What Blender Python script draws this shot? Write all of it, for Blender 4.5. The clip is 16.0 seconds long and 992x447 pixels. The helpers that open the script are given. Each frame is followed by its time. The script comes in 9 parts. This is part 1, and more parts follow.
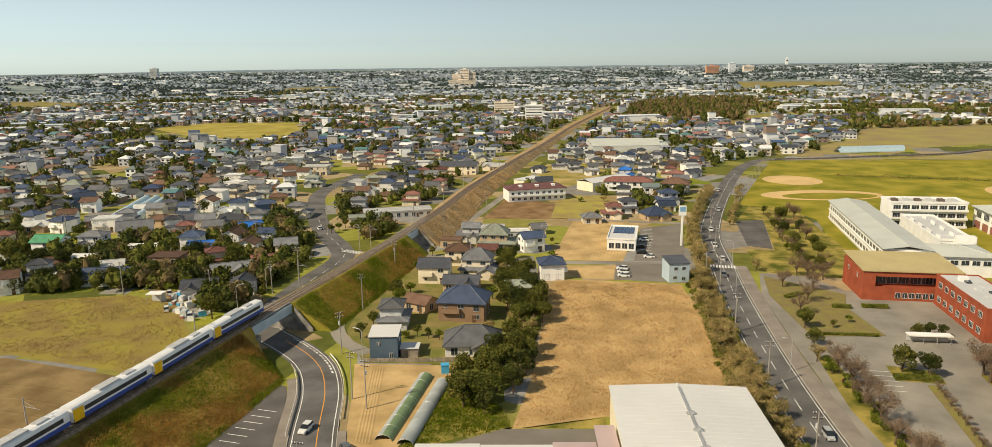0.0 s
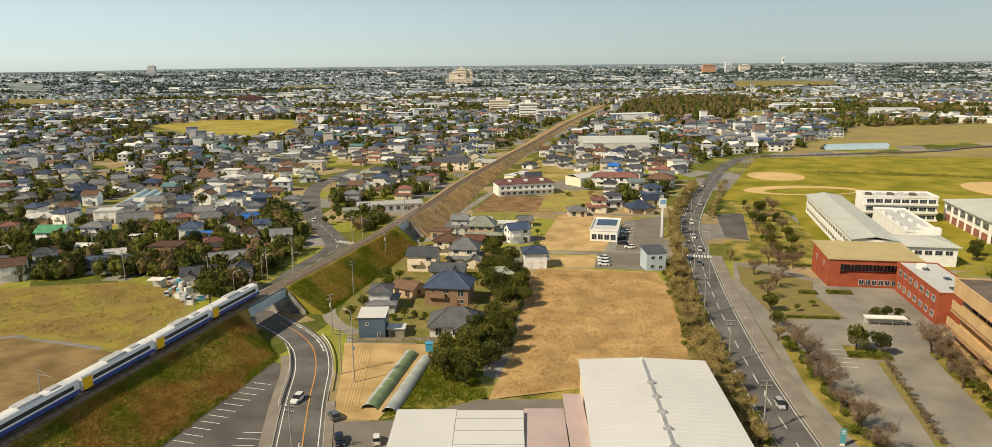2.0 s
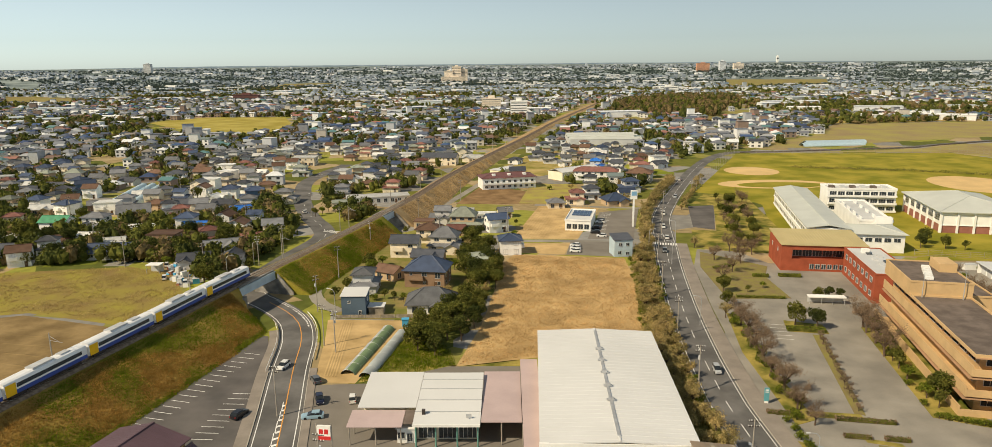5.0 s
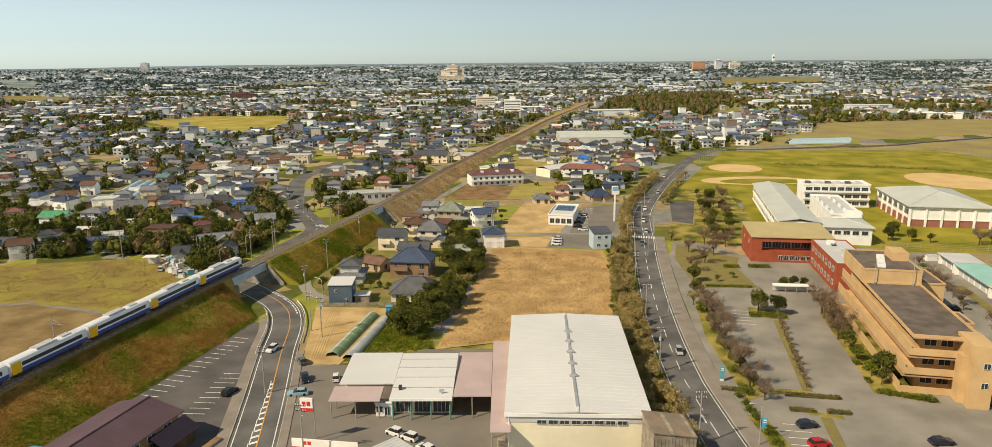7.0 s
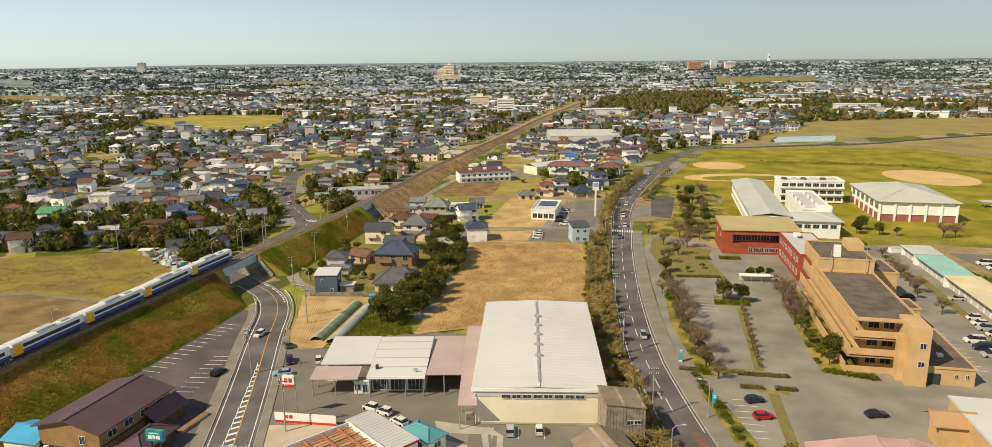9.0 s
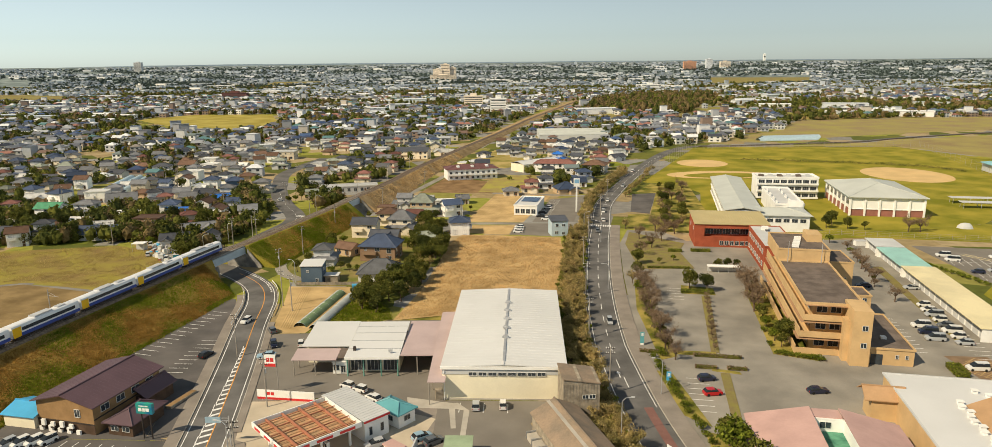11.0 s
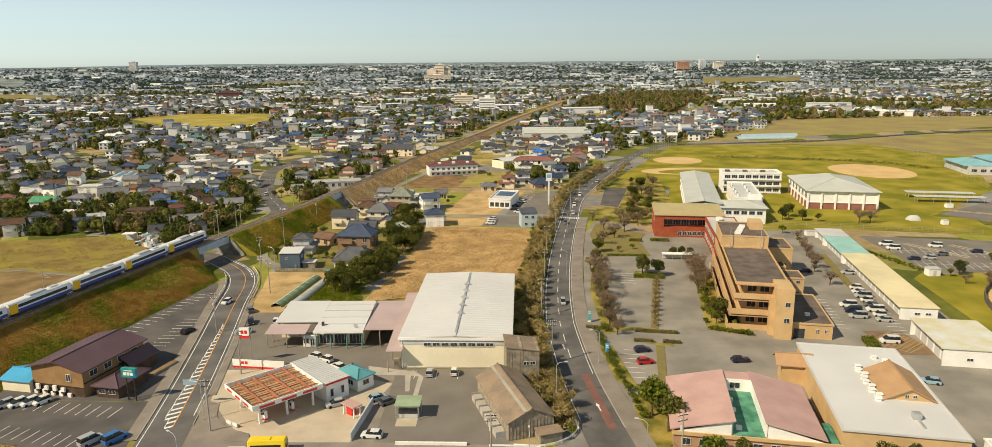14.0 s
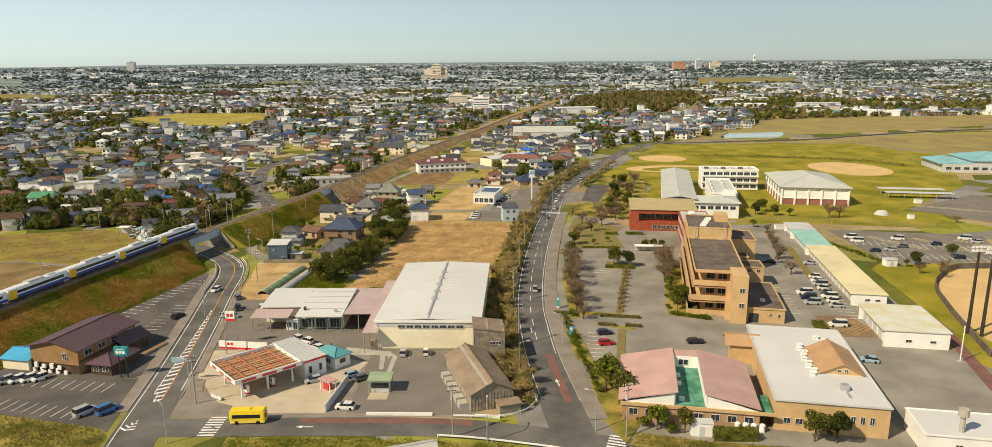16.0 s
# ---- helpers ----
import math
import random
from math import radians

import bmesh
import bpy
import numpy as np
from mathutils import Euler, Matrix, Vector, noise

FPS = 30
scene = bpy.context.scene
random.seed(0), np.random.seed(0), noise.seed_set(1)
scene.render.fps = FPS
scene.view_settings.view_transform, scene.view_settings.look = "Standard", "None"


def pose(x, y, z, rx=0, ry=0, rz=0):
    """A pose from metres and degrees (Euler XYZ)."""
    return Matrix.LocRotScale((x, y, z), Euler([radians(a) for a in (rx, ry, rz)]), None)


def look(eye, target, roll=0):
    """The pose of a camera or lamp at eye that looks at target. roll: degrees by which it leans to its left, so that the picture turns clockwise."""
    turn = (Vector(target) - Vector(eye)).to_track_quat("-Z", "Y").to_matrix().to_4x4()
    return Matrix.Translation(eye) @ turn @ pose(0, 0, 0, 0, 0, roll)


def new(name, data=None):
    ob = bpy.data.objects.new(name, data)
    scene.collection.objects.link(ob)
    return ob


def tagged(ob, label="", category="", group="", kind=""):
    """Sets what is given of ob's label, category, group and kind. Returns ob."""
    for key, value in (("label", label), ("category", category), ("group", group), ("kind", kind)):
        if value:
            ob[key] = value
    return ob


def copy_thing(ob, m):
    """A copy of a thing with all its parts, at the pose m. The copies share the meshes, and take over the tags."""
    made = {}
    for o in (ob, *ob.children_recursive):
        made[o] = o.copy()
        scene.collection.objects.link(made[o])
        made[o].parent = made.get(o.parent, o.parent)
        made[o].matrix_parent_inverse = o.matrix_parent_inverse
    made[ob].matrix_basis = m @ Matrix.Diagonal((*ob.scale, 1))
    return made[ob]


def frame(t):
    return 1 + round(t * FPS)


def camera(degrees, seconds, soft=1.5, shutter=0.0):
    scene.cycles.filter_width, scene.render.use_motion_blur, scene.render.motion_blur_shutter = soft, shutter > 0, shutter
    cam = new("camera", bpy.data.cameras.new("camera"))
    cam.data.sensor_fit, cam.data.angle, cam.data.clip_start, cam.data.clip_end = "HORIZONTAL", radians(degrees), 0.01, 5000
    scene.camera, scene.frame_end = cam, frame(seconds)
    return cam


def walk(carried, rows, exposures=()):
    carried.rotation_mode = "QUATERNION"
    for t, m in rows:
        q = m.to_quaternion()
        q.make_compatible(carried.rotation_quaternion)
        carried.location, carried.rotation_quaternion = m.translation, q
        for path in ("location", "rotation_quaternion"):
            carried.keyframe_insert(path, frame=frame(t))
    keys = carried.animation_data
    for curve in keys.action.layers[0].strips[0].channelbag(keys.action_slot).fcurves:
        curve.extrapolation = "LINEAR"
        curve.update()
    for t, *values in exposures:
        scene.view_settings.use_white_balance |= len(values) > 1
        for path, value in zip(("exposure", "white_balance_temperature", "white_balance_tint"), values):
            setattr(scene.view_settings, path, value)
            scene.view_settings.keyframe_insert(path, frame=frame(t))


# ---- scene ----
cam = camera(70.0, 16.0, soft=0.5)
walk(cam, [
    (0, look((-47.39, 86.75, 69.64), (-52.28, 281.96, 26.40), -0.782)),
    (1, look((-45.27, 81.04, 69.36), (-49.79, 276.22, 25.96), -0.683)),
    (2, look((-43.03, 75.42, 69.24), (-47.24, 270.57, 25.67), -0.621)),
    (3, look((-40.68, 69.89, 69.23), (-44.59, 265.01, 25.49), -0.587)),
    (4, look((-38.20, 64.45, 69.31), (-41.83, 259.54, 25.39), -0.573)),
    (5, look((-35.60, 59.09, 69.43), (-38.94, 254.14, 25.36), -0.573)),
    (6, look((-32.87, 53.79, 69.58), (-35.93, 248.82, 25.36), -0.581)),
    (7, look((-30.01, 48.54, 69.74), (-32.78, 243.54, 25.40), -0.590)),
    (8, look((-27.04, 43.32, 69.88), (-29.49, 238.31, 25.44), -0.599)),
    (9, look((-23.96, 38.12, 70.00), (-26.07, 233.09, 25.48), -0.603)),
    (10, look((-20.76, 32.91, 70.08), (-22.54, 227.88, 25.51), -0.602)),
    (11, look((-17.47, 27.67, 70.12), (-18.90, 222.63, 25.53), -0.593)),
    (12, look((-14.09, 22.38, 70.13), (-15.17, 217.34, 25.53), -0.577)),
    (13, look((-10.64, 16.99, 70.11), (-11.39, 211.96, 25.52), -0.556)),
    (14, look((-7.13, 11.49, 70.07), (-7.58, 206.46, 25.50), -0.531)),
    (15, look((-3.58, 5.84, 70.03), (-3.77, 200.81, 25.48), -0.506)),
    (16, look((0.00, 0.00, 70.00), (-0.01, 194.98, 25.46), -0.484)),
], exposures=[(0, 0.02, 6950, 10), (16, 0.06, 6950, 10)])

# ---------------------------------------------------------------- daylight
SUN_FROM = Vector((-0.85, -0.53, 0.89)).normalized()
world = bpy.data.worlds.new("sky")
scene.world = world
world.use_nodes = True
sky = world.node_tree.nodes.new("ShaderNodeTexSky")
sky.sky_type = "NISHITA"
sky.sun_disc = False
sky.sun_elevation = math.asin(SUN_FROM.z)
sky.sun_rotation = -math.atan2(SUN_FROM.x, SUN_FROM.y)
sky.air_density, sky.dust_density, sky.ozone_density = 0.7, 0.3, 1.5
back = world.node_tree.nodes["Background"]
back.inputs["Strength"].default_value = 0.088
pale = world.node_tree.nodes.new("ShaderNodeHueSaturation")
pale.inputs["Saturation"].default_value = 0.42
thin = world.node_tree.nodes.new("ShaderNodeMix")
thin.data_type, thin.blend_type = "RGBA", "MULTIPLY"
thin.inputs[0].default_value = 1.0
thin.inputs[7].default_value = (0.96, 1.1, 1.12, 1)
world.node_tree.links.new(sky.outputs[0], pale.inputs["Color"])
world.node_tree.links.new(pale.outputs[0], thin.inputs[6])
world.node_tree.links.new(thin.outputs[2], back.inputs[0])
sun = new("sun", bpy.data.lights.new("sun", "SUN"))
sun.data.energy, sun.data.angle, sun.data.color = 5.0, radians(0.5), (1.0, 0.87, 0.66)
sun.matrix_basis = look(SUN_FROM * 300, (0, 0, 0))

# ---------------------------------------------------------------- materials
def mat(name, base, rough=0.8, metal=0.0, vary=0.18, scale=1.5, fine=25.0, bump=0.15, obj=0.0, island=0.0, second=None, coat=0.0, spec=0.5):
    """A surface with two scales of mottling; obj and island shift the tone from piece to piece."""
    m = bpy.data.materials.new(name)
    m.use_nodes = True
    nt = m.node_tree
    nd, ln = nt.nodes, nt.links
    b = nd["Principled BSDF"]
    b.inputs["Roughness"].default_value = rough
    b.inputs["Metallic"].default_value = metal
    b.inputs["Coat Weight"].default_value = coat
    b.inputs["Specular IOR Level"].default_value = spec if rough < 0.6 else min(spec, 0.12)
    geo = nd.new("ShaderNodeNewGeometry")
    n1 = nd.new("ShaderNodeTexNoise")
    n1.inputs["Scale"].default_value = 1.0 / scale
    n1.inputs["Detail"].default_value = 4
    n2 = nd.new("ShaderNodeTexNoise")
    n2.inputs["Scale"].default_value = fine / 10
    n2.inputs["Detail"].default_value = 3
    ln.new(geo.outputs["Position"], n1.inputs["Vector"])
    ln.new(geo.outputs["Position"], n2.inputs["Vector"])
    mix = nd.new("ShaderNodeMix")
    mix.data_type = "RGBA"
    lo = [c * (1 - vary) for c in base]
    hi = [min(1, c * (1 + vary)) for c in (second or base)]
    mix.inputs[6].default_value = (*lo, 1)
    mix.inputs[7].default_value = (*hi, 1)
    ramp = nd.new("ShaderNodeMapRange")
    ramp.inputs[1].default_value = 0.35
    ramp.inputs[2].default_value = 0.65
    ln.new(n1.outputs["Fac"], ramp.inputs[0])
    ln.new(ramp.outputs[0], mix.inputs[0])
    hsv = nd.new("ShaderNodeHueSaturation")
    ln.new(mix.outputs[2], hsv.inputs["Color"])
    val = nd.new("ShaderNodeMath")
    val.operation = "MULTIPLY_ADD"
    val.inputs[1].default_value = vary * 1.6
    val.inputs[2].default_value = 1 - vary * 0.8
    ln.new(n2.outputs["Fac"], val.inputs[0])
    top = val
    for amount, source in ((obj, ("ShaderNodeObjectInfo", "Random")), (island, ("ShaderNodeNewGeometry", "Random Per Island"))):
        if amount:
            src = nd.new(source[0])
            a = nd.new("ShaderNodeMath")
            a.operation = "MULTIPLY_ADD"
            a.inputs[1].default_value = 2 * amount
            a.inputs[2].default_value = 1 - amount
            ln.new(src.outputs[source[1]], a.inputs[0])
            k = nd.new("ShaderNodeMath")
            k.operation = "MULTIPLY"
            ln.new(a.outputs[0], k.inputs[0])
            ln.new(top.outputs[0], k.inputs[1])
            top = k
    ln.new(top.outputs[0], hsv.inputs["Value"])
    ln.new(hsv.outputs[0], b.inputs["Base Color"])
    if bump:
        bp = nd.new("ShaderNodeBump")
        bp.inputs["Strength"].default_value = bump
        bp.inputs["Distance"].default_value = 0.05
        ln.new(n2.outputs["Fac"], bp.inputs["Height"])
        ln.new(bp.outputs[0], b.inputs["Normal"])
    return m


def palette_mat(name, colours, rough=0.8, vary=0.12, per="island"):
    """One surface whose colour is drawn from a few paints, object by object or piece by piece."""
    m = bpy.data.materials.new(name)
    m.use_nodes = True
    nd, ln = m.node_tree.nodes, m.node_tree.links
    b = nd["Principled BSDF"]
    b.inputs["Roughness"].default_value = rough
    b.inputs["Specular IOR Level"].default_value = 0.15
    src = nd.new("ShaderNodeNewGeometry" if per == "island" else "ShaderNodeObjectInfo")
    ramp = nd.new("ShaderNodeValToRGB")
    ramp.color_ramp.interpolation = "CONSTANT"
    els = ramp.color_ramp.elements
    while len(els) < len(colours):
        els.new(0.5)
    for i, c in enumerate(colours):
        els[i].position = i / len(colours)
    for i, c in enumerate(colours):
        els[i].color = (*c, 1)
    ln.new(src.outputs["Random Per Island" if per == "island" else "Random"], ramp.inputs[0])
    geo = nd.new("ShaderNodeNewGeometry")
    n = nd.new("ShaderNodeTexNoise")
    n.inputs["Scale"].default_value = 0.6
    n.inputs["Detail"].default_value = 6
    ln.new(geo.outputs["Position"], n.inputs["Vector"])
    k = nd.new("ShaderNodeMath")
    k.operation = "MULTIPLY_ADD"
    k.inputs[1].default_value = vary * 3
    k.inputs[2].default_value = 1 - vary * 1.5
    ln.new(n.outputs["Fac"], k.inputs[0])
    hsv = nd.new("ShaderNodeHueSaturation")
    ln.new(ramp.outputs[0], hsv.inputs["Color"])
    ln.new(k.outputs[0], hsv.inputs["Value"])
    ln.new(hsv.outputs[0], b.inputs["Base Color"])
    return m


ASPHALT = mat("asphalt", (0.115, 0.112, 0.108), 0.9, vary=0.14, scale=9, fine=8, second=(0.145, 0.14, 0.135))
LOT = mat("lot_asphalt", (0.185, 0.168, 0.146), 0.92, vary=0.06, scale=9, fine=30, second=(0.205, 0.188, 0.164))
DARKLOT = mat("dark_asphalt", (0.10, 0.095, 0.092), 0.92, vary=0.08, scale=8, fine=30, second=(0.13, 0.12, 0.115))
OLDLOT = mat("pale_asphalt", (0.235, 0.22, 0.192), 0.92, vary=0.12, scale=11, fine=30, second=(0.275, 0.255, 0.22))
GIRDER = mat("girder_paint", (0.42, 0.5, 0.56), 0.5, vary=0.08, scale=3)
# Stained concrete, with the shade at the bridge put into its dark tone.
STAINSHADE = mat("stained_concrete", (0.2, 0.19, 0.175), 0.9, vary=0.25, scale=3, fine=8, second=(0.28, 0.265, 0.24))
CONCRETE = mat("concrete", (0.42, 0.39, 0.34), 0.85, vary=0.12, scale=5, fine=10)
SANDCONC = mat("forecourt_concrete", (0.5, 0.43, 0.33), 0.85, vary=0.1, scale=6, fine=6)
PAINT = mat("road_paint", (0.75, 0.75, 0.73), 0.7, vary=0.12, scale=0.8)
ORANGE = mat("orange_road_paint", (0.7, 0.33, 0.08), 0.7, vary=0.12, scale=0.8)
REDROAD = mat("red_road_coating", (0.2, 0.105, 0.09), 0.9, vary=0.14, scale=4)
PAVE = mat("pavement_asphalt", (0.25, 0.22, 0.19), 0.9, vary=0.12, scale=5)
GRASS = mat("grass_verge", (0.12, 0.14, 0.02), 0.95, vary=0.3, scale=6, fine=20, second=(0.28, 0.22, 0.06), bump=0.4)
LAWN = mat("lawn", (0.2, 0.2, 0.017), 0.95, vary=0.15, scale=16, fine=30, second=(0.29, 0.24, 0.035), bump=0.3)
BANKGREEN = mat("embankment_grass", (0.16, 0.165, 0.014), 0.95, vary=0.22, scale=13, fine=14, second=(0.29, 0.185, 0.05), bump=0.5)
BANKLUSH = mat("lush_bank_grass", (0.2, 0.205, 0.014), 0.95, vary=0.2, scale=8, fine=14, second=(0.26, 0.21, 0.04), bump=0.5)
BANKBROWN = mat("embankment_dry_grass", (0.29, 0.20, 0.10), 0.95, vary=0.15, scale=6, fine=14, second=(0.36, 0.26, 0.14), bump=0.5)
DRYFIELD = mat("dry_reed_field", (0.40, 0.27, 0.12), 0.95, vary=0.14, scale=12, fine=30, second=(0.46, 0.32, 0.15), bump=0.5)
TILLED = mat("tilled_soil", (0.42, 0.29, 0.13), 0.95, vary=0.12, scale=8, fine=8, second=(0.5, 0.35, 0.17), bump=0.4)
DRYBED = mat("dry_planting_bed", (0.25, 0.195, 0.095), 0.95, vary=0.2, scale=3, fine=20, second=(0.19, 0.17, 0.05), bump=0.4)
SOIL = mat("brown_soil", (0.19, 0.115, 0.055), 0.95, vary=0.15, scale=7, fine=8, second=(0.25, 0.16, 0.08), bump=0.4)
PLOUGHED = mat("ploughed_soil", (0.19, 0.13, 0.058), 0.95, vary=0.18, scale=9, fine=8, second=(0.24, 0.17, 0.08), bump=0.4)
SAND = mat("infield_dirt", (0.6, 0.42, 0.2), 0.95, vary=0.08, scale=12, fine=6)
BALLAST = mat("ballast", (0.20, 0.15, 0.11), 0.95, vary=0.3, scale=0.7, fine=60, bump=0.6)
RAILSTEEL = mat("rail_steel", (0.20, 0.15, 0.12), 0.5, metal=0.6, vary=0.2)
STEEL = mat("galvanised_steel", (0.5, 0.51, 0.52), 0.5, metal=0.5, vary=0.1)
DARKSTEEL = mat("dark_steel", (0.06, 0.05, 0.045), 0.6, metal=0.3, vary=0.15)
POLE = mat("pole_concrete", (0.33, 0.3, 0.26), 0.8, vary=0.12)
BRICK = mat("red_brick_tile", (0.33, 0.085, 0.045), 0.8, vary=0.14, scale=3, fine=30)
TAN = mat("orange_tan_tile", (0.56, 0.385, 0.20), 0.75, vary=0.08, scale=4, fine=16)
TIMBER = mat("brown_timber_cladding", (0.3, 0.185, 0.09), 0.85, vary=0.15, scale=3, fine=20)
DARKTIMBER = mat("dark_timber_boards", (0.1, 0.065, 0.045), 0.85, vary=0.2, scale=2)
TANDARK = mat("tan_stucco", (0.41, 0.255, 0.15), 0.8, vary=0.1, scale=4)
CREAM = mat("cream_cladding", (0.78, 0.72, 0.55), 0.6, vary=0.06, scale=5)
WHITE = mat("white_paint", (0.8, 0.8, 0.77), 0.6, vary=0.06, scale=4)
WHITEROOF = mat("white_sheet_roof", (0.6, 0.605, 0.6), 0.55, vary=0.03, scale=14, second=(0.62, 0.625, 0.62))
PALEROOF = mat("pale_flat_roof", (0.52, 0.53, 0.53), 0.6, vary=0.07, scale=8)
GREYROOF = mat("grey_deck_roof", (0.13, 0.105, 0.09), 0.9, vary=0.12, scale=3, fine=20, second=(0.16, 0.13, 0.112))
SCHOOLROOF = mat("pale_metal_roof", (0.5, 0.52, 0.48), 0.55, vary=0.06, scale=9)
OLIVEROOF = mat("olive_metal_roof", (0.46, 0.38, 0.19), 0.55, vary=0.06, scale=7)
PINKROOF = mat("pink_tile_roof", (0.5, 0.325, 0.295), 0.7, vary=0.08, scale=5, fine=20)
MAUVE = mat("mauve_canopy_sheet", (0.47, 0.37, 0.365), 0.6, vary=0.06, scale=6)
ORANGETILE = mat("apricot_tile_roof", (0.43, 0.27, 0.15), 0.7, vary=0.08, scale=4, fine=20)
TERRACE = mat("green_roof_terrace", (0.05, 0.21, 0.145), 0.7, vary=0.3, scale=2.5, second=(0.09, 0.25, 0.17))
PLUM = mat("plum_metal_roof", (0.105, 0.062, 0.075), 0.5, vary=0.1, scale=5)
WOOD = mat("weathered_boards", (0.29, 0.25, 0.195), 0.85, vary=0.25, scale=1.2, fine=30)
OLDROOF = mat("weathered_sheet_roof", (0.29, 0.235, 0.18), 0.85, vary=0.25, scale=3, second=(0.24, 0.18, 0.13))
TEALROOF = mat("teal_sheet_roof", (0.10, 0.32, 0.36), 0.5, vary=0.08, scale=4)
BLUEROOF = mat("sky_blue_sheet_roof", (0.06, 0.36, 0.62), 0.5, vary=0.08, scale=4)
RUST = mat("rusty_red_steel", (0.4, 0.17, 0.105), 0.7, vary=0.15, scale=1.5)
RUSTDECK = mat("rusty_deck", (0.5, 0.34, 0.2), 0.8, vary=0.3, scale=1.2, second=(0.42, 0.25, 0.14))
REDPAINT = mat("red_paint", (0.6, 0.03, 0.03), 0.5, vary=0.06)
BLUEPAINT = mat("blue_paint", (0.02, 0.06, 0.30), 0.45, vary=0.08)
YELLOW = mat("yellow_paint", (0.82, 0.6, 0.03), 0.45, vary=0.06)
BLACK = mat("black_rubber", (0.02, 0.02, 0.02), 0.8, vary=0.1)
GLASS = mat("dark_window_glass", (0.035, 0.045, 0.055), 0.12, vary=0.2, scale=1.0, bump=0.0)
SKYGLASS = mat("tinted_car_glass", (0.02, 0.025, 0.03), 0.08, vary=0.1, bump=0.0)
BARK = mat("bark", (0.12, 0.085, 0.06), 0.9, vary=0.2, scale=0.5)
LEAFDARK = mat("evergreen_leaves", (0.085, 0.1, 0.018), 0.9, vary=0.3, scale=1.5, fine=30, island=0.5, second=(0.16, 0.155, 0.035), spec=0.15)
LEAFOLIVE = mat("olive_dry_leaves", (0.27, 0.235, 0.08), 0.85, vary=0.25, scale=4, island=0.4, second=(0.41, 0.31, 0.135), spec=0.15)
LEAFGREEN = mat("hedge_leaves", (0.10, 0.14, 0.014), 0.9, vary=0.25, scale=1.2, island=0.4, second=(0.17, 0.19, 0.025), spec=0.15)
LEAFRED = mat("budding_twigs", (0.2, 0.145, 0.095), 0.9, vary=0.2, scale=2, island=0.3, second=(0.25, 0.175, 0.115))
REED = mat("dry_reeds", (0.58, 0.40, 0.19), 0.95, vary=0.12, scale=6, island=0.15, second=(0.64, 0.46, 0.24))


def leafy(m, share=0.3):
    """Let some of the light through the leaves."""
    nd, ln = m.node_tree.nodes, m.node_tree.links
    b = nd["Principled BSDF"]
    t = nd.new("ShaderNodeBsdfTranslucent")
    ln.new(b.inputs["Base Color"].links[0].from_socket, t.inputs["Color"])
    mx = nd.new("ShaderNodeMixShader")
    mx.inputs[0].default_value = share
    ln.new(b.outputs[0], mx.inputs[1])
    ln.new(t.outputs[0], mx.inputs[2])
    ln.new(mx.outputs[0], nd["Material Output"].inputs["Surface"])
    return m


FARDARK = leafy(mat("grove_leaves", (0.045, 0.06, 0.016), 0.9, vary=0.2, scale=3, fine=15, island=0.3, second=(0.08, 0.088, 0.022), spec=0.1), 0.2)
FARBROWN = leafy(mat("brown_twigs_and_leaves", (0.13, 0.1, 0.045), 0.9, vary=0.2, scale=3, fine=15, island=0.25, second=(0.19, 0.14, 0.065), spec=0.1), 0.2)
FARGREEN = leafy(mat("garden_leaves", (0.075, 0.092, 0.018), 0.9, vary=0.2, scale=3, fine=15, island=0.3, second=(0.14, 0.14, 0.03), spec=0.1), 0.2)
# Leaves of the farthest trees, tinted blue to stand for distance haze.
HAZELEAF = leafy(mat("far_woods", (0.055, 0.083, 0.08), 0.9, vary=0.2, scale=20, fine=5, island=0.25, second=(0.065, 0.085, 0.075), spec=0.1))
for leaves in (LEAFDARK, LEAFOLIVE, LEAFGREEN, LEAFRED):
    leafy(leaves, 0.25)
leafy(REED, 0.4)

# ---------------------------------------------------------------- mesh helpers
def box(bm, x0, x1, y0, y1, z0, z1):
    v = [bm.verts.new((x, y, z)) for z in (z0, z1) for x, y in ((x0, y0), (x1, y0), (x1, y1), (x0, y1))]
    for f in ((3, 2, 1, 0), (4, 5, 6, 7), (0, 1, 5, 4), (1, 2, 6, 5), (2, 3, 7, 6), (3, 0, 4, 7)):
        bm.faces.new([v[i] for i in f])


def prism(bm, corners, z0, z1):
    """An upright block on a footprint, given counter-clockwise."""
    lo = [bm.verts.new((x, y, z0)) for x, y in corners]
    hi = [bm.verts.new((x, y, z1)) for x, y in corners]
    n = len(corners)
    bm.faces.new(hi)
    bm.faces.new(lo[::-1])
    for i in range(n):
        bm.faces.new((lo[i], lo[(i + 1) % n], hi[(i + 1) % n], hi[i]))


def tube(bm, a, b, r0, r1, n=6):
    """A tapered rod from a to b."""
    a, b = Vector(a), Vector(b)
    q = (b - a).to_track_quat("Z", "Y")
    rings = [[bm.verts.new(c + q @ Vector((r * math.cos(2 * math.pi * i / n), r * math.sin(2 * math.pi * i / n), 0))) for i in range(n)] for c, r in ((a, r0), (b, r1))]
    for i in range(n):
        j = (i + 1) % n
        bm.faces.new((rings[0][i], rings[0][j], rings[1][j], rings[1][i]))
    bm.faces.new(rings[0][::-1])
    bm.faces.new(rings[1])


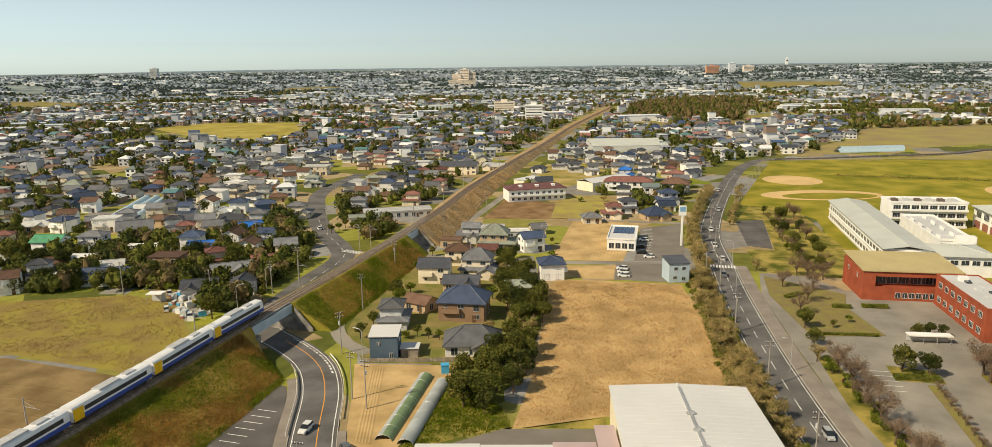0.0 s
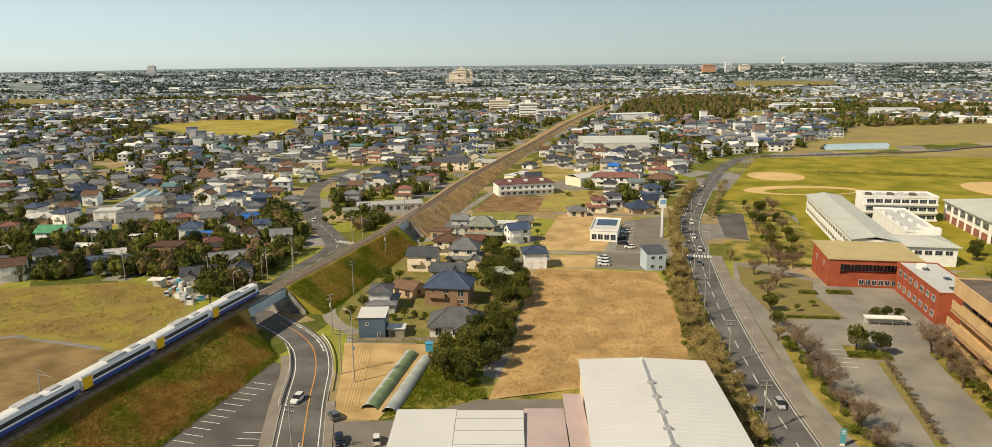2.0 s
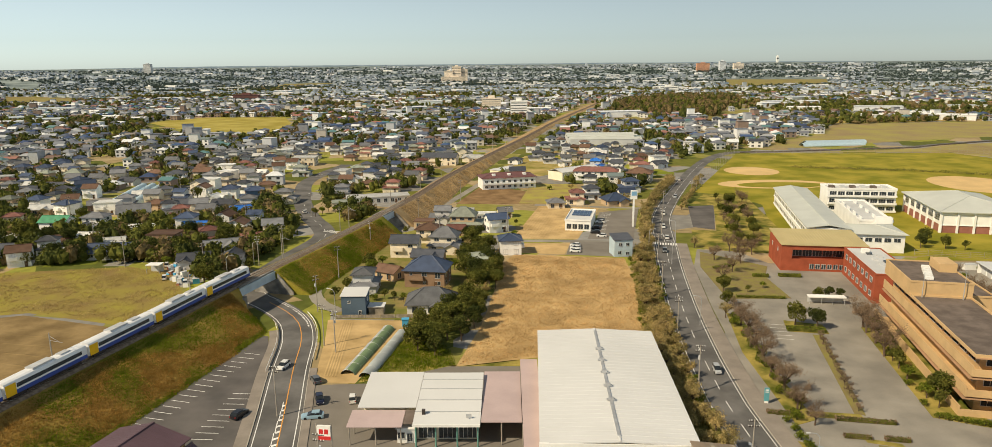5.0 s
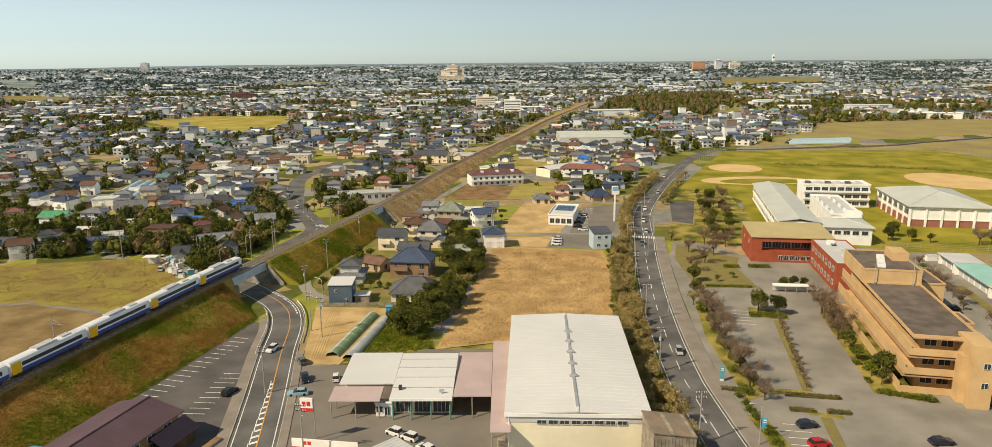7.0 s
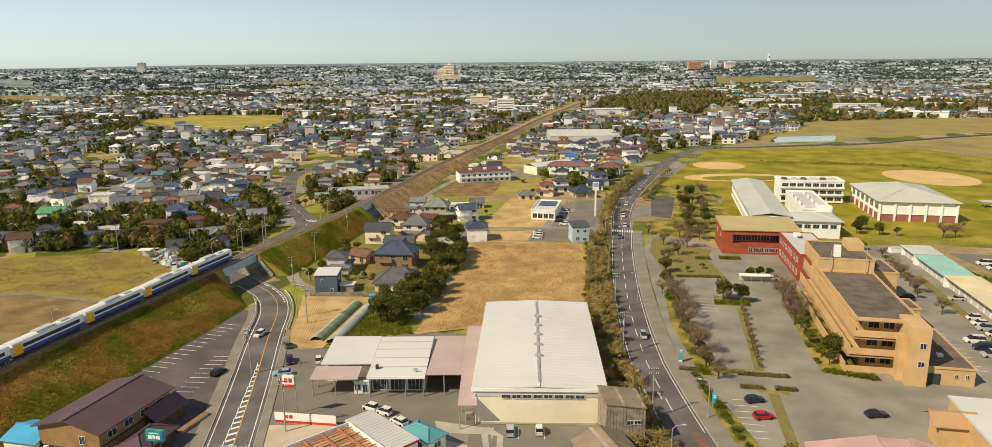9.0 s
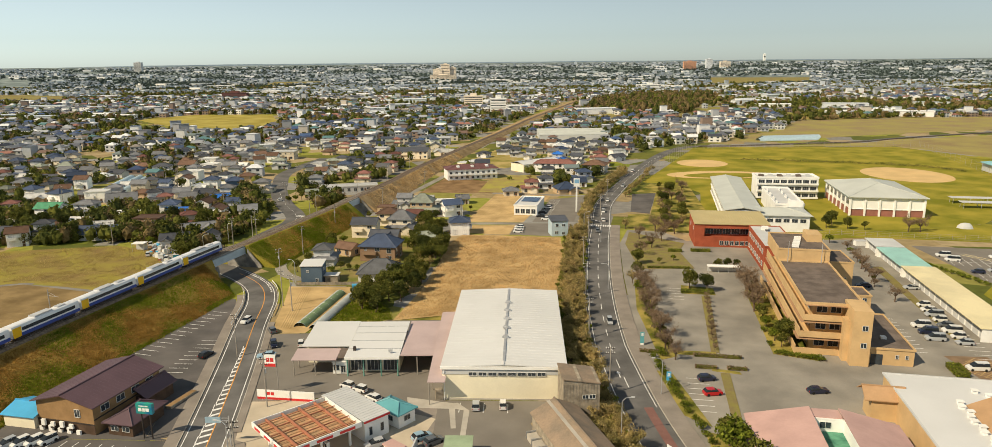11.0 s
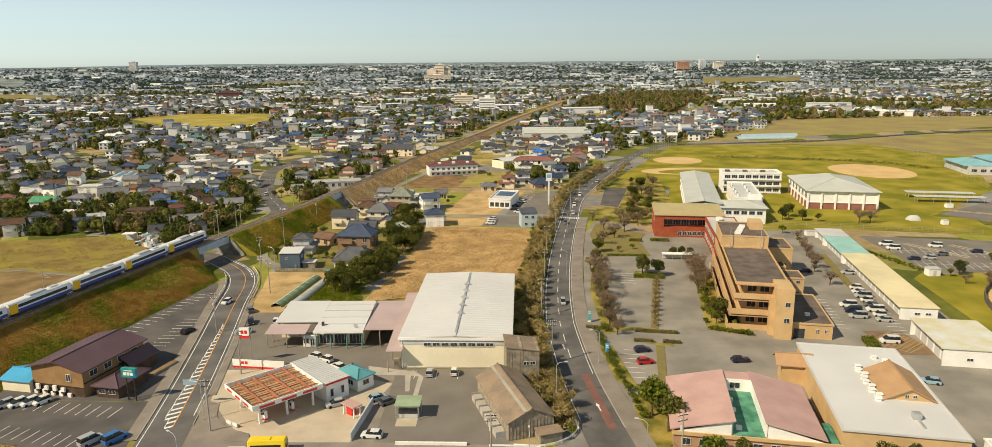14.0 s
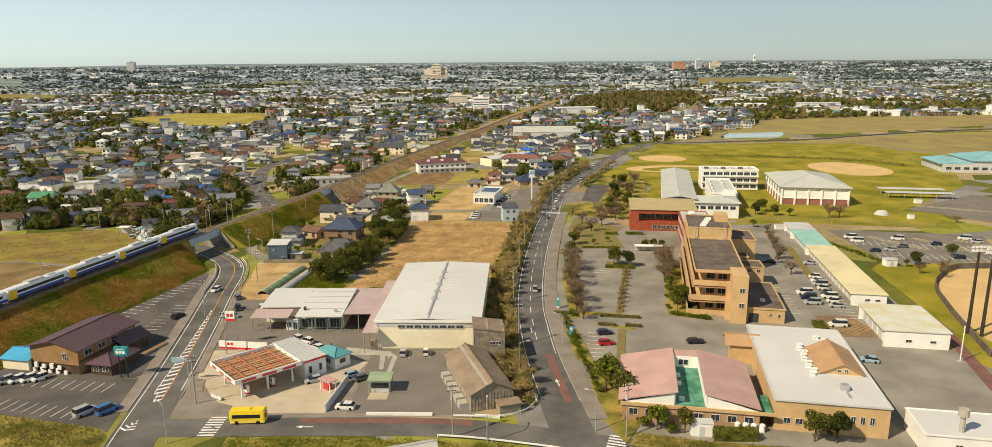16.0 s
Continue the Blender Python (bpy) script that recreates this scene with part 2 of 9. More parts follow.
def gable(bm, w, d, z, rise, eave=0.6, thick=0.18, ridge="x"):
    """A pitched roof with thickness; the ridge runs along x or y."""
    hw, hd = w / 2 + eave, d / 2 + eave
    if ridge == "y":
        hw, hd = hd, hw
    drop = eave * rise / (d / 2 if ridge == "x" else w / 2)
    p = []
    for x in (-hw, hw):
        for up in (0, thick):
            p += [(x, -hd, z - drop + up), (x, 0, z + rise + up), (x, hd, z - drop + up)]
    if ridge == "y":
        p = [(-y, x, zz) for x, y, zz in p]
    v = [bm.verts.new(q) for q in p]
    for f in ((3, 4, 10, 9), (4, 5, 11, 10), (1, 0, 6, 7), (2, 1, 7, 8), (0, 3, 9, 6), (5, 2, 8, 11), (0, 1, 4, 3), (1, 2, 5, 4), (7, 6, 9, 10), (8, 7, 10, 11)):
        bm.faces.new([v[i] for i in f])
    # ridge cap
    if ridge == "x":
        box(bm, -hw - 0.03, hw + 0.03, -0.16, 0.16, z + rise + thick * 0.4, z + rise + thick + 0.16)
    else:
        box(bm, -0.16, 0.16, -hw - 0.03, hw + 0.03, z + rise + thick * 0.4, z + rise + thick + 0.16)


def hip(bm, w, d, z, rise, eave=0.7, thick=0.18, flat=None):
    """A hipped roof with eaves, ridge and hip caps."""
    hw, hd = w / 2 + eave, d / 2 + eave
    r = max(0.0, hw - hd) if flat is None else flat
    ry = max(0.0, hd - hw)
    lo = [(-hw, -hd), (hw, -hd), (hw, hd), (-hw, hd)]
    a = [bm.verts.new((x, y, z - 0.25)) for x, y in lo]
    b = [bm.verts.new((x, y, z - 0.25 + thick)) for x, y in lo]
    if hw >= hd:
        t = [bm.verts.new((-r, 0, z + rise)), bm.verts.new((r, 0, z + rise))]
        faces = ((b[0], b[1], t[1], t[0]), (b[2], b[3], t[0], t[1]), (b[1], b[2], t[1]), (b[3], b[0], t[0]))
    else:
        t = [bm.verts.new((0, -ry, z + rise)), bm.verts.new((0, ry, z + rise))]
        faces = ((b[1], b[2], t[1], t[0]), (b[3], b[0], t[0], t[1]), (b[0], b[1], t[0]), (b[2], b[3], t[1]))
    for f in faces:
        bm.faces.new(f)
    bm.faces.new(a[::-1])
    for i in range(4):
        j = (i + 1) % 4
        bm.faces.new((a[i], a[j], b[j], b[i]))
    ends = ((b[0].co, t[0].co), (b[1].co, t[1 if hw >= hd else 0].co), (b[2].co, t[1].co), (b[3].co, t[0 if hw >= hd else 1].co), (t[0].co, t[1].co))
    for p, q in ends:
        if (p - q).length > 0.3:
            tube(bm, p + Vector((0, 0, 0.04)), q + Vector((0, 0, 0.06)), 0.13, 0.13, 4)


def mesh_of(name, bm, material):
    bmesh.ops.recalc_face_normals(bm, faces=bm.faces)
    me = bpy.data.meshes.new(name)
    bm.to_mesh(me)
    bm.free()
    for m in material if isinstance(material, (list, tuple)) else [material]:
        me.materials.append(m)
    return me


def part(name, bm, material, parent=None, label=""):
    """Links a bmesh, or a ready mesh, as one object, under a thing or a part where one is given."""
    ob = new(name, bm if isinstance(bm, bpy.types.Mesh) else mesh_of(name, bm, material))
    ob.parent = parent
    return tagged(ob, label)


def thing(name, m, label, category, group="", kind=""):
    ob = new(name)
    ob.empty_display_size = 0.5
    ob.matrix_basis = m
    return tagged(ob, label, category, group, kind)


def boxes(*rows):
    bm = bmesh.new()
    for r in rows:
        box(bm, *r)
    return bm


def smooth(points, step=4.0):
    """A polyline rounded through its corners (Catmull-Rom), resampled."""
    p = [Vector(q) for q in points]
    p = [2 * p[0] - p[1], *p, 2 * p[-1] - p[-2]]
    out = []
    for i in range(1, len(p) - 2):
        n = max(1, int((p[i + 1] - p[i]).length / step))
        for k in range(n):
            t = k / n
            a, b, c, d = p[i - 1:i + 3]
            out.append(0.5 * (2 * b + (c - a) * t + (2 * a - 5 * b + 4 * c - d) * t * t + (3 * b - a - 3 * c + d) * t ** 3))
    return out + [p[-2]]


def sides(line):
    """The unit vector to the right of each point of a line, in plan."""
    out = []
    for i, q in enumerate(line):
        d = line[min(i + 1, len(line) - 1)] - line[max(i - 1, 0)]
        out.append(Vector((d.y, -d.x, 0)).normalized())
    return out


def sweep(bm, line, profile, closed=False):
    """Carries a profile of (to the right, up) along a line."""
    rows = [[bm.verts.new((q.x + s.x * o, q.y + s.y * o, (q.z if len(q) > 2 else 0) + h)) for o, h in profile] for q, s in zip(line, sides(line))]
    n = len(profile)
    for a, b in zip(rows, rows[1:]):
        for i in range(n if closed else n - 1):
            bm.faces.new((a[i], a[(i + 1) % n], b[(i + 1) % n], b[i]))
    if closed:
        bm.faces.new(rows[0][::-1])
        bm.faces.new(rows[-1])


def ribbon(name, line, o0, o1, z, material, thick=0.0, label="", kind="structure", category=""):
    bm = bmesh.new()
    sweep(bm, line, [(o0, z - thick), (o0, z), (o1, z), (o1, z - thick)] if thick else [(o0, z), (o1, z)])
    return tagged(part(name, bm, material), label, category, "", kind)


def patch(name, corners, z, material, label, base=0.0):
    """A level piece of ground, a little proud of the sheet below."""
    bm = bmesh.new()
    if sum(a[0] * b[1] - a[1] * b[0] for a, b in zip(corners, corners[1:] + corners[:1])) < 0:
        corners = corners[::-1]
    prism(bm, corners, base - 0.02, z)
    return tagged(part(name, bm, material), label, "ground", "", "structure")


def dashes(name, line, offset, width, z, material, on, off, parent=None):
    """Broken line painted along a road."""
    bm = bmesh.new()
    s = sides(line)
    run, k = 0.0, 0
    for i in range(len(line) - 1):
        a, b = line[i], line[i + 1]
        length = (b - a).length
        n = max(1, int(length / 0.5))
        for j in range(n):
            if (run + length * j / n) % (on + off) < on:
                q = [a.lerp(b, (j + e) / n) for e in (0, 1)]
                bm.faces.new([bm.verts.new((p.x + s[i].x * o, p.y + s[i].y * o, z)) for p, o in ((q[0], offset - width / 2), (q[0], offset + width / 2), (q[1], offset + width / 2), (q[1], offset - width / 2))])
        run += length
    return part(name, bm, material, parent)


def scatter_inside(corners, n, rng):
    """n places inside a footprint."""
    xs, ys = [c[0] for c in corners], [c[1] for c in corners]
    out = []
    while len(out) < n:
        x, y = rng.uniform(min(xs), max(xs)), rng.uniform(min(ys), max(ys))
        if inside(x, y, corners):
            out.append((x, y))
    return out


def inside(x, y, corners):
    hit = False
    for (ax, ay), (bx, by) in zip(corners, corners[1:] + corners[:1]):
        if (ay > y) != (by > y) and x < (bx - ax) * (y - ay) / (by - ay) + ax:
            hit = not hit
    return hit



# ---------------------------------------------------------------- ground and roads
def town_ground():
    m = bpy.data.materials.new("town_ground")
    m.use_nodes = True
    nd, ln = m.node_tree.nodes, m.node_tree.links
    b = nd["Principled BSDF"]
    b.inputs["Roughness"].default_value = 0.95
    b.inputs["Specular IOR Level"].default_value = 0.1
    geo = nd.new("ShaderNodeNewGeometry")
    vor = nd.new("ShaderNodeTexVoronoi")
    vor.inputs["Scale"].default_value = 0.045
    ln.new(geo.outputs["Position"], vor.inputs["Vector"])
    ramp = nd.new("ShaderNodeValToRGB")
    ramp.color_ramp.interpolation = "CONSTANT"
    cols = ((0.14, 0.145, 0.03), (0.3, 0.23, 0.12), (0.26, 0.255, 0.24), (0.1, 0.115, 0.025), (0.36, 0.28, 0.16), (0.26, 0.26, 0.05), (0.22, 0.21, 0.19), (0.24, 0.225, 0.06))
    els = ramp.color_ramp.elements
    while len(els) < len(cols):
        els.new(0.5)
    for i in range(len(cols)):
        els[i].position = i / len(cols)
    for i, c in enumerate(cols):
        els[i].color = (*c, 1)
    sep = nd.new("ShaderNodeSeparateColor")
    ln.new(vor.outputs["Color"], sep.inputs[0])
    ln.new(sep.outputs[0], ramp.inputs[0])
    n = nd.new("ShaderNodeTexNoise")
    n.inputs["Scale"].default_value = 0.25
    n.inputs["Detail"].default_value = 6
    ln.new(geo.outputs["Position"], n.inputs["Vector"])
    hsv = nd.new("ShaderNodeHueSaturation")
    k = nd.new("ShaderNodeMath")
    k.operation = "MULTIPLY_ADD"
    k.inputs[1].default_value = 0.9
    k.inputs[2].default_value = 0.55
    ln.new(n.outputs["Fac"], k.inputs[0])
    ln.new(k.outputs[0], hsv.inputs["Value"])
    ln.new(ramp.outputs[0], hsv.inputs["Color"])
    ln.new(hsv.outputs[0], b.inputs["Base Color"])
    return m


bm = bmesh.new()
bm.faces.new([bm.verts.new(p) for p in ((-6000, -600, 0), (6000, -600, 0), (6000, 5200, 0), (-6000, 5200, 0))])
tagged(part("ground", bm, town_ground()), "patchwork of gardens, plots and fields of a flat town", "ground", "", "structure")

R1 = smooth([(-60, 70), (-63, 88), (-69.6, 121), (-74, 147), (-77.3, 165), (-81.8, 188), (-86.8, 212), (-90, 230), (-94.5, 243), (-100.5, 252), (-108, 260), (-115.5, 268), (-119.5, 282), (-116.5, 312), (-112, 342), (-117, 360), (-127, 380), (-139, 410), (-148, 440), (-158, 490), (-150, 560)])
R2 = smooth([(19, 70), (17.5, 95), (15, 120), (12.7, 141), (10.7, 162), (9.8, 189), (10, 200), (11.6, 224), (15, 256), (20.7, 297), (25, 322.5), (33, 370), (45, 410), (57, 444), (70, 479), (90, 530), (114, 580), (140, 612), (178, 616), (236, 628), (285, 635), (336, 660), (460, 705), (700, 760)])
R3 = smooth([(-69, 127.5), (-57, 127.5), (-35, 127.6), (-11, 126.8), (4, 124), (15, 121), (30, 116.5), (60, 106), (110, 92)])
PATH = smooth([(-84, 252), (-93, 262), (-97, 280), (-89, 316), (-81.5, 354), (-70, 398), (-48, 489), (-26, 578)])
CROSS = smooth([(-100, 346), (-84, 347), (-60, 339), (-35, 335), (-14, 334), (10, 331), (26, 327)])
NORTH = smooth([(-22, 408), (9, 402), (30, 398), (38, 396)])

near = lambda line, y0, y1: [q for q in line if y0 <= q.y <= y1]
ribbon("road", R1, -4.6, 4.6, 0.05, ASPHALT, 0.1, "grey asphalt two-lane road curving under the railway", category="road")
ribbon("road", R2, -4.3, 4.3, 0.06, ASPHALT, 0.1, "long grey asphalt avenue with painted lane lines", category="road")
ribbon("road", R3, -3.6, 3.6, 0.055, ASPHALT, 0.1, "grey asphalt cross street with red turning lane", category="road")
ribbon("road", PATH, -2.0, 2.0, 0.045, OLDLOT, 0.1, "narrow pale lane along the foot of the embankment", category="road")
ribbon("road", CROSS, -2.0, 2.0, 0.04, OLDLOT, 0.1, "narrow lane between the plots", category="road")
ribbon("road", NORTH, -1.8, 1.8, 0.04, OLDLOT, 0.1, "narrow lane behind the tilled field", category="road")
ribbon("pavement", near(R2, 128, 330), 4.45, 8.2, 0.17, PAVE, 0.2, "broad brownish pavement with kerb beside the avenue", category="pavement")
ribbon("pavement", near(R1, 131, 240), -7.2, -4.75, 0.17, PAVE, 0.2, "narrow pavement with kerb beside the road", category="pavement")
ribbon("pavement", near(R1, 150, 215), 4.75, 6.4, 0.17, PAVE, 0.2, "narrow pavement with kerb in front of the forecourt", category="pavement")
ribbon("kerb", near(R2, 136, 330), 4.3, 4.45, 0.2, CONCRETE, 0.2, "pale concrete kerb", category="kerb")
ribbon("kerb", near(R2, 136, 400), -4.55, -4.3, 0.2, CONCRETE, 0.2, "pale concrete kerb", category="kerb")
ribbon("kerb", near(R1, 131, 250), -4.75, -4.6, 0.2, CONCRETE, 0.2, "pale concrete kerb", category="kerb")
ribbon("kerb", near(R1, 136, 250), 4.6, 4.75, 0.2, CONCRETE, 0.2, "pale concrete kerb", category="kerb")

# road paint
ribbon("lane_line", near(R1, 70, 275), -3.95, -3.78, 0.07, PAINT, label="white edge line", category="road marking")
ribbon("lane_line", near(R1, 140, 275), 3.72, 3.9, 0.07, PAINT, label="white edge line", category="road marking")
ribbon("lane_line", near(R1, 138, 262), 0.75, 0.95, 0.07, ORANGE, label="orange centre line", category="road marking")
ribbon("lane_line", near(R2, 160, 480), 3.65, 3.8, 0.08, PAINT, label="white edge line", category="road marking")
ribbon("lane_line", near(R2, 140, 480), -3.7, -3.55, 0.08, PAINT, label="white edge line", category="road marking")
for ln_, o, y0, y1 in ((R2, 0.0, 170, 560), (R1, 0.4, 290, 420)):
    tagged(dashes("lane_line", near(ln_, y0, y1), o, 0.16, 0.08, PAINT, 5, 5), "broken white centre line", "road marking", "", "structure")
tagged(dashes("lane_line", near(R1, 236, 262), 3.1, 0.45, 0.075, PAINT, 0.9, 0.9), "row of white blocks along the bend", "road marking", "", "structure")
ribbon("turning_lane", near(R2, 133, 166), 1.0, 2.9, 0.072, REDROAD, label="dull red coated turning lane", category="road")
ribbon("turning_lane", [q for q in R3 if -40 < q.x < -3], -3.3, -1.3, 0.066, REDROAD, label="dull red coated lane", category="road")


def hatch():
    """Diagonal white hatching of the traffic island between the lanes."""
    line = near(R1, 137.5, 200)
    s = sides(line)
    bm = bmesh.new()
    run = 0.0
    for i in range(len(line) - 1):
        q, r = line[i], line[i + 1]
        w = max(0.25, 2.7 * (1 - (q.y - 133) / 70)) * min(1, 0.35 + (q.y - 137.5) / 8)
        n = 2 if (r - q).length > 3 else 1
        for k in range(n):
            c = q.lerp(r, k / n)
            d = (r - q).normalized()
            a = Vector((c.x + s[i].x * 0.75, c.y + s[i].y * 0.75))
            b_ = Vector((c.x + s[i].x * (0.75 - w), c.y + s[i].y * (0.75 - w))) - Vector((d.x, d.y)) * w * 0.45
            t = Vector((d.x, d.y)) * 0.75
            bm.faces.new([bm.verts.new((v.x, v.y, 0.071)) for v in (a, b_, b_ + t, a + t)])
        for e in (0.75 - w,):
            bm.faces.new([bm.verts.new((p.x + s[j].x * o, p.y + s[j].y * o, 0.072)) for p, j, o in ((q, i, e), (q, i, e - 0.18), (r, i + 1, e - 0.18), (r, i + 1, e))])
    return tagged(part("hatched_island", bm, PAINT), "white hatched traffic island painted between the lanes", "road marking", "", "structure")


hatch()


def crosswalk(x, y, rot, length, n, bar=0.5, gap=0.5, w=None):
    bm = bmesh.new()
    for i in range(n):
        o = (i - (n - 1) / 2) * (bar + gap)
        bm.faces.new([bm.verts.new((a, o + c, 0.08)) for a, c in ((-length / 2, -bar / 2), (length / 2, -bar / 2), (length / 2, bar / 2), (-length / 2, bar / 2))])
    ob = part("crosswalk", bm, PAINT)
    ob.matrix_basis = pose(x, y, 0, 0, 0, rot)
    tagged(ob, "white striped zebra crossing on asphalt", "crosswalk", "", "structure")


crosswalk(-56.5, 128, 0, 3.4, 8)
crosswalk(22, 119.3, -18, 3.4, 8)
crosswalk(26, 328, 78, 3.5, 9)
crosswalk(-110, 352, 60, 3.4, 9)

# ---------------------------------------------------------------- plots and fields
patch("field", [(-48, 214), (-29, 219), (0, 219), (3, 240), (6, 280), (6.5, 308), (-33, 314.5), (-38, 300), (-40, 270), (-43, 240)], 0.03, DRYFIELD, "wide fallow field of dry brown reeds")
patch("field", [(-33.8, 338), (-20, 405.5), (9, 399), (-7.6, 336.3)], 0.05, TILLED, "pale tilled field with fine furrows")
patch("field", [(-40.7, 318), (-36.4, 331.6), (-11, 330), (-14.6, 313.6)], 0.05, TILLED, "narrow strip of pale tilled soil")
patch("field", [(-79.5, 206), (-70, 205), (-62, 238), (-61, 244.6), (-86, 245.6), (-83, 230)], 0.03, TILLED, "small pale tilled plot beside the road")
patch("field", [(-152, 178), (-139, 178), (-137, 238), (-175, 250), (-205, 240), (-205, 178)], 0.03, PLOUGHED, "brown ploughed field with curved tracks")
patch("field", [(-137, 240), (-133, 262), (-150, 290), (-170, 300), (-215, 292), (-230, 262), (-205, 244), (-175, 252)], 0.035, mat("straw_meadow", (0.3, 0.21, 0.08), 0.95, vary=0.25, scale=11, fine=30, second=(0.23, 0.195, 0.04), bump=0.4), "meadow of straw-coloured and green grass")
patch("yard", [(-62, 412), (-50, 470), (-18, 440), (-22, 410)], 0.03, SOIL, "bare brown building plot")
patch("yard", [(-30, 412), (-22, 470), (4, 470), (6, 410)], 0.035, mat("straw_lot", (0.36, 0.27, 0.11), 0.95, vary=0.2, scale=9, second=(0.3, 0.27, 0.06)), "rough straw-coloured lot")
patch("yard", [(-45, 520), (-15, 500), (20, 540), (10, 590), (-22, 600)], 0.03, mat("meadow_plot", (0.26, 0.24, 0.05), 0.95, vary=0.25, scale=14, second=(0.36, 0.27, 0.11)), "rough grass plot beside the railway")
patch("field", [(-493, 960), (-455, 1045), (-340, 1035), (-300, 930), (-290, 825), (-320, 800), (-415, 870)], 0.03, mat("gold_meadow", (0.33, 0.27, 0.05), 0.95, vary=0.15, scale=25, second=(0.36, 0.3, 0.08)), "broad golden meadow among the houses")
FALLOW = mat("fallow_far_field", (0.27, 0.2, 0.085), 0.95, vary=0.2, scale=40, fine=4, second=(0.22, 0.2, 0.06))
FAR_FIELDS = [[(-1300, 1847), (-1045, 1728), (-877, 1437), (-1032, 1463)], [(-2080, 2950), (-1860, 2850), (-1480, 2267), (-1645, 2363)], [(821, 2911), (1221, 2920), (910, 2187), (575, 2060)], [(80, 971), (139, 985), (119, 870), (78, 890)], [(215, 1023), (296, 1091), (313, 1010), (211, 914)], [(-900, 2850), (-740, 2900), (-593, 2600), (-800, 2440)]]
for corners in FAR_FIELDS:
    patch("field", corners, 0.05, FALLOW, "straw-brown fallow field far out on the plain")
patch("lawn", [(66, 440), (140, 604), (180, 609), (300, 600), (330, 520), (262, 390), (190, 325), (112, 308), (76, 312), (70, 330), (90, 404), (84, 430)], 0.03, LAWN, "yellow-green school sports ground")
patch("lawn", [(36, 322), (42, 352), (52, 350), (66, 404), (56, 408), (70, 436), (90, 430), (76, 330), (68, 312), (50, 316)], 0.035, GRASS, "grass park strip beside the avenue")
patch("field", [(150, 640), (200, 640), (330, 690), (460, 730), (620, 790), (700, 900), (330, 860), (250, 730)], 0.05, mat("stubble_field", (0.36, 0.27, 0.14), 0.95, vary=0.25, scale=28, fine=6, second=(0.25, 0.22, 0.07)), "broad straw-coloured stubble fields")
patch("field", [(190, 611), (285, 625), (340, 655), (620, 720), (640, 560), (500, 430), (335, 520), (302, 602)], 0.03, mat("paddy", (0.33, 0.245, 0.12), 0.95, vary=0.25, scale=30, second=(0.26, 0.225, 0.075)), "dry winter paddy fields")
patch("field", [(330, 870), (700, 910), (760, 1010), (420, 980), (330, 930)], 0.04, mat("far_paddy", (0.36, 0.24, 0.10), 0.95, vary=0.2, scale=40, second=(0.32, 0.25, 0.07)), "dry fields between the houses")
for cx, cy, rx, ry in ((122, 516, 17, 18), (118, 465, 32, 15), (231, 459, 24, 30)):
    pts = [(cx + rx * math.cos(a * math.pi / 18), cy + ry * math.sin(a * math.pi / 18)) for a in range(36)]
    patch("infield", pts, 0.06, SAND, "pale bare dirt infield of a ball ground")
patch("infield", [(121 + 25 * math.cos(a * math.pi / 12), 462 + 9.5 * math.sin(a * math.pi / 12)) for a in range(24)], 0.09, LAWN, "grass inside the dirt track")

def furrows(a, b_, c, n, label, material, curve=0.0):
    """Low ridges of soil from the side a-b to the side through c, n of them."""
    A, B, C = Vector((*a, 0)), Vector((*b_, 0)), Vector((*c, 0))
    bm = bmesh.new()
    for i in range(n):
        p = A.lerp(B, (i + 0.5) / n)
        q = p + (C - A)
        m = (p + q) / 2 + (B - A).normalized() * curve
        sweep(bm, smooth([p, m, q], 12) if curve else [p, q], [(-0.45, 0.02), (0, 0.1), (0.45, 0.02)])
    tagged(part("furrows", bm, material), label, "furrows", "", "stuff")


furrows((-33.4, 338.5), (-8.4, 337), (-19.8, 404.5), 20, "fine ridges of pale tilled soil", TILLED)
furrows((-39.5, 319.5), (-36.8, 330.6), (-15.2, 315), 8, "fine ridges of pale tilled soil", TILLED)
furrows((-78, 209), (-74.8, 208.5), (-81.5, 244), 5, "fine ridges of pale tilled soil", TILLED)
furrows((-146, 182), (-141, 232), (-200, 184), 9, "curved brown ridges of ploughed soil", PLOUGHED, 5.0)
# paved yards
patch("campus_yard", [(22, 132), (18.5, 165), (18, 200), (20, 224), (23.5, 256), (29, 297), (36, 320), (50, 316), (56, 300), (92, 300), (118, 300), (134, 300), (112, 165), (118, 118), (96, 100), (58, 112), (30, 121)], 0.04, OLDLOT, "pale grey asphalt yard and car park of the offices")
patch("car_park", [(138.7, 290), (196, 277), (180, 240), (137, 238)], 0.045, LOT, "dark asphalt car park with bays")
patch("lawn", [(112, 150), (136, 236), (150, 238), (200, 236), (210, 150), (150, 130), (118, 132)], 0.035, LAWN, "lawn round the ball ground")
patch("infield", [(123, 174), (128.7, 190.8), (136.8, 210.8), (146.4, 222.6), (157, 231), (190, 231), (205, 170), (150, 140), (130, 150)], 0.07, SAND, "tan dirt of the ball ground")
ribbon("path", smooth([(140, 240), (134.5, 224), (117.5, 173.5), (109.3, 145.5), (99, 112)]), -1.5, 1.5, 0.09, REDROAD, label="brick-red footpath beside the garages", category="path")
patch("car_park", [(196, 330), (250, 365), (268, 330), (215, 300)], 0.045, LOT, "grey asphalt lot beside the carport")
patch("forecourt", [(-78, 165), (-84, 204), (-66, 205), (-50, 214), (-29.5, 214), (-29.5, 165), (-40, 160), (-52, 168)], 0.04, LOT, "grey asphalt forecourt of the farm shop")
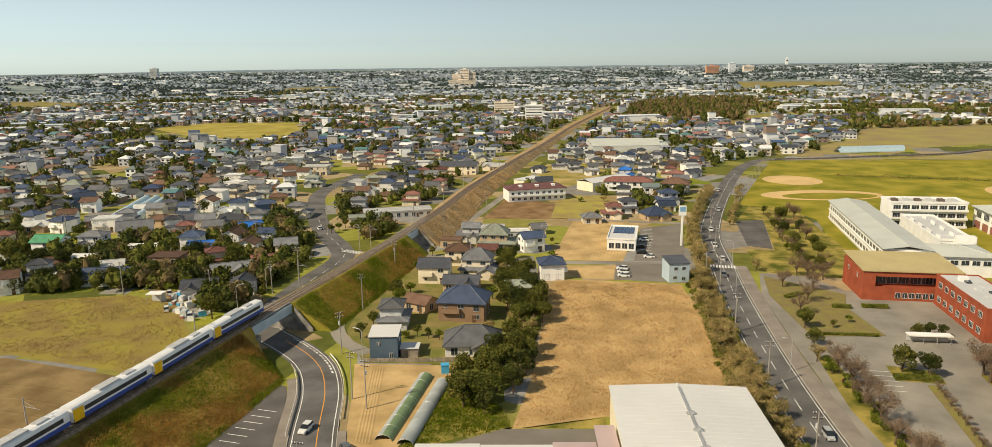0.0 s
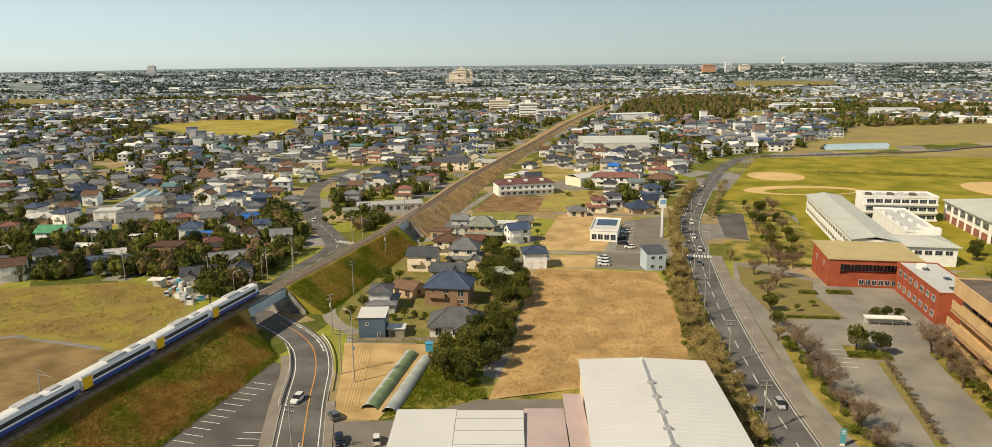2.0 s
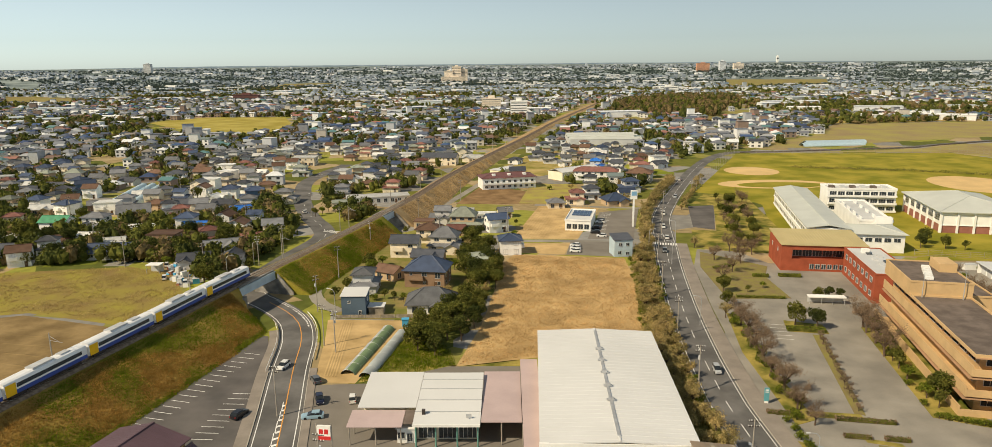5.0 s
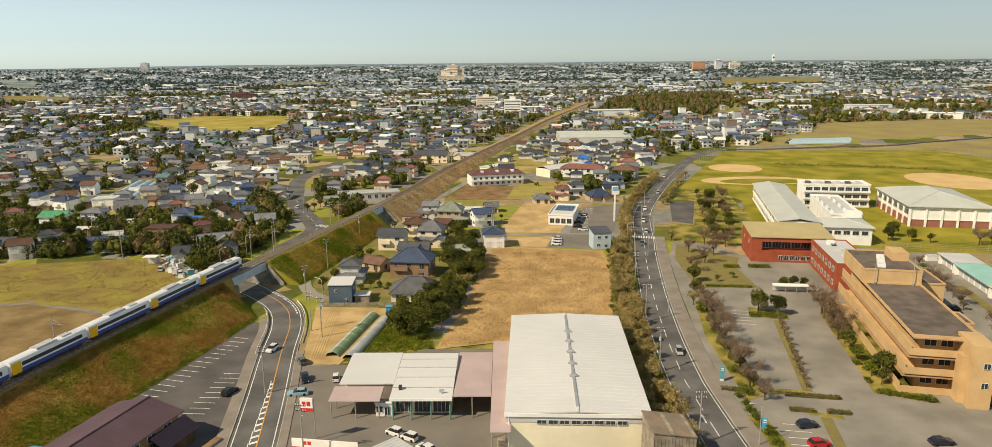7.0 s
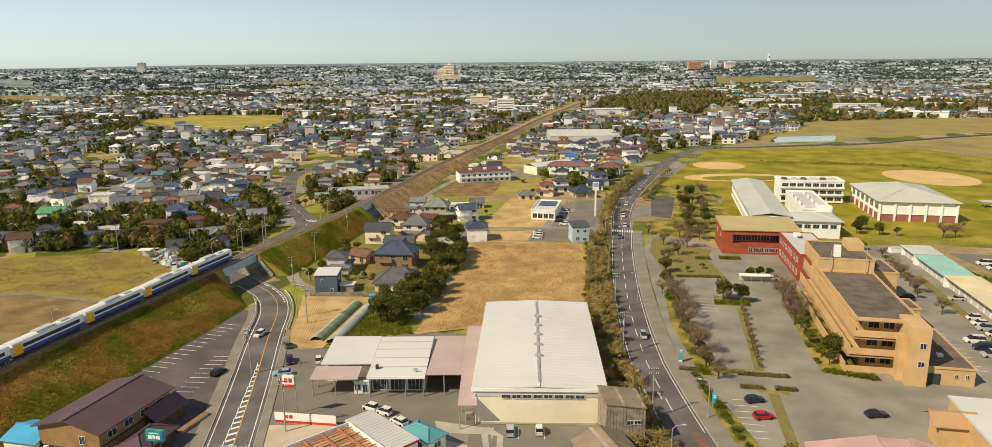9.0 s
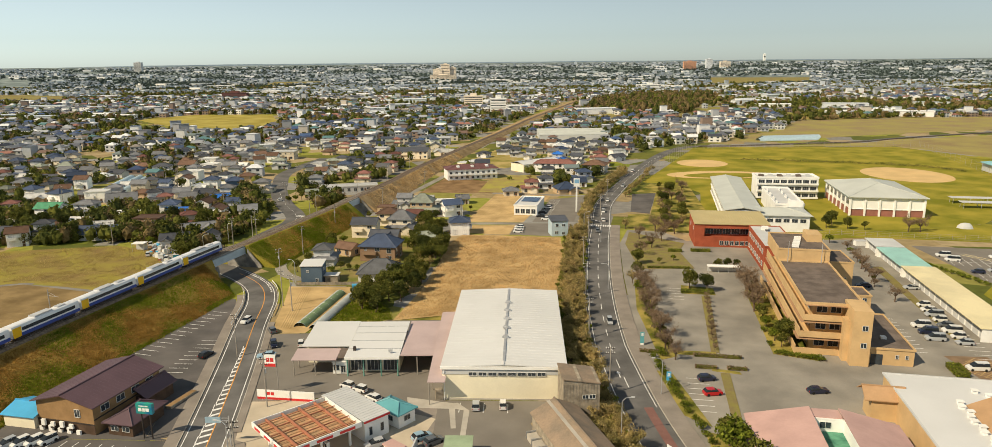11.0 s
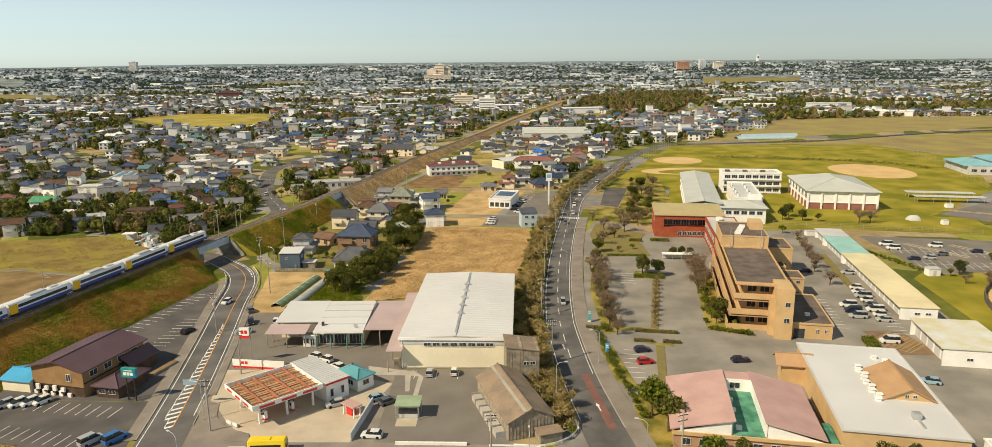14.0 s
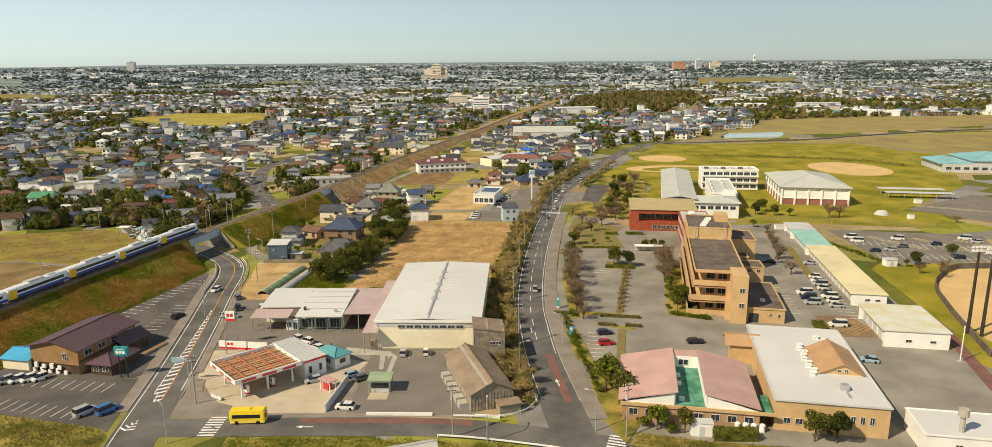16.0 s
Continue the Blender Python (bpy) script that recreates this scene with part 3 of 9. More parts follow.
patch("forecourt", [(-31, 133), (-31, 165), (-29, 166), (-3, 165), (-12, 156), (-5, 131.5)], 0.045, LOT, "worn grey asphalt yard in front of the warehouse")
patch("forecourt", [(-35.6, 133), (-47.2, 133.2), (-56.9, 136), (-61.4, 140.4), (-64.8, 145.5), (-68.4, 149), (-72, 166), (-60, 166), (-50, 167), (-31, 158), (-33.8, 147.5)], 0.047, SANDCONC, "sand-coloured concrete forecourt of the filling station")
patch("car_park", [(-113.8, 178), (-110.2, 192.8), (-101, 234.2), (-98.65, 233.2), (-95, 222), (-90.2, 200), (-84.5, 168), (-81, 152), (-86, 150), (-90, 172)], 0.045, DARKLOT, "dark asphalt car park below the embankment")
patch("car_park", [(-122, 138.5), (-78.8, 127.6), (-76.4, 126), (-80.8, 150), (-122, 152)], 0.045, DARKLOT, "dark asphalt car park in front of the restaurant")
patch("car_park", [(-122, 152.2), (-80.9, 150.2), (-86.5, 152), (-90, 172.2), (-113.8, 178.2), (-116, 170), (-122, 164)], 0.04, DARKLOT, "dark asphalt round the restaurant")
patch("lawn", [(108, 303), (134, 302), (196, 288), (205, 320), (190, 324.5), (112, 307.5)], 0.032, LAWN, "lawn below the gymnasium")
patch("verge", [(-122, 112), (-73.5, 112), (-75.6, 124.5), (-78.8, 127.4), (-122, 138.3)], 0.05, GRASS, "rough grass verge")
patch("verge", [(-52, 116), (6, 113), (3, 120.4), (-35, 123.6), (-52, 123.6)], 0.06, GRASS, "rough grass verge along the street")
patch("car_park", [(-3.6, 336.3), (8, 389), (28, 397.5), (15, 337)], 0.045, LOT, "grey asphalt car park with white bays")
patch("car_park", [(-14, 313.4), (-10.6, 333), (14, 331), (9.5, 309)], 0.045, LOT, "grey asphalt parking strip")
patch("car_park", [(44, 357), (53, 402), (66, 404), (52, 352)], 0.06, DARKLOT, "small asphalt car park in the park")
patch("verge", [(24.5, 119.6), (40, 116.4), (60, 109.6), (84, 103.5), (86, 109), (64, 117), (40, 120.6), (27, 124.2)], 0.07, GRASS, "rough grass verge below the pink-roofed building")
patch("verge", [(-69.3, 205.5), (-50, 214.4), (-29.4, 214.4), (-29, 218.6), (-48, 213.6), (-50, 222), (-60.5, 245), (-61.6, 238)], 0.028, GRASS, "rough grass beside the grove")
patch("yard", [(-84, 246.2), (-61, 245.2), (-44, 246), (-40, 300), (-43, 328), (-60, 336), (-83, 343), (-93, 300), (-93, 268)], 0.03, mat("house_yard", (0.32, 0.25, 0.1), 0.95, vary=0.2, scale=5, second=(0.12, 0.13, 0.03)), "packed earth and grass yards between the houses")

# ---------------------------------------------------------------- railway on its embankment
RAIL = smooth([(-159, 40, 7.7), (-152, 76, 7.7), (-143, 120, 7.7), (-138, 148, 7.7), (-132, 179, 7.7), (-127.4, 200, 7.7), (-121.8, 224.5, 7.7), (-118.6, 240, 7.7), (-114.4, 257.5, 7.7), (-109.6, 275.5, 7.7), (-103.7, 297, 7.7), (-96.3, 326, 7.7), (-89.5, 356, 7.6), (-79.5, 410, 6.6), (-69.5, 478, 5.5), (-45, 600, 4.0), (-20, 712, 3.0), (17, 890, 2.0), (48, 1020, 1.5), (120, 1300, 1.2)], 4)


def bank(name, y0, y1, material, wide, label, rough=0.5):
    """A length of earthwork below the ballast, with uneven slopes."""
    line = [q for q in RAIL if y0 <= q.y <= y1]
    s = sides(line)
    rng = random.Random(int(y0))
    bm = bmesh.new()
    rows = []
    fr = (0.0, 0.2, 0.4, 0.6, 0.8, 1.0)
    for q, r in zip(line, s):
        w = wide(q.y)
        top = q.z - 0.55
        row = [bm.verts.new((q.x - r.x * (2.6 + 9 * (1 - e)), q.y - r.y * (2.6 + 9 * (1 - e)), top * e)) for e in fr[:-1]]
        row += [bm.verts.new((q.x - r.x * 2.6, q.y - r.y * 2.6, top)), bm.verts.new((q.x + r.x * 2.6, q.y + r.y * 2.6, top))]
        for e in fr[1:]:
            o = 2.6 + (w - 2.6) * e
            row.append(bm.verts.new((q.x + r.x * o, q.y + r.y * o, top * (1 - e) + (rng.uniform(-0.18, 0.18) * rough if e < 1 else -0.1))))
        rows.append(row)
    for a, b_ in zip(rows, rows[1:]):
        for i in range(len(a) - 1):
            bm.faces.new((a[i], a[i + 1], b_[i + 1], b_[i]))
    for row in (rows[0], rows[-1]):
        bm.faces.new(row)
    return tagged(part(name, bm, material), label, "embankment", "", "structure")


bank("embankment", 42, 254, BANKGREEN, lambda y: 19.2 - max(0, y - 240) * 1.05, "steep railway embankment of green and brown grass")
bank("embankment", 268, 352, BANKLUSH, lambda y: 15 - max(0, y - 275) * 0.05, "green grass railway embankment beyond the bridge")
bank("embankment", 362, 1300, BANKBROWN, lambda y: 12.5 - min(6, max(0, y - 380) * 0.02), "dry brown railway embankment running into the distance")
bm = bmesh.new()
sweep(bm, RAIL, [(-2.3, -0.54), (-1.5, -0.12), (1.5, -0.12), (2.3, -0.54)])
tagged(part("ballast_bed", bm, BALLAST), "rust-brown stone ballast of a single track", "track bed", "", "structure")
track = thing("railway_track", pose(0, 0, 0), "single railway track with rusty rails on sleepers", "railway track", kind="structure")
for o in (-0.56, 0.56):
    bm = bmesh.new()
    sweep(bm, RAIL, [(o - 0.05, -0.1), (o - 0.05, 0.06), (o + 0.05, 0.06), (o + 0.05, -0.1)], True)
    part("rail", bm, RAILSTEEL, track)
bm = bmesh.new()
for a, b_, s in zip(RAIL, RAIL[1:], sides(RAIL)):
    if a.y > 380:
        break
    d = (b_ - a).normalized()
    for k in range(6):
        c = a.lerp(b_, k / 6)
        f = [c - s * 1.05 - d * 0.11, c + s * 1.05 - d * 0.11, c + s * 1.05 + d * 0.11, c - s * 1.05 + d * 0.11]
        lo, hi = [bm.verts.new((p.x, p.y, p.z - 0.13)) for p in f], [bm.verts.new((p.x, p.y, p.z - 0.06)) for p in f]
        bm.faces.new(hi)
        for i in range(4):
            bm.faces.new((lo[i], lo[(i + 1) % 4], hi[(i + 1) % 4], hi[i]))
tagged(part("sleepers", bm, POLE, track), "grey concrete sleepers", kind="stuff")

# bridges: girders over the road and over the lane
def rail_bridge(y0, y1, label):
    line = [q for q in RAIL if y0 - 3 <= q.y <= y1 + 3]
    ob = thing("railway_bridge", pose(0, 0, 0), label, "bridge", kind="structure")
    bm = bmesh.new()
    sweep(bm, line, [(-2.4, -1.7), (-2.4, -0.3), (2.4, -0.3), (2.4, -1.7)], True)
    part("deck", bm, STAINSHADE, ob)
    for o in (-2.75, 2.45):
        bm = bmesh.new()
        sweep(bm, line, [(o, -3.2), (o, -0.75), (o + 0.3, -0.75), (o + 0.3, -3.2)], True)
        for lip in (-3.2, -0.87):
            sweep(bm, line, [(o - 0.15, lip), (o - 0.15, lip + 0.12), (o + 0.45, lip + 0.12), (o + 0.45, lip)], True)
        part("girder", bm, GIRDER, ob, "pale blue-grey painted steel girder")
    for q, r, e in ((line[0], sides(line)[0], -1), (line[-1], sides(line)[-1], 1)):
        d = Vector((-r.y, r.x, 0)) * e
        bm = bmesh.new()
        c = [q - r * 4.2 - d * 1.2, q + r * 4.2 - d * 1.2, q + r * 4.2 + d * 1.0, q - r * 4.2 + d * 1.0]
        prism(bm, [(p.x, p.y) for p in (c if e > 0 else c[::-1])], -0.1, q.z - 3.2)
        part("abutment", bm, STAINSHADE, ob, "stained grey concrete abutment with bridge shade in its colour")
        if e < 0:
            continue
        bm = bmesh.new()
        for k in (-0.2, 0.2):
            p = q - d * (0.9 + k)
            bm.faces.new([bm.verts.new(v) for v in ((p + r * 4.2).xy.to_3d(), (p + r * (9.5 if e > 0 else 6)).xy.to_3d(), (p + r * (9.5 if e > 0 else 6)).xy.to_3d() + Vector((0, 0, 0.8)), (p + r * 4.2).xy.to_3d() + Vector((0, 0, q.z - 1.2)))])
        bmesh.ops.bridge_loops(bm, edges=bm.edges)
        # the wall's shadow is carried by the dark concrete colour
        part("wing_wall", bm, STAINSHADE, ob, "sloping grey concrete wing wall")
    return ob


rail_bridge(253, 269, "grey girder railway bridge on concrete abutments over the road")
rail_bridge(351, 363, "short railway bridge over the lane")

patch("apron", [(-77, 165), (-70, 131.4), (-3.5, 131.0), (-4.8, 134), (-30, 134), (-31, 165)], 0.038, PAVE, "brown-grey asphalt apron between street and forecourts")

# ---------------------------------------------------------------- houses
WALLS = [mat("wall_" + n, c, 0.8, vary=0.08, scale=2.5, obj=0.12) for n, c in (("white", (0.8, 0.79, 0.76)), ("cream", (0.7, 0.62, 0.48)), ("grey", (0.55, 0.55, 0.54)), ("tan", (0.5, 0.37, 0.24)), ("brown", (0.26, 0.17, 0.11)), ("blue", (0.13, 0.2, 0.28)))]
ROOFS = [mat("roof_" + n, c, r, vary=0.14, scale=2.0, fine=35, obj=0.35, bump=0.4) for n, c, r in (("slate", (0.06, 0.065, 0.078), 0.55), ("grey_tile", (0.15, 0.155, 0.165), 0.6), ("navy_tile", (0.045, 0.065, 0.115), 0.5), ("brown_tile", (0.14, 0.085, 0.06), 0.65), ("red_tile", (0.2, 0.095, 0.08), 0.65), ("green_sheet", (0.06, 0.22, 0.12), 0.5), ("pale_sheet", (0.55, 0.55, 0.53), 0.5), ("blue_sheet", (0.02, 0.13, 0.45), 0.5), ("greygreen", (0.22, 0.24, 0.20), 0.6))]
FRAME = mat("window_frame", (0.5, 0.5, 0.5), 0.5, metal=0.3, vary=0.08)
WNAMES = ("white", "cream", "grey", "tan", "dark brown", "blue-grey")
RNAMES = ("dark slate", "grey tile", "navy tile", "brown tile", "red tile", "green sheet", "pale sheet", "blue sheet", "grey-green tile")


def window_meshes(w, h):
    fr = boxes((-w / 2, w / 2, -0.06, 0.03, h / 2 - 0.07, h / 2), (-w / 2, w / 2, -0.08, 0.03, -h / 2 - 0.05, -h / 2 + 0.06), (-w / 2, -w / 2 + 0.07, -0.06, 0.03, -h / 2 + 0.06, h / 2 - 0.07), (w / 2 - 0.07, w / 2, -0.06, 0.03, -h / 2 + 0.06, h / 2 - 0.07), (-0.035, 0.035, -0.05, 0.03, -h / 2 + 0.06, h / 2 - 0.07))
    return mesh_of("window", fr, FRAME), mesh_of("pane", boxes((-w / 2 + 0.05, w / 2 - 0.05, -0.02, 0.02, -h / 2 + 0.05, h / 2 - 0.05)), GLASS)


WIN = {"wide": window_meshes(1.8, 1.2), "tall": window_meshes(1.7, 1.9), "small": window_meshes(0.9, 0.9), "strip": window_meshes(2.6, 1.3)}
DOOR = mesh_of("door", boxes((-0.5, 0.5, -0.06, 0.02, 0, 2.05), (0.32, 0.38, -0.12, -0.06, 0.95, 1.1)), mat("door_brown", (0.12, 0.07, 0.04), 0.6))


def window(parent, kind, x, y, z, turn, pane=True):
    """A framed window on a wall face; turn 0 looks along -y."""
    fr, gl = WIN[kind]
    ob = part("window", fr, None, parent)
    ob.matrix_basis = pose(x, y, z, 0, 0, turn)
    if pane:
        part("pane", gl, None, ob)
    return ob


def storey(ob, w, d, z0, z1, kinds, rng, faces=(0, 1, 2, 3), pane=True, ox=0.0, oy=0.0):
    """Windows round one storey."""
    zc = z0 + 0.55 * (z1 - z0) + 0.1
    for f in faces:
        length = w if f % 2 == 0 else d
        n = max(1, int(length / 3.4))
        for i in range(n):
            if rng.random() < 0.18:
                continue
            o = (i + 0.5) / n * length - length / 2
            k = rng.choice(kinds)
            zz = zc - (0.3 if k == "tall" else 0)
            x, y, t = ((o, -d / 2 - 0.02, 0), (w / 2 + 0.02, o, 90), (o, d / 2 + 0.02, 180), (-w / 2 - 0.02, o, -90))[f]
            window(ob, k, x + ox, y + oy, zz, t, pane)


def house(x, y, w, d, rot=0.0, storeys=2, roof="hip", wall=0, tile=1, rise=None, faces=(0, 1, 3), label="", group="houses of the town", full=False, pane=True, seed=0):
    """A Japanese town house: walls, eaved roof, windows, door; two storeys step back over a skirt roof unless full."""
    rng = random.Random(seed or int(x * 13 + y * 7))
    ob = thing("house", pose(x, y, 0, 0, 0, rot), label or f"{WNAMES[wall]} {('single-storey', 'two-storey', 'three-storey')[storeys - 1]} house with a {RNAMES[tile]} roof", "house", group)
    wm, rm = WALLS[wall], ROOFS[tile]
    tops = {"hip": hip, "gable": gable}

    wing = None if full or roof == "flat" or rng.random() < 0.3 else (rng.choice((-0.24, 0.22)) * w, w * rng.uniform(0.34, 0.44), rng.uniform(1.4, 2.6))
    porch = []
    if wing:
        porch = [(wing[0] - wing[1] / 2, wing[0] + wing[1] / 2, -d / 2 - wing[2], -d / 2 + 1.0, 0, 2.78)]
    elif full and storeys > 1:
        porch = [(-w * 0.42, -w * 0.02, -d / 2 - 1.15, -d / 2 - 1.05, 2.8, 3.95), (-w * 0.42, -w * 0.42 + 0.1, -d / 2 - 1.05, -d / 2, 2.8, 3.95), (-w * 0.02 - 0.1, -w * 0.02, -d / 2 - 1.05, -d / 2, 2.8, 3.95), (-w * 0.42, -w * 0.02, -d / 2 - 1.15, -d / 2, 2.68, 2.8)]

    def top(w_, d_, z, ox=0.0, oy=0.0, r=None):
        bm = bmesh.new()
        if wing and z < 3.5:
            depth = wing[2] + d_ * 0.4
            gable(bm, wing[1], depth, z - 0.15, wing[1] * 0.26, ridge="y")
            g = [bm.verts.new(p) for p in ((-wing[1] / 2, -depth / 2, z - 0.15), (wing[1] / 2, -depth / 2, z - 0.15), (0, -depth / 2, z - 0.15 + wing[1] * 0.26))]
            bm.faces.new(g).material_index = 1
            bmesh.ops.translate(bm, verts=bm.verts, vec=(wing[0] - ox, -d_ / 2 - wing[2] + depth / 2 - oy, 0))
        rr = r or rise or min(w_, d_) * 0.24
        if roof == "hip":
            hip(bm, w_, d_, z, rr)
        elif roof == "gable":
            gable(bm, w_, d_, z, rr, ridge="x" if w_ >= d_ else "y")
            for s in (-1, 1):
                if w_ >= d_:
                    v = [bm.verts.new(p) for p in ((s * w_ / 2, -d_ / 2, z), (s * w_ / 2, d_ / 2, z), (s * w_ / 2, 0, z + rr))]
                else:
                    v = [bm.verts.new(p) for p in ((-w_ / 2, s * d_ / 2, z), (w_ / 2, s * d_ / 2, z), (0, s * d_ / 2, z + rr))]
                bm.faces.new(v).material_index = 1
        else:
            box(bm, -w_ / 2 - 0.25, w_ / 2 + 0.25, -d_ / 2 - 0.25, d_ / 2 + 0.25, z, z + 0.25)
            box(bm, -w_ / 2 - 0.25, w_ / 2 + 0.25, -d_ / 2 - 0.25, -d_ / 2 - 0.1, z + 0.25, z + 0.5)
            box(bm, -w_ / 2 - 0.25, w_ / 2 + 0.25, d_ / 2 + 0.1, d_ / 2 + 0.25, z + 0.25, z + 0.5)
        bmesh.ops.translate(bm, verts=bm.verts, vec=(ox, oy, 0))
        part("roof", bm, [rm, wm], ob)

    if storeys == 1:
        part("wall", boxes((-w / 2, w / 2, -d / 2, d / 2, 0, 3.0), *porch), wm, ob)
        storey(ob, w, d, 0, 3.0, ("wide", "tall", "tall"), rng, faces, pane)
        top(w, d, 3.0)
    elif full:
        h = 2.85 * storeys
        part("wall", boxes((-w / 2, w / 2, -d / 2, d / 2, 0, h), *porch), wm, ob)
        for s in range(storeys):
            storey(ob, w, d, s * 2.85, s * 2.85 + 2.85, ("wide", "small", "tall"), rng, faces, pane)
        top(w, d, h)
    else:
        part("wall", boxes((-w / 2, w / 2, -d / 2, d / 2, 0, 2.9), *porch), wm, ob)
        storey(ob, w, d, 0, 2.9, ("wide", "tall", "tall"), rng, faces, pane)
        top(w, d, 2.9, r=1.0)
        uw, ud = w * 0.74, d * 0.74
        ox, oy = rng.choice((-1, 1)) * w * 0.1, d * 0.08
        bm = boxes((ox - uw / 2, ox + uw / 2, oy - ud / 2, oy + ud / 2, 2.9, 5.9))
        part("upper_wall", bm, wm, ob)
        storey(ob, uw, ud, 3.0, 5.9, ("wide", "wide", "small"), rng, faces, pane, ox, oy)
        top(uw, ud, 5.9, ox, oy)
    dr = part("door", DOOR, None, ob)
    dr.matrix_basis = pose(w * 0.28, -d / 2 - 0.03, 0.02)
    return ob


# ---------------------------------------------------------------- trees
def leaf(bm, c, size, rng, slim=0.6):
    a = Vector((rng.gauss(0, 1), rng.gauss(0, 1), rng.gauss(0, 1))).normalized()
    b = a.orthogonal().normalized()
    b.rotate(Matrix.Rotation(rng.uniform(0, 6.28), 3, a))
    n = a.cross(b)
    s = size * rng.uniform(0.6, 1.3)
    bm.faces.new([bm.verts.new(c + p) for p in (b * s, n * s * slim, -b * s, -n * s * slim)])


def tree_meshes(height, radius, leaves, size, leafmat, seed, bare=False, low=0.25, name="crown", slim=0.6):
    """Trunk with limbs, and a crown of leaf clumps round the limbs' ends."""
    rng = random.Random(seed)
    tr, cr = bmesh.new(), bmesh.new()
    base, fork = Vector((0, 0, -0.1)), Vector((rng.uniform(-0.2, 0.2), rng.uniform(-0.2, 0.2), height * (0.3 if bare else 0.4)))
    tube(tr, base, fork, 0.05 * radius + 0.08, 0.035 * radius + 0.06, 7)
    tips = []
    n = 9 if bare else 8
    for i in range(n):
        a = 2 * math.pi * i / n + rng.uniform(-0.3, 0.3)
        r = radius * rng.uniform(0.35, 0.85)
        z = height * rng.uniform(0.45 if i % 2 else 0.6, 0.95 if i % 2 == 0 else 0.8)
        tip = Vector((math.cos(a) * r, math.sin(a) * r, z))
        mid = fork.lerp(tip, 0.5) + Vector((rng.uniform(-0.3, 0.3), rng.uniform(-0.3, 0.3), 0.2 * radius * 0.5))
        tube(tr, fork, mid, 0.10 * radius / 3 + 0.03, 0.05, 5)
        tube(tr, mid, tip, 0.05, 0.02, 4)
        tips.append((tip, mid))
        if bare:
            for k in range(5):
                q = mid.lerp(tip, rng.uniform(0, 1))
                e = q + Vector((rng.gauss(0, 1), rng.gauss(0, 1), rng.uniform(0.2, 1.4))).normalized() * radius * rng.uniform(0.25, 0.45)
                tube(tr, q, e, 0.03, 0.012, 3)
                tips.append((e, q))
    tips.append((Vector((0, 0, height * 0.92)), fork))
    for k in range(leaves):
        tip, mid = tips[rng.randrange(len(tips))]
        if bare:
            c = mid.lerp(tip, rng.uniform(0.3, 1.1)) + Vector((rng.gauss(0, 1), rng.gauss(0, 1), rng.gauss(0, 1))) * radius * 0.10
        else:
            v = Vector((rng.gauss(0, 1), rng.gauss(0, 1), rng.gauss(0, 0.8))).normalized() * rng.uniform(0.6, 1.0) ** 0.5
            c = tip.lerp(mid, rng.uniform(0, 0.35)) + v * radius * 0.42
        c.z = max(c.z, height * low * 0.6 if not bare else 0.8)
        leaf(cr, c, size, rng, slim)
    t = bpy.data.meshes.new("trunk")
    tr.to_mesh(t)
    tr.free()
    t.materials.append(BARK)
    c = bpy.data.meshes.new(name)
    cr.to_mesh(c)
    cr.free()
    c.materials.append(leafmat)
    return t, c


TREES = {
    "evergreen": [tree_meshes(8, 3.3, 3000, 0.25, m, s) for s, m in ((1, LEAFDARK), (2, FARDARK), (3, FARGREEN))],
    "olive": [tree_meshes(4.6, 2.6, 1500, 0.2, LEAFOLIVE, s, True, slim=0.35) for s in (4, 5, 6)],
    "bare": [tree_meshes(6.5, 3.4, 2200, 0.3, LEAFRED, s, True, slim=0.09) for s in (7, 8)],
    "shrub": [tree_meshes(1.5, 1.1, 420, 0.16, LEAFGREEN, s, low=0.05) for s in (9, 10)],
    "garden": [tree_meshes(4.5, 2.0, 650, 0.26, LEAFGREEN, 11), tree_meshes(5, 1.9, 650, 0.26, LEAFDARK, 12)],
}
TREE_WORDS = {"evergreen": ("evergreen tree", "dark dense evergreen tree with a rounded crown"), "olive": ("roadside tree", "roadside tree with sparse olive-brown spring leaves"), "bare": ("bare tree", "bare cherry tree with reddish budding twigs"), "shrub": ("shrub", "rounded green shrub with dense leaves"), "garden": ("garden tree", "small green garden tree")}


def tree(kind, x, y, scale, rng, z=0.0, group=""):
    word, label = TREE_WORDS[kind]
    t, c = rng.choice(TREES[kind])
    ob = thing(word.replace(" ", "_"), pose(x, y, z, 0, 0, rng.uniform(0, 360)), label, word, group)
    ob.scale = (scale * rng.uniform(0.9, 1.1), scale * rng.uniform(0.9, 1.1), scale)
    part("trunk", t, None, ob)
    part("crown", c, None, ob)
    return ob


def row_of(kind, line, offsets, y0, y1, step, scale, group, seed, jitter=1.2):
    rng = random.Random(seed)
    run = 0.0
    s = sides(line)
    nxt = 0.0
    for i in range(len(line) - 1):
        q = line[i]
        if y0 <= q.y <= y1 and run >= nxt:
            for o in offsets:
                tree(kind, q.x + s[i].x * o + rng.uniform(-jitter, jitter), q.y + s[i].y * o + rng.uniform(-jitter, jitter), rng.uniform(*scale), rng, group=group)
            nxt = run + step
        run += (line[i + 1] - q).length


trees = random.Random(5)
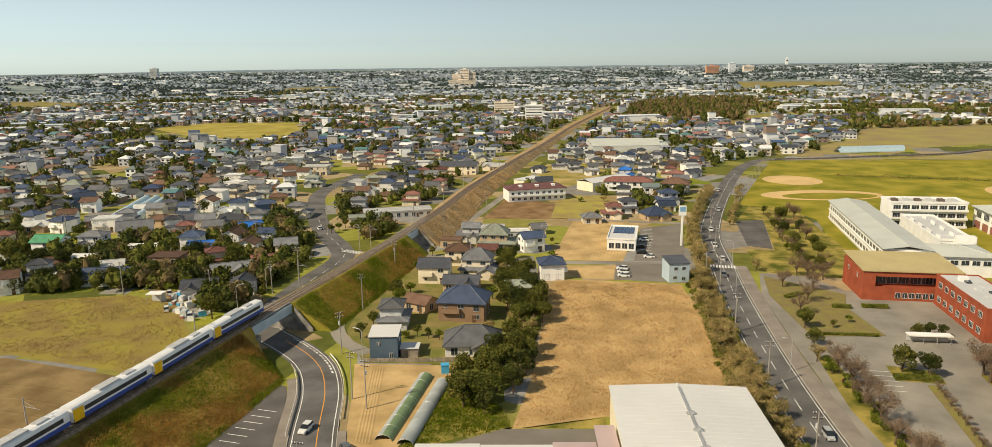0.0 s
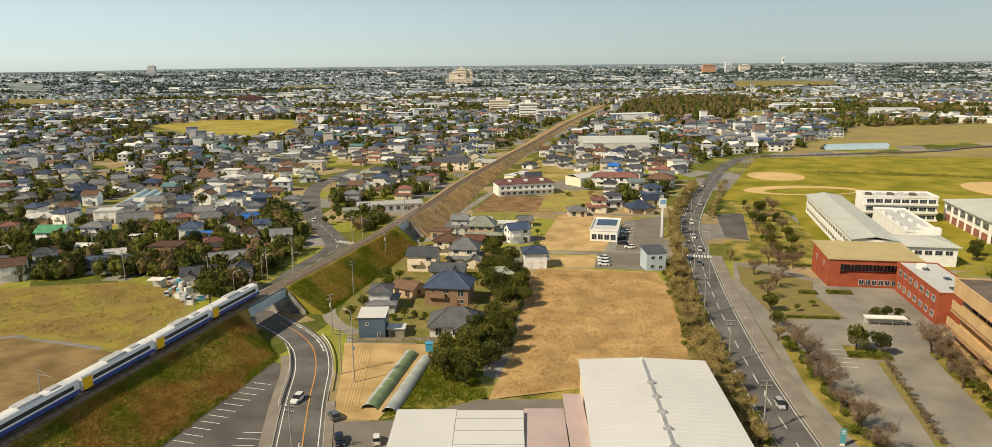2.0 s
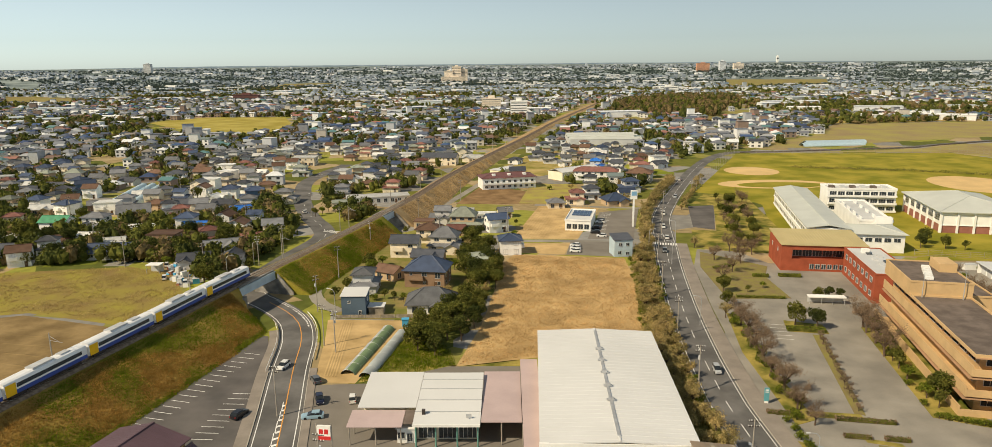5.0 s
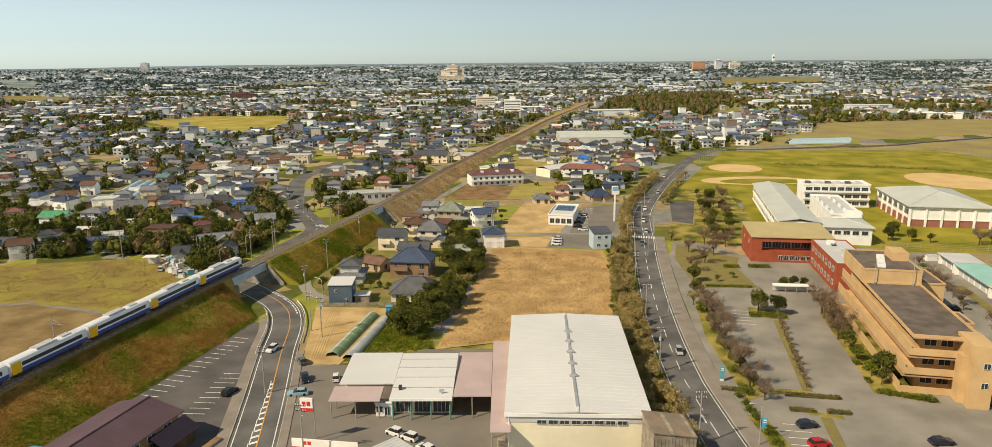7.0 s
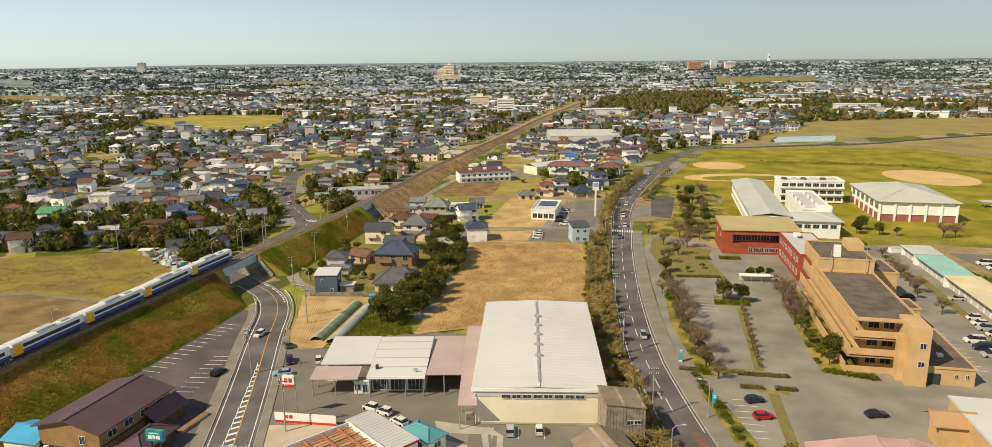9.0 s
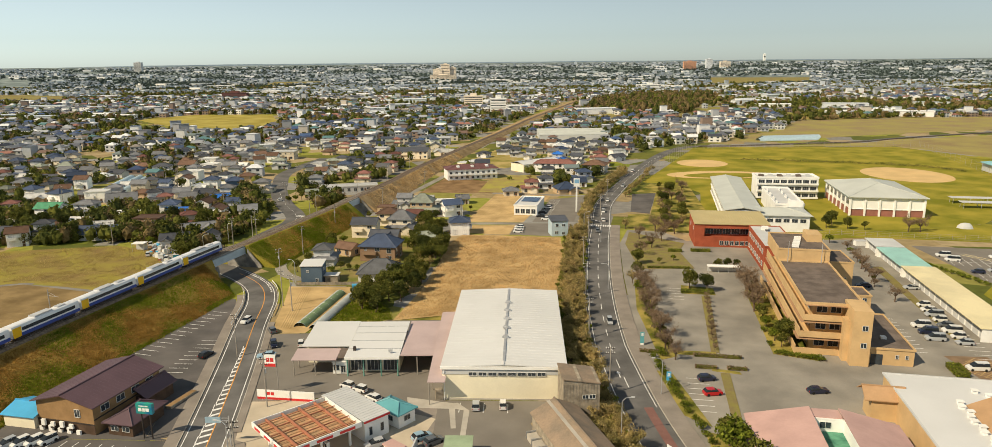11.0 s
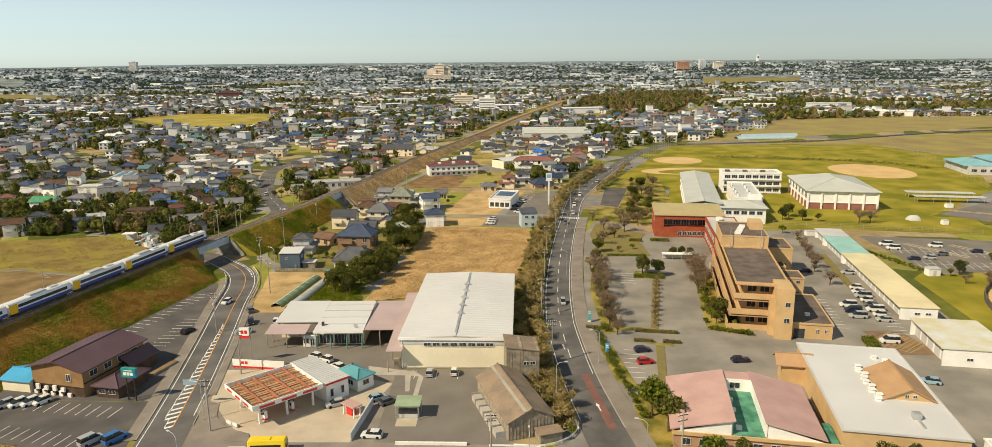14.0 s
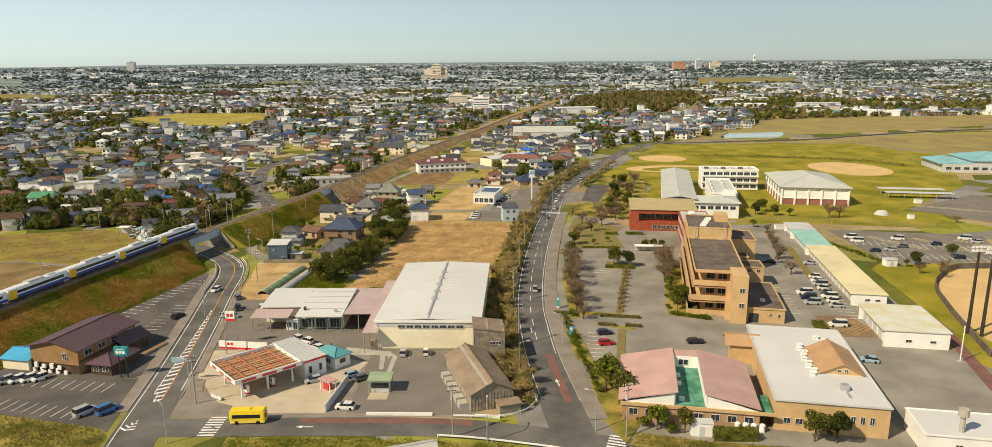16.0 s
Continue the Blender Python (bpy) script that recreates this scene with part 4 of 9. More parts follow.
# the olive-brown belt along the avenue
FINE2 = smooth([(q.x, q.y) for q in R2[::3]], 1.5)
row_of("olive", FINE2, (-6.8, -10.0), 138, 315, 5.0, (0.7, 1.05), "trees along the avenue", 1)
row_of("olive", FINE2, (-7.0,), 318, 480, 4.6, (0.9, 1.3), "trees along the avenue", 2)
row_of("olive", FINE2, (8.5,), 396, 490, 4.0, (0.6, 0.85), "trees along the avenue", 3)
row_of("shrub", FINE2, (-5.6, -12.3), 136, 312, 3.2, (0.7, 1.1), "bushes along the avenue", 4)
row_of("shrub", FINE2, (9.4,), 140, 190, 2.1, (0.8, 1.1), "hedge along the avenue", 5, 0.3)
# the dark grove beside the houses
GROVE = [(-63, 219), (-50, 219), (-43, 240), (-40, 268), (-38, 290), (-42, 318), (-52, 332), (-54, 308), (-50, 285), (-49, 252), (-60, 236)]
spots = []
for _ in range(900):
    x, y = scatter_inside(GROVE, 1, trees)[0]
    if all((x - a) ** 2 + (y - b) ** 2 > 2.9 ** 2 for a, b in spots):
        spots.append((x, y))
for x, y in spots[:62]:
    tree("olive" if trees.random() < 0.18 else "evergreen", x, y, trees.uniform(0.66, 1.0), trees, group="trees of the grove")

# the little wood along the park path
for i in range(30):
    t = i / 30
    tree(("bare", "garden", "bare", "evergreen", "olive")[i % 5], 52 + 20 * t + trees.uniform(-3.5, 3.5), 316 + 92 * t + trees.uniform(-2, 2), trees.uniform(0.5, 0.9), trees, group="trees along the park path")

# ---------------------------------------------------------------- windows of the large buildings
GLAZED = {}
FRAME_W = mat("white_window_frame", (0.62, 0.62, 0.6), 0.5, vary=0.06)


def glazed(parent, w, h, x, y, z, turn=0, bars=1, name="window"):
    """A window of any size: frame with mullions, and a dark pane behind them."""
    key = (round(w, 2), round(h, 2), bars)
    if key not in GLAZED:
        f = 0.07
        rows = [(-w / 2, w / 2, -0.06, 0.04, h / 2 - f, h / 2), (-w / 2, w / 2, -0.08, 0.04, -h / 2, -h / 2 + f), (-w / 2, -w / 2 + f, -0.06, 0.04, -h / 2 + f, h / 2 - f), (w / 2 - f, w / 2, -0.06, 0.04, -h / 2 + f, h / 2 - f)]
        for i in range(1, bars + 1):
            c = -w / 2 + w * i / (bars + 1)
            rows.append((c - 0.03, c + 0.03, -0.05, 0.04, -h / 2 + f, h / 2 - f))
        GLAZED[key] = mesh_of("window", boxes(*rows), FRAME_W), mesh_of("pane", boxes((-w / 2 + 0.04, w / 2 - 0.04, -0.02, 0.02, -h / 2 + 0.04, h / 2 - 0.04)), GLASS)
    fr, gl = GLAZED[key]
    ob = part(name, fr, None, parent)
    ob.matrix_basis = pose(x, y, z, 0, 0, turn)
    part("pane", gl, None, ob)
    return ob


def row_windows(parent, n, x0, x1, y, z, w, h, turn=0, bars=1):
    for i in range(n):
        o = x0 + (x1 - x0) * (i + 0.5) / n
        if turn in (0, 180):
            glazed(parent, w, h, o, y, z, turn, bars)
        else:
            glazed(parent, w, h, y, o, z, turn, bars)


def slab_roof(parent, x0, x1, y0, y1, z, material, edge, lip=0.35, name="roof", label=""):
    """A flat roof with a raised parapet edge."""
    part(name, boxes((x0 + 0.3, x1 - 0.3, y0 + 0.3, y1 - 0.3, z - 0.1, z + 0.05)), material, parent, label)
    part("parapet", boxes((x0, x1, y0, y0 + 0.3, z - 0.1, z + lip), (x0, x1, y1 - 0.3, y1, z - 0.1, z + lip), (x0, x0 + 0.3, y0 + 0.3, y1 - 0.3, z - 0.1, z + lip), (x1 - 0.3, x1, y0 + 0.3, y1 - 0.3, z - 0.1, z + lip)), edge, parent)


def posts(parent, places, z1, r=0.1, material=None, name="post"):
    for x, y in places:
        bm = bmesh.new()
        tube(bm, (x, y, 0), (x, y, z1), r, r, 8)
        part(name, bm, material or STEEL, parent)


# ---------------------------------------------------------------- warehouse and farm shop
wh = thing("warehouse", pose(-16.3, 191.3, 0, 0, 0, -2), "long cream warehouse with a white low-pitched roof", "warehouse")
part("wall", boxes((-13, 13, -25.3, 25.3, 0, 7.5)), CREAM, wh)
bm = bmesh.new()
gable(bm, 26, 50.6, 7.5, 0.55, 0.35, 0.2, "y")
part("roof", bm, WHITEROOF, wh, "white ribbed sheet roof")
ribs = bmesh.new()
for i in range(34):
    y = -25.0 + i * 1.515
    for s in (-1, 1):
        a, b_ = Vector((0, y, 8.26)), Vector((s * 13.2, y, 7.71))
        tube(ribs, a, b_, 0.035, 0.035, 3)
part("roof_seams", ribs, WHITEROOF, wh)
part("fascia", boxes((-13.4, 13.4, -25.75, -25.45, 7.1, 7.75)), WHITE, wh)
part("gutter_band", boxes((-13.05, 13.05, -25.42, -25.3, 5.9, 7.1)), PALEROOF, wh, "grey-green sheet band above the windows")
part("plinth", boxes((-13.06, 13.06, -25.4, -25.3, 0, 0.35)), CONCRETE, wh)
row_windows(wh, 8, -7.6, 9.0, -25.46, 6.0, 1.75, 0.85)
part("ridge_duct", boxes((-0.28, 0.28, -24, 24, 8.2, 8.42)), STEEL, wh, "grey ridge duct")
for y in (-11, -5, 1, 7, 13):
    part("roof_vent", boxes((-0.8, 0.8, y - 0.3, y + 0.3, 8.42, 8.62), (-0.5, 0.5, y - 0.2, y + 0.2, 8.62, 8.95)), STEEL, wh)
bm = bmesh.new()
tube(bm, (-12.6, -25.55, 0), (-12.6, -25.55, 7.2), 0.07, 0.07, 6)
part("downpipe", bm, WHITE, wh)

shop = thing("farm_shop", pose(0, 0, 0), "single-storey farm shop with white roofs and glazed front", "shop")
part("wall", boxes((-53, -41.4, 181, 197.5, 0, 4.6), (-64, -53.2, 186, 198, 0, 4.4)), CREAM, shop)


def lean(x0, x1, y0, y1, z0, z1, t=0.22):
    """A single-pitch roof, z0 at its front and z1 at its back."""
    bm = bmesh.new()
    v = [bm.verts.new(p) for p in ((x0, y0, z0), (x1, y0, z0), (x1, y1, z1), (x0, y1, z1), (x0, y0, z0 + t), (x1, y0, z0 + t), (x1, y1, z1 + t), (x0, y1, z1 + t))]
    for f in ((3, 2, 1, 0), (4, 5, 6, 7), (0, 1, 5, 4), (1, 2, 6, 5), (2, 3, 7, 6), (3, 0, 4, 7)):
        bm.faces.new([v[i] for i in f])
    return bm


part("roof", lean(-53.4, -40.9, 177.5, 198.2, 4.7, 5.5), WHITEROOF, shop, "white sheet roof with seams")
part("roof", lean(-64.8, -53.5, 184.2, 198.6, 4.8, 5.5), WHITEROOF, shop, "white sheet roof")
part("roof_seams", boxes(*[(-53.4, -40.9, y - 0.06, y + 0.06, 4.9 + (y - 177.5) * 0.0386, 5.05 + (y - 177.5) * 0.0386) for y in (182, 186.5, 191, 195)]), STEEL, shop)
part("canopy", lean(-65.8, -55.5, 178.3, 184.1, 3.9, 4.3, 0.15), MAUVE, shop, "mauve sheet canopy on posts")
part("canopy", lean(-55.4, -53.5, 179.5, 184.1, 3.9, 4.3, 0.15), GREYROOF, shop)
posts(shop, ((-65.4, 178.8), (-60.5, 178.8), (-55.8, 178.8), (-65.4, 183)), 3.95, 0.12, POLE)
posts(shop, ((-52.9, 178.2), (-49.2, 178.2), (-45.2, 178.2), (-41.4, 178.2)), 4.75, 0.16, mat("sea_green_paint", (0.12, 0.3, 0.25), 0.5, vary=0.08), "column")
for x in (-51, -47.2, -43.4):
    glazed(shop, 3.4, 2.6, x, 180.9, 1.6, 0, 3)
part("fascia", boxes((-53.4, -40.9, 177.35, 177.5, 4.45, 5.0)), WHITE, shop)
part("annex", boxes((-56.6, -53.2, 179.6, 184, 0, 2.9), (-56.8, -53.0, 179.4, 184, 2.9, 3.1)), WHITE, shop, "small white glazed kiosk annex")
glazed(shop, 1.4, 1.4, -55.8, 179.55, 1.6, 0, 1)
glazed(shop, 1.1, 1.8, -54.2, 179.55, 1.2, 0, 1)
part("roof_box", boxes((-52, -51.4, 181, 181.6, 4.9, 6.0)), DARKSTEEL, shop)
part("antenna", boxes((-43.6, -42.6, 179.6, 179.7, 5.2, 5.9), (-43.3, -43.1, 179.3, 180.1, 5.2, 5.3)), STEEL, shop)

deck = thing("loading_canopy", pose(0, 0, 0), "open loading hall under a mauve sheet roof", "canopy")
part("roof", boxes((-40.8, -33.2, 178.6, 200.5, 4.7, 4.9)), MAUVE, deck)
part("side_roof", lean(-33.1, -29.4, 163.5, 205, 5.3, 5.6, 0.15), MAUVE, deck, "mauve side roof along the warehouse")
part("back_wall", boxes((-40.8, -33.2, 199.6, 199.9, 0, 4.7)), CREAM, deck)
part("side_wall", boxes((-30.0, -29.75, 176, 205, 0, 5.2)), CREAM, deck)
posts(deck, ((-37, 178.9), (-33, 178.9), (-32.8, 164), (-32.8, 171), (-32.8, 186), (-32.8, 194)), 4.9, 0.12, POLE)
stack = thing("pallet_stack", pose(-31, 166.5, 0, 0, 0, 10), "stack of brown wooden pallets beside the hall", "pallets")
part("pallets", boxes(*[(-0.8, 0.8, -0.6, 0.6, i * 0.28, i * 0.28 + 0.2) for i in range(9)]), WOOD, stack)

# weathered timber sheds
tall = thing("timber_shed", pose(-2.1, 160.6, 0, 0, 0, 4), "tall weathered timber shed with a lean-to roof", "shed")
part("wall", boxes((-3.6, 3.6, -3.8, 3.8, 0, 8.2)), WOOD, tall)
bm = bmesh.new()
v = [bm.verts.new(p) for p in ((-3.8, -4, 9.0), (3.8, -4, 7.9), (3.8, 4, 7.9), (-3.8, 4, 9.0), (-3.8, -4, 9.2), (3.8, -4, 8.1), (3.8, 4, 8.1), (-3.8, 4, 9.2))]
for f in ((3, 2, 1, 0), (4, 5, 6, 7), (0, 1, 5, 4), (1, 2, 6, 5), (2, 3, 7, 6), (3, 0, 4, 7)):
    bm.faces.new([v[i] for i in f])
part("roof", bm, OLDROOF, tall)
part("upper_wall", boxes((-3.6, 0, -3.8, 3.8, 8.2, 8.75)), WOOD, tall)
part("batten", boxes(*[(-3.6 + i * 0.6, -3.55 + i * 0.6, -3.86, -3.8, 0, 8.0) for i in range(13)]), WOOD, tall)
row_windows(tall, 2, 0.1, 2.9, -3.85, 5.2, 1.25, 0.9)
old = thing("timber_shed", pose(-4.2, 144.3, 0, 0, 0, 17.5), "long weathered timber shed with a rusty sheet roof", "shed")
part("wall", boxes((-4.6, 4.6, -10.5, 10.5, 0, 3.9)), WOOD, old)
bm = bmesh.new()
gable(bm, 9.2, 21, 3.9, 2.2, 0.4, 0.12, "y")
part("roof", bm, OLDROOF, old, "brown rusted sheet roof")
bm = bmesh.new()
for s in (-10.5, 10.5):
    bm.faces.new([bm.verts.new(p) for p in ((-4.6, s, 3.9), (4.6, s, 3.9), (0, s, 6.1))])
part("gable_end", bm, WOOD, old)
part("batten", boxes(*[(-4.6 + i * 0.7, -4.54 + i * 0.7, -10.57, -10.5, 0, 3.9) for i in range(14)]), WOOD, old)
part("pale_sheet", lean(-1.6, -0.3, -10.9, 10.9, 5.75, 5.75, 0.05), CONCRETE, old)
part("side_bins", boxes(*[(-6.6, -4.7, -9 + i * 2.9, -6.5 + i * 2.9, 0, 1.2) for i in range(6)]), CONCRETE, old, "pale open bins along the shed")
part("bin_post", boxes(*[(-6.7, -4.6, -9.2 + i * 2.9, -9.1 + i * 2.9, 0, 1.5) for i in range(7)]), STEEL, old)
porch = thing("lean_to", pose(2.2, 133.2, 0, 0, 0, 17.5), "small timber lean-to with a sheet roof", "shed")
part("wall", boxes((-2.2, 2.2, -1.4, 1.4, 0, 2.2)), WOOD, porch)
part("roof", boxes((-2.5, 2.5, -1.7, 1.5, 2.2, 2.32)), OLDROOF, porch)

# ---------------------------------------------------------------- filling station
gas = thing("filling_station_canopy", pose(-53.9, 147.4, 0, 0, 0, -48), "filling station canopy with rusty uncovered deck and white fascia", "canopy")
part("deck", boxes((-6.6, 6.6, -7.3, 7.3, 4.45, 4.52)), RUSTDECK, gas, "rusty tan deck")
for i in range(13):
    x = -6.3 + i * 1.05
    part("deck_rib", boxes((x - 0.1, x + 0.1, -7.25, 7.25, 4.52, 4.64)), RUSTDECK, gas)
for y in (-5.0, -1.7, 1.7, 5.0):
    part("beam", boxes((-6.6, 6.6, y - 0.16, y + 0.16, 4.85, 5.15), (-6.6, 6.6, y - 0.05, y + 0.05, 4.52, 4.85)), RUST, gas, "rusty red steel beam")
for i in range(5):
    x = -5.4 + i * 2.7
    part("purlin", boxes((x - 0.07, x + 0.07, -7.3, 7.3, 4.9, 5.05)), RUST, gas)
part("fascia", boxes((-6.95, 6.95, -7.6, -7.4, 4.3, 5.3), (-6.95, 6.95, 7.4, 7.6, 4.3, 5.3), (-6.95, -6.75, -7.4, 7.4, 4.3, 5.3), (6.75, 6.95, -7.4, 7.4, 4.3, 5.3)), WHITE, gas, "white fascia")
for i in range(3):
    part("red_panel", boxes((6.95, 6.99, -6.2 + i * 4.6, -3.0 + i * 4.6, 4.45, 4.95)), REDPAINT, gas, "red panel")
    part("red_panel", boxes((-5.6 + i * 4.1, -3.2 + i * 4.1, -7.64, -7.6, 4.45, 4.95)), REDPAINT, gas, "red panel")
for x, y in ((4.6, -5.4), (4.6, 0.4), (4.6, 6.2), (-4.6, -5.4), (-4.6, 0.4)):
    part("column", boxes((x - 0.2, x + 0.2, y - 0.2, y + 0.2, 0, 4.45)), WHITE, gas)
for x, y in ((4.0, -4.0), (4.0, 1.8), (-3.6, -4.0), (-3.6, 1.8)):
    pump = thing("fuel_pump", gas.matrix_basis @ pose(x, y, 0), "white fuel dispenser on a concrete island", "fuel pump", "fuel pumps under the canopy")
    part("island", boxes((-0.9, 0.9, -0.6, 0.6, 0, 0.2)), CONCRETE, pump)
    part("body", boxes((-0.45, 0.45, -0.3, 0.3, 0.2, 2.2)), WHITE, pump)
    part("display", boxes((-0.35, 0.35, -0.33, -0.3, 1.3, 1.9)), GLASS, pump)
    part("base", boxes((-0.46, 0.46, -0.32, 0.31, 0.2, 0.6)), REDPAINT, pump)
st = thing("filling_station", pose(-46.7, 156.2, 0, 0, 0, -46), "white filling station building with grey flat roof", "building")
part("wall", boxes((-7.4, 7.4, -2.7, 2.7, 0, 4.3)), WHITE, st)
part("roof", boxes((-7.7, 7.7, -2.95, 2.95, 4.3, 4.55)), PALEROOF, st, "pale grey ribbed sheet roof")
rib = mesh_of("roof_rib", boxes((-0.03, 0.03, -2.9, 2.9, 4.55, 4.6)), PALEROOF)
for i in range(17):
    part("roof_rib", rib, None, st).matrix_basis = pose(-7.2 + i * 0.9, 0, 0)
part("stripe", boxes((7.7, 7.75, -2.95, 2.95, 4.05, 4.45)), REDPAINT, st, "red fascia stripe")
for x in (-1.8, 1.2):
    glazed(st, 2.6, 2.6, x, -2.75, 1.4, 0, 1)
for y in (-1.4, 1.2):
    glazed(st, 0.8, 1.8, 7.45, y, 2.0, 90, 0)
teal = thing("hut", pose(-39.2, 158.0, 0, 0, 0, -40), "small white hut with teal hipped roof", "hut")
part("wall", boxes((-3.6, 3.6, -2.2, 2.2, 0, 3.0)), WHITE, teal)
bm = bmesh.new()
hip(bm, 7.2, 4.4, 3.1, 1.1, 0.45)
part("roof", bm, TEALROOF, teal)
glazed(teal, 1.7, 1.2, 1.2, -2.25, 1.7)
glazed(teal, 1.7, 1.2, 3.65, 0, 1.7, 90)
sign = thing("sign_wall", pose(-63.7, 166.5, 0, 0, 0, -8), "low white wall with a red stripe and emblem", "wall")
part("panel", boxes((-6.4, 6.4, -0.12, 0.12, 0, 2.2)), WHITE, sign)
part("stripe", boxes((-6.4, 6.4, -0.15, -0.12, 0.1, 0.6)), REDPAINT, sign)
part("emblem", boxes((-4.2, -3.5, -0.15, -0.12, 1.1, 1.8), (-3.3, -2.6, -0.15, -0.12, 1.1, 1.8)), REDPAINT, sign)
ps = thing("pole_sign", pose(-67.4, 169.4, 0, 0, 0, -5), "white and red sign box on two poles", "sign")
posts(ps, ((-1.35, 0), (1.35, 0)), 9.6, 0.09, POLE)
part("panel", boxes((-1.2, 1.2, -0.22, 0.22, 6.6, 9.2)), WHITE, ps)
part("stripe", boxes((-1.21, 1.21, -0.25, -0.22, 6.6, 7.3)), REDPAINT, ps)
part("emblem", boxes((-0.8, -0.1, -0.25, -0.22, 7.7, 8.6), (0.1, 0.8, -0.25, -0.22, 7.7, 8.6)), REDPAINT, ps)
ks = thing("rice_mill_kiosk", pose(-25.5, 143.4, 0, 0, 0, -1), "small glazed kiosk under a broad green roof", "kiosk")
part("body", boxes((-1.9, 1.9, -1.2, 1.2, 0, 2.4)), PALEROOF, ks)
part("roof", boxes((-2.6, 2.6, -2.3, 2.3, 3.1, 3.3)), mat("sage_roof", (0.30, 0.38, 0.25), 0.6, vary=0.1, scale=3), ks, "sage green flat roof")
posts(ks, ((-2.3, -2.0), (2.3, -2.0), (-2.3, 2.0), (2.3, 2.0)), 3.1, 0.07)
part("panel", boxes((-1.92, 1.92, -1.24, -1.2, 1.0, 2.2)), GLASS, ks)
part("apron", boxes((-2.2, 2.0, -4.6, -1.4, 0, 0.1)), SANDCONC, ks)
wl = thing("yard_wall", pose(-34.5, 140.6, 0, 0, 0, -7), "grey concrete yard wall", "wall")
part("panel", boxes((-0.15, 0.15, -7.3, 7.3, 0, 1.8)), PALEROOF, wl)
cw = thing("car_wash", pose(-37.2, 143.9, 0, 0, 0, -40), "red and white car wash stand", "car wash")
part("frame", boxes((-1.7, -1.5, -0.9, -0.7, 0, 2.3), (1.5, 1.7, -0.9, -0.7, 0, 2.3), (-1.7, -1.5, 0.7, 0.9, 0, 2.3), (1.5, 1.7, 0.7, 0.9, 0, 2.3)), WHITE, cw)
part("machine", boxes((-1.1, 0.6, -0.5, 0.7, 0.05, 1.8)), REDPAINT, cw, "red washing machine cabinet")
part("roof", boxes((-2, 2, -1.2, 1.2, 2.3, 2.55)), PINKROOF, cw, "faded pink roof")
for x, y, w, rot in ((-20, 131.9, 13.5, -2), (-2, 130.6, 5, -8)):
    rl = thing("guard_kerb", pose(x, y, 0, 0, 0, rot), "low white concrete kerb rail along the street", "kerb rail")
    part("rail", boxes((-w / 2, w / 2, -0.2, 0.2, 0.05, 0.6)), WHITE, rl)
wk = patch("path_strip", [(-31.5, 163.5), (-27, 164.8), (-24.3, 161.3), (-24.8, 148), (-25.8, 148), (-25.5, 161.5)], 0.08, CONCRETE, "pale concrete walkway")

# ---------------------------------------------------------------- restaurant
rs = thing("restaurant", pose(-100.9, 163.0, 0, 0, 0, -14), "brown timber restaurant with a plum metal gabled roof", "restaurant")
part("wall", boxes((-6.7, 6.7, -9.2, 9.2, 0, 6.1)), TIMBER, rs)
bm = bmesh.new()
gable(bm, 13.4, 18.4, 6.1, 1.75, 0.8, 0.2, "y")
part("roof", bm, PLUM, rs, "plum standing-seam roof")
for sx in (-1, 1):
    bm = bmesh.new()
    tube(bm, (0, 0, 8.05), (sx * 7.5, 0, 6.09), 0.035, 0.035, 3)
    seam = mesh_of("seam", bm, PLUM)
    for i in range(21):
        part("seam", seam, None, rs).matrix_basis = pose(0, -9.8 + i * 0.98, 0)
bm = bmesh.new()
for e in (-9.2, 9.2):
    bm.faces.new([bm.verts.new(p) for p in ((-6.7, e, 6.1), (6.7, e, 6.1), (0, e, 7.85))])
part("gable_end", bm, TIMBER, rs)
glazed(rs, 1.3, 1.7, 3.0, -9.25, 4.2, 0, 1)
part("beam", boxes((-6.75, 6.75, -9.3, -9.2, 2.0, 2.25)), DARKSTEEL, rs)
part("base_wall", boxes((-6.75, 6.75, -9.24, -9.2, 0, 2.0)), DARKTIMBER, rs, "dark boarded lower wall")
part("fascia", boxes((6.7, 6.78, -9.2, 9.2, 3.0, 3.25)), DARKSTEEL, rs)
for i in range(4):
    glazed(rs, 2.2, 1.4, 6.75, -6.2 + i * 4.1, 4.6, 90, 1)
for i in range(9):
    x, z = -5.5 + (i % 5) * 2.2, 0.35 + (i // 5) * 1.1
    ac = thing("air_conditioner", rs.matrix_basis @ pose(x + 0.6 * (i // 5), -9.75, z - 0.35), "beige outdoor air-conditioning unit by the wall", "air conditioner", "air conditioners behind the restaurant")
    part("casing", boxes((-0.45, 0.45, -0.2, 0.2, 0, 0.9 + 0.35 * (i % 2))), WHITE, ac)
    part("stand", boxes((-0.45, 0.45, -0.22, 0.22, -0.35 if z > 1 else 0, 0.02)), DARKSTEEL, ac)
an = thing("restaurant_annex", pose(-90.6, 156.6, 0, 0, 0, -12), "low brown annex with plum hipped roof", "building")
part("wall", boxes((-2.7, 2.7, -4.5, 4.5, 0, 2.8)), DARKTIMBER, an)
bm = bmesh.new()
hip(bm, 5.4, 9.0, 2.9, 1.5, 0.75)
part("roof", bm, PLUM, an)
row_windows(an, 2, -2.5, 2.5, -4.55, 1.5, 1.6, 1.1)
ent = thing("restaurant_entrance", pose(-92.6, 167.0, 0, 0, 0, -14), "brown entrance wing with plum roof", "building")
part("wall", boxes((-2.2, 2.2, -4, 4, 0, 3.2)), DARKTIMBER, ent)
bm = bmesh.new()
gable(bm, 4.4, 8, 3.2, 1.4, 0.7, 0.18, "y")
part("roof", bm, PLUM, ent)
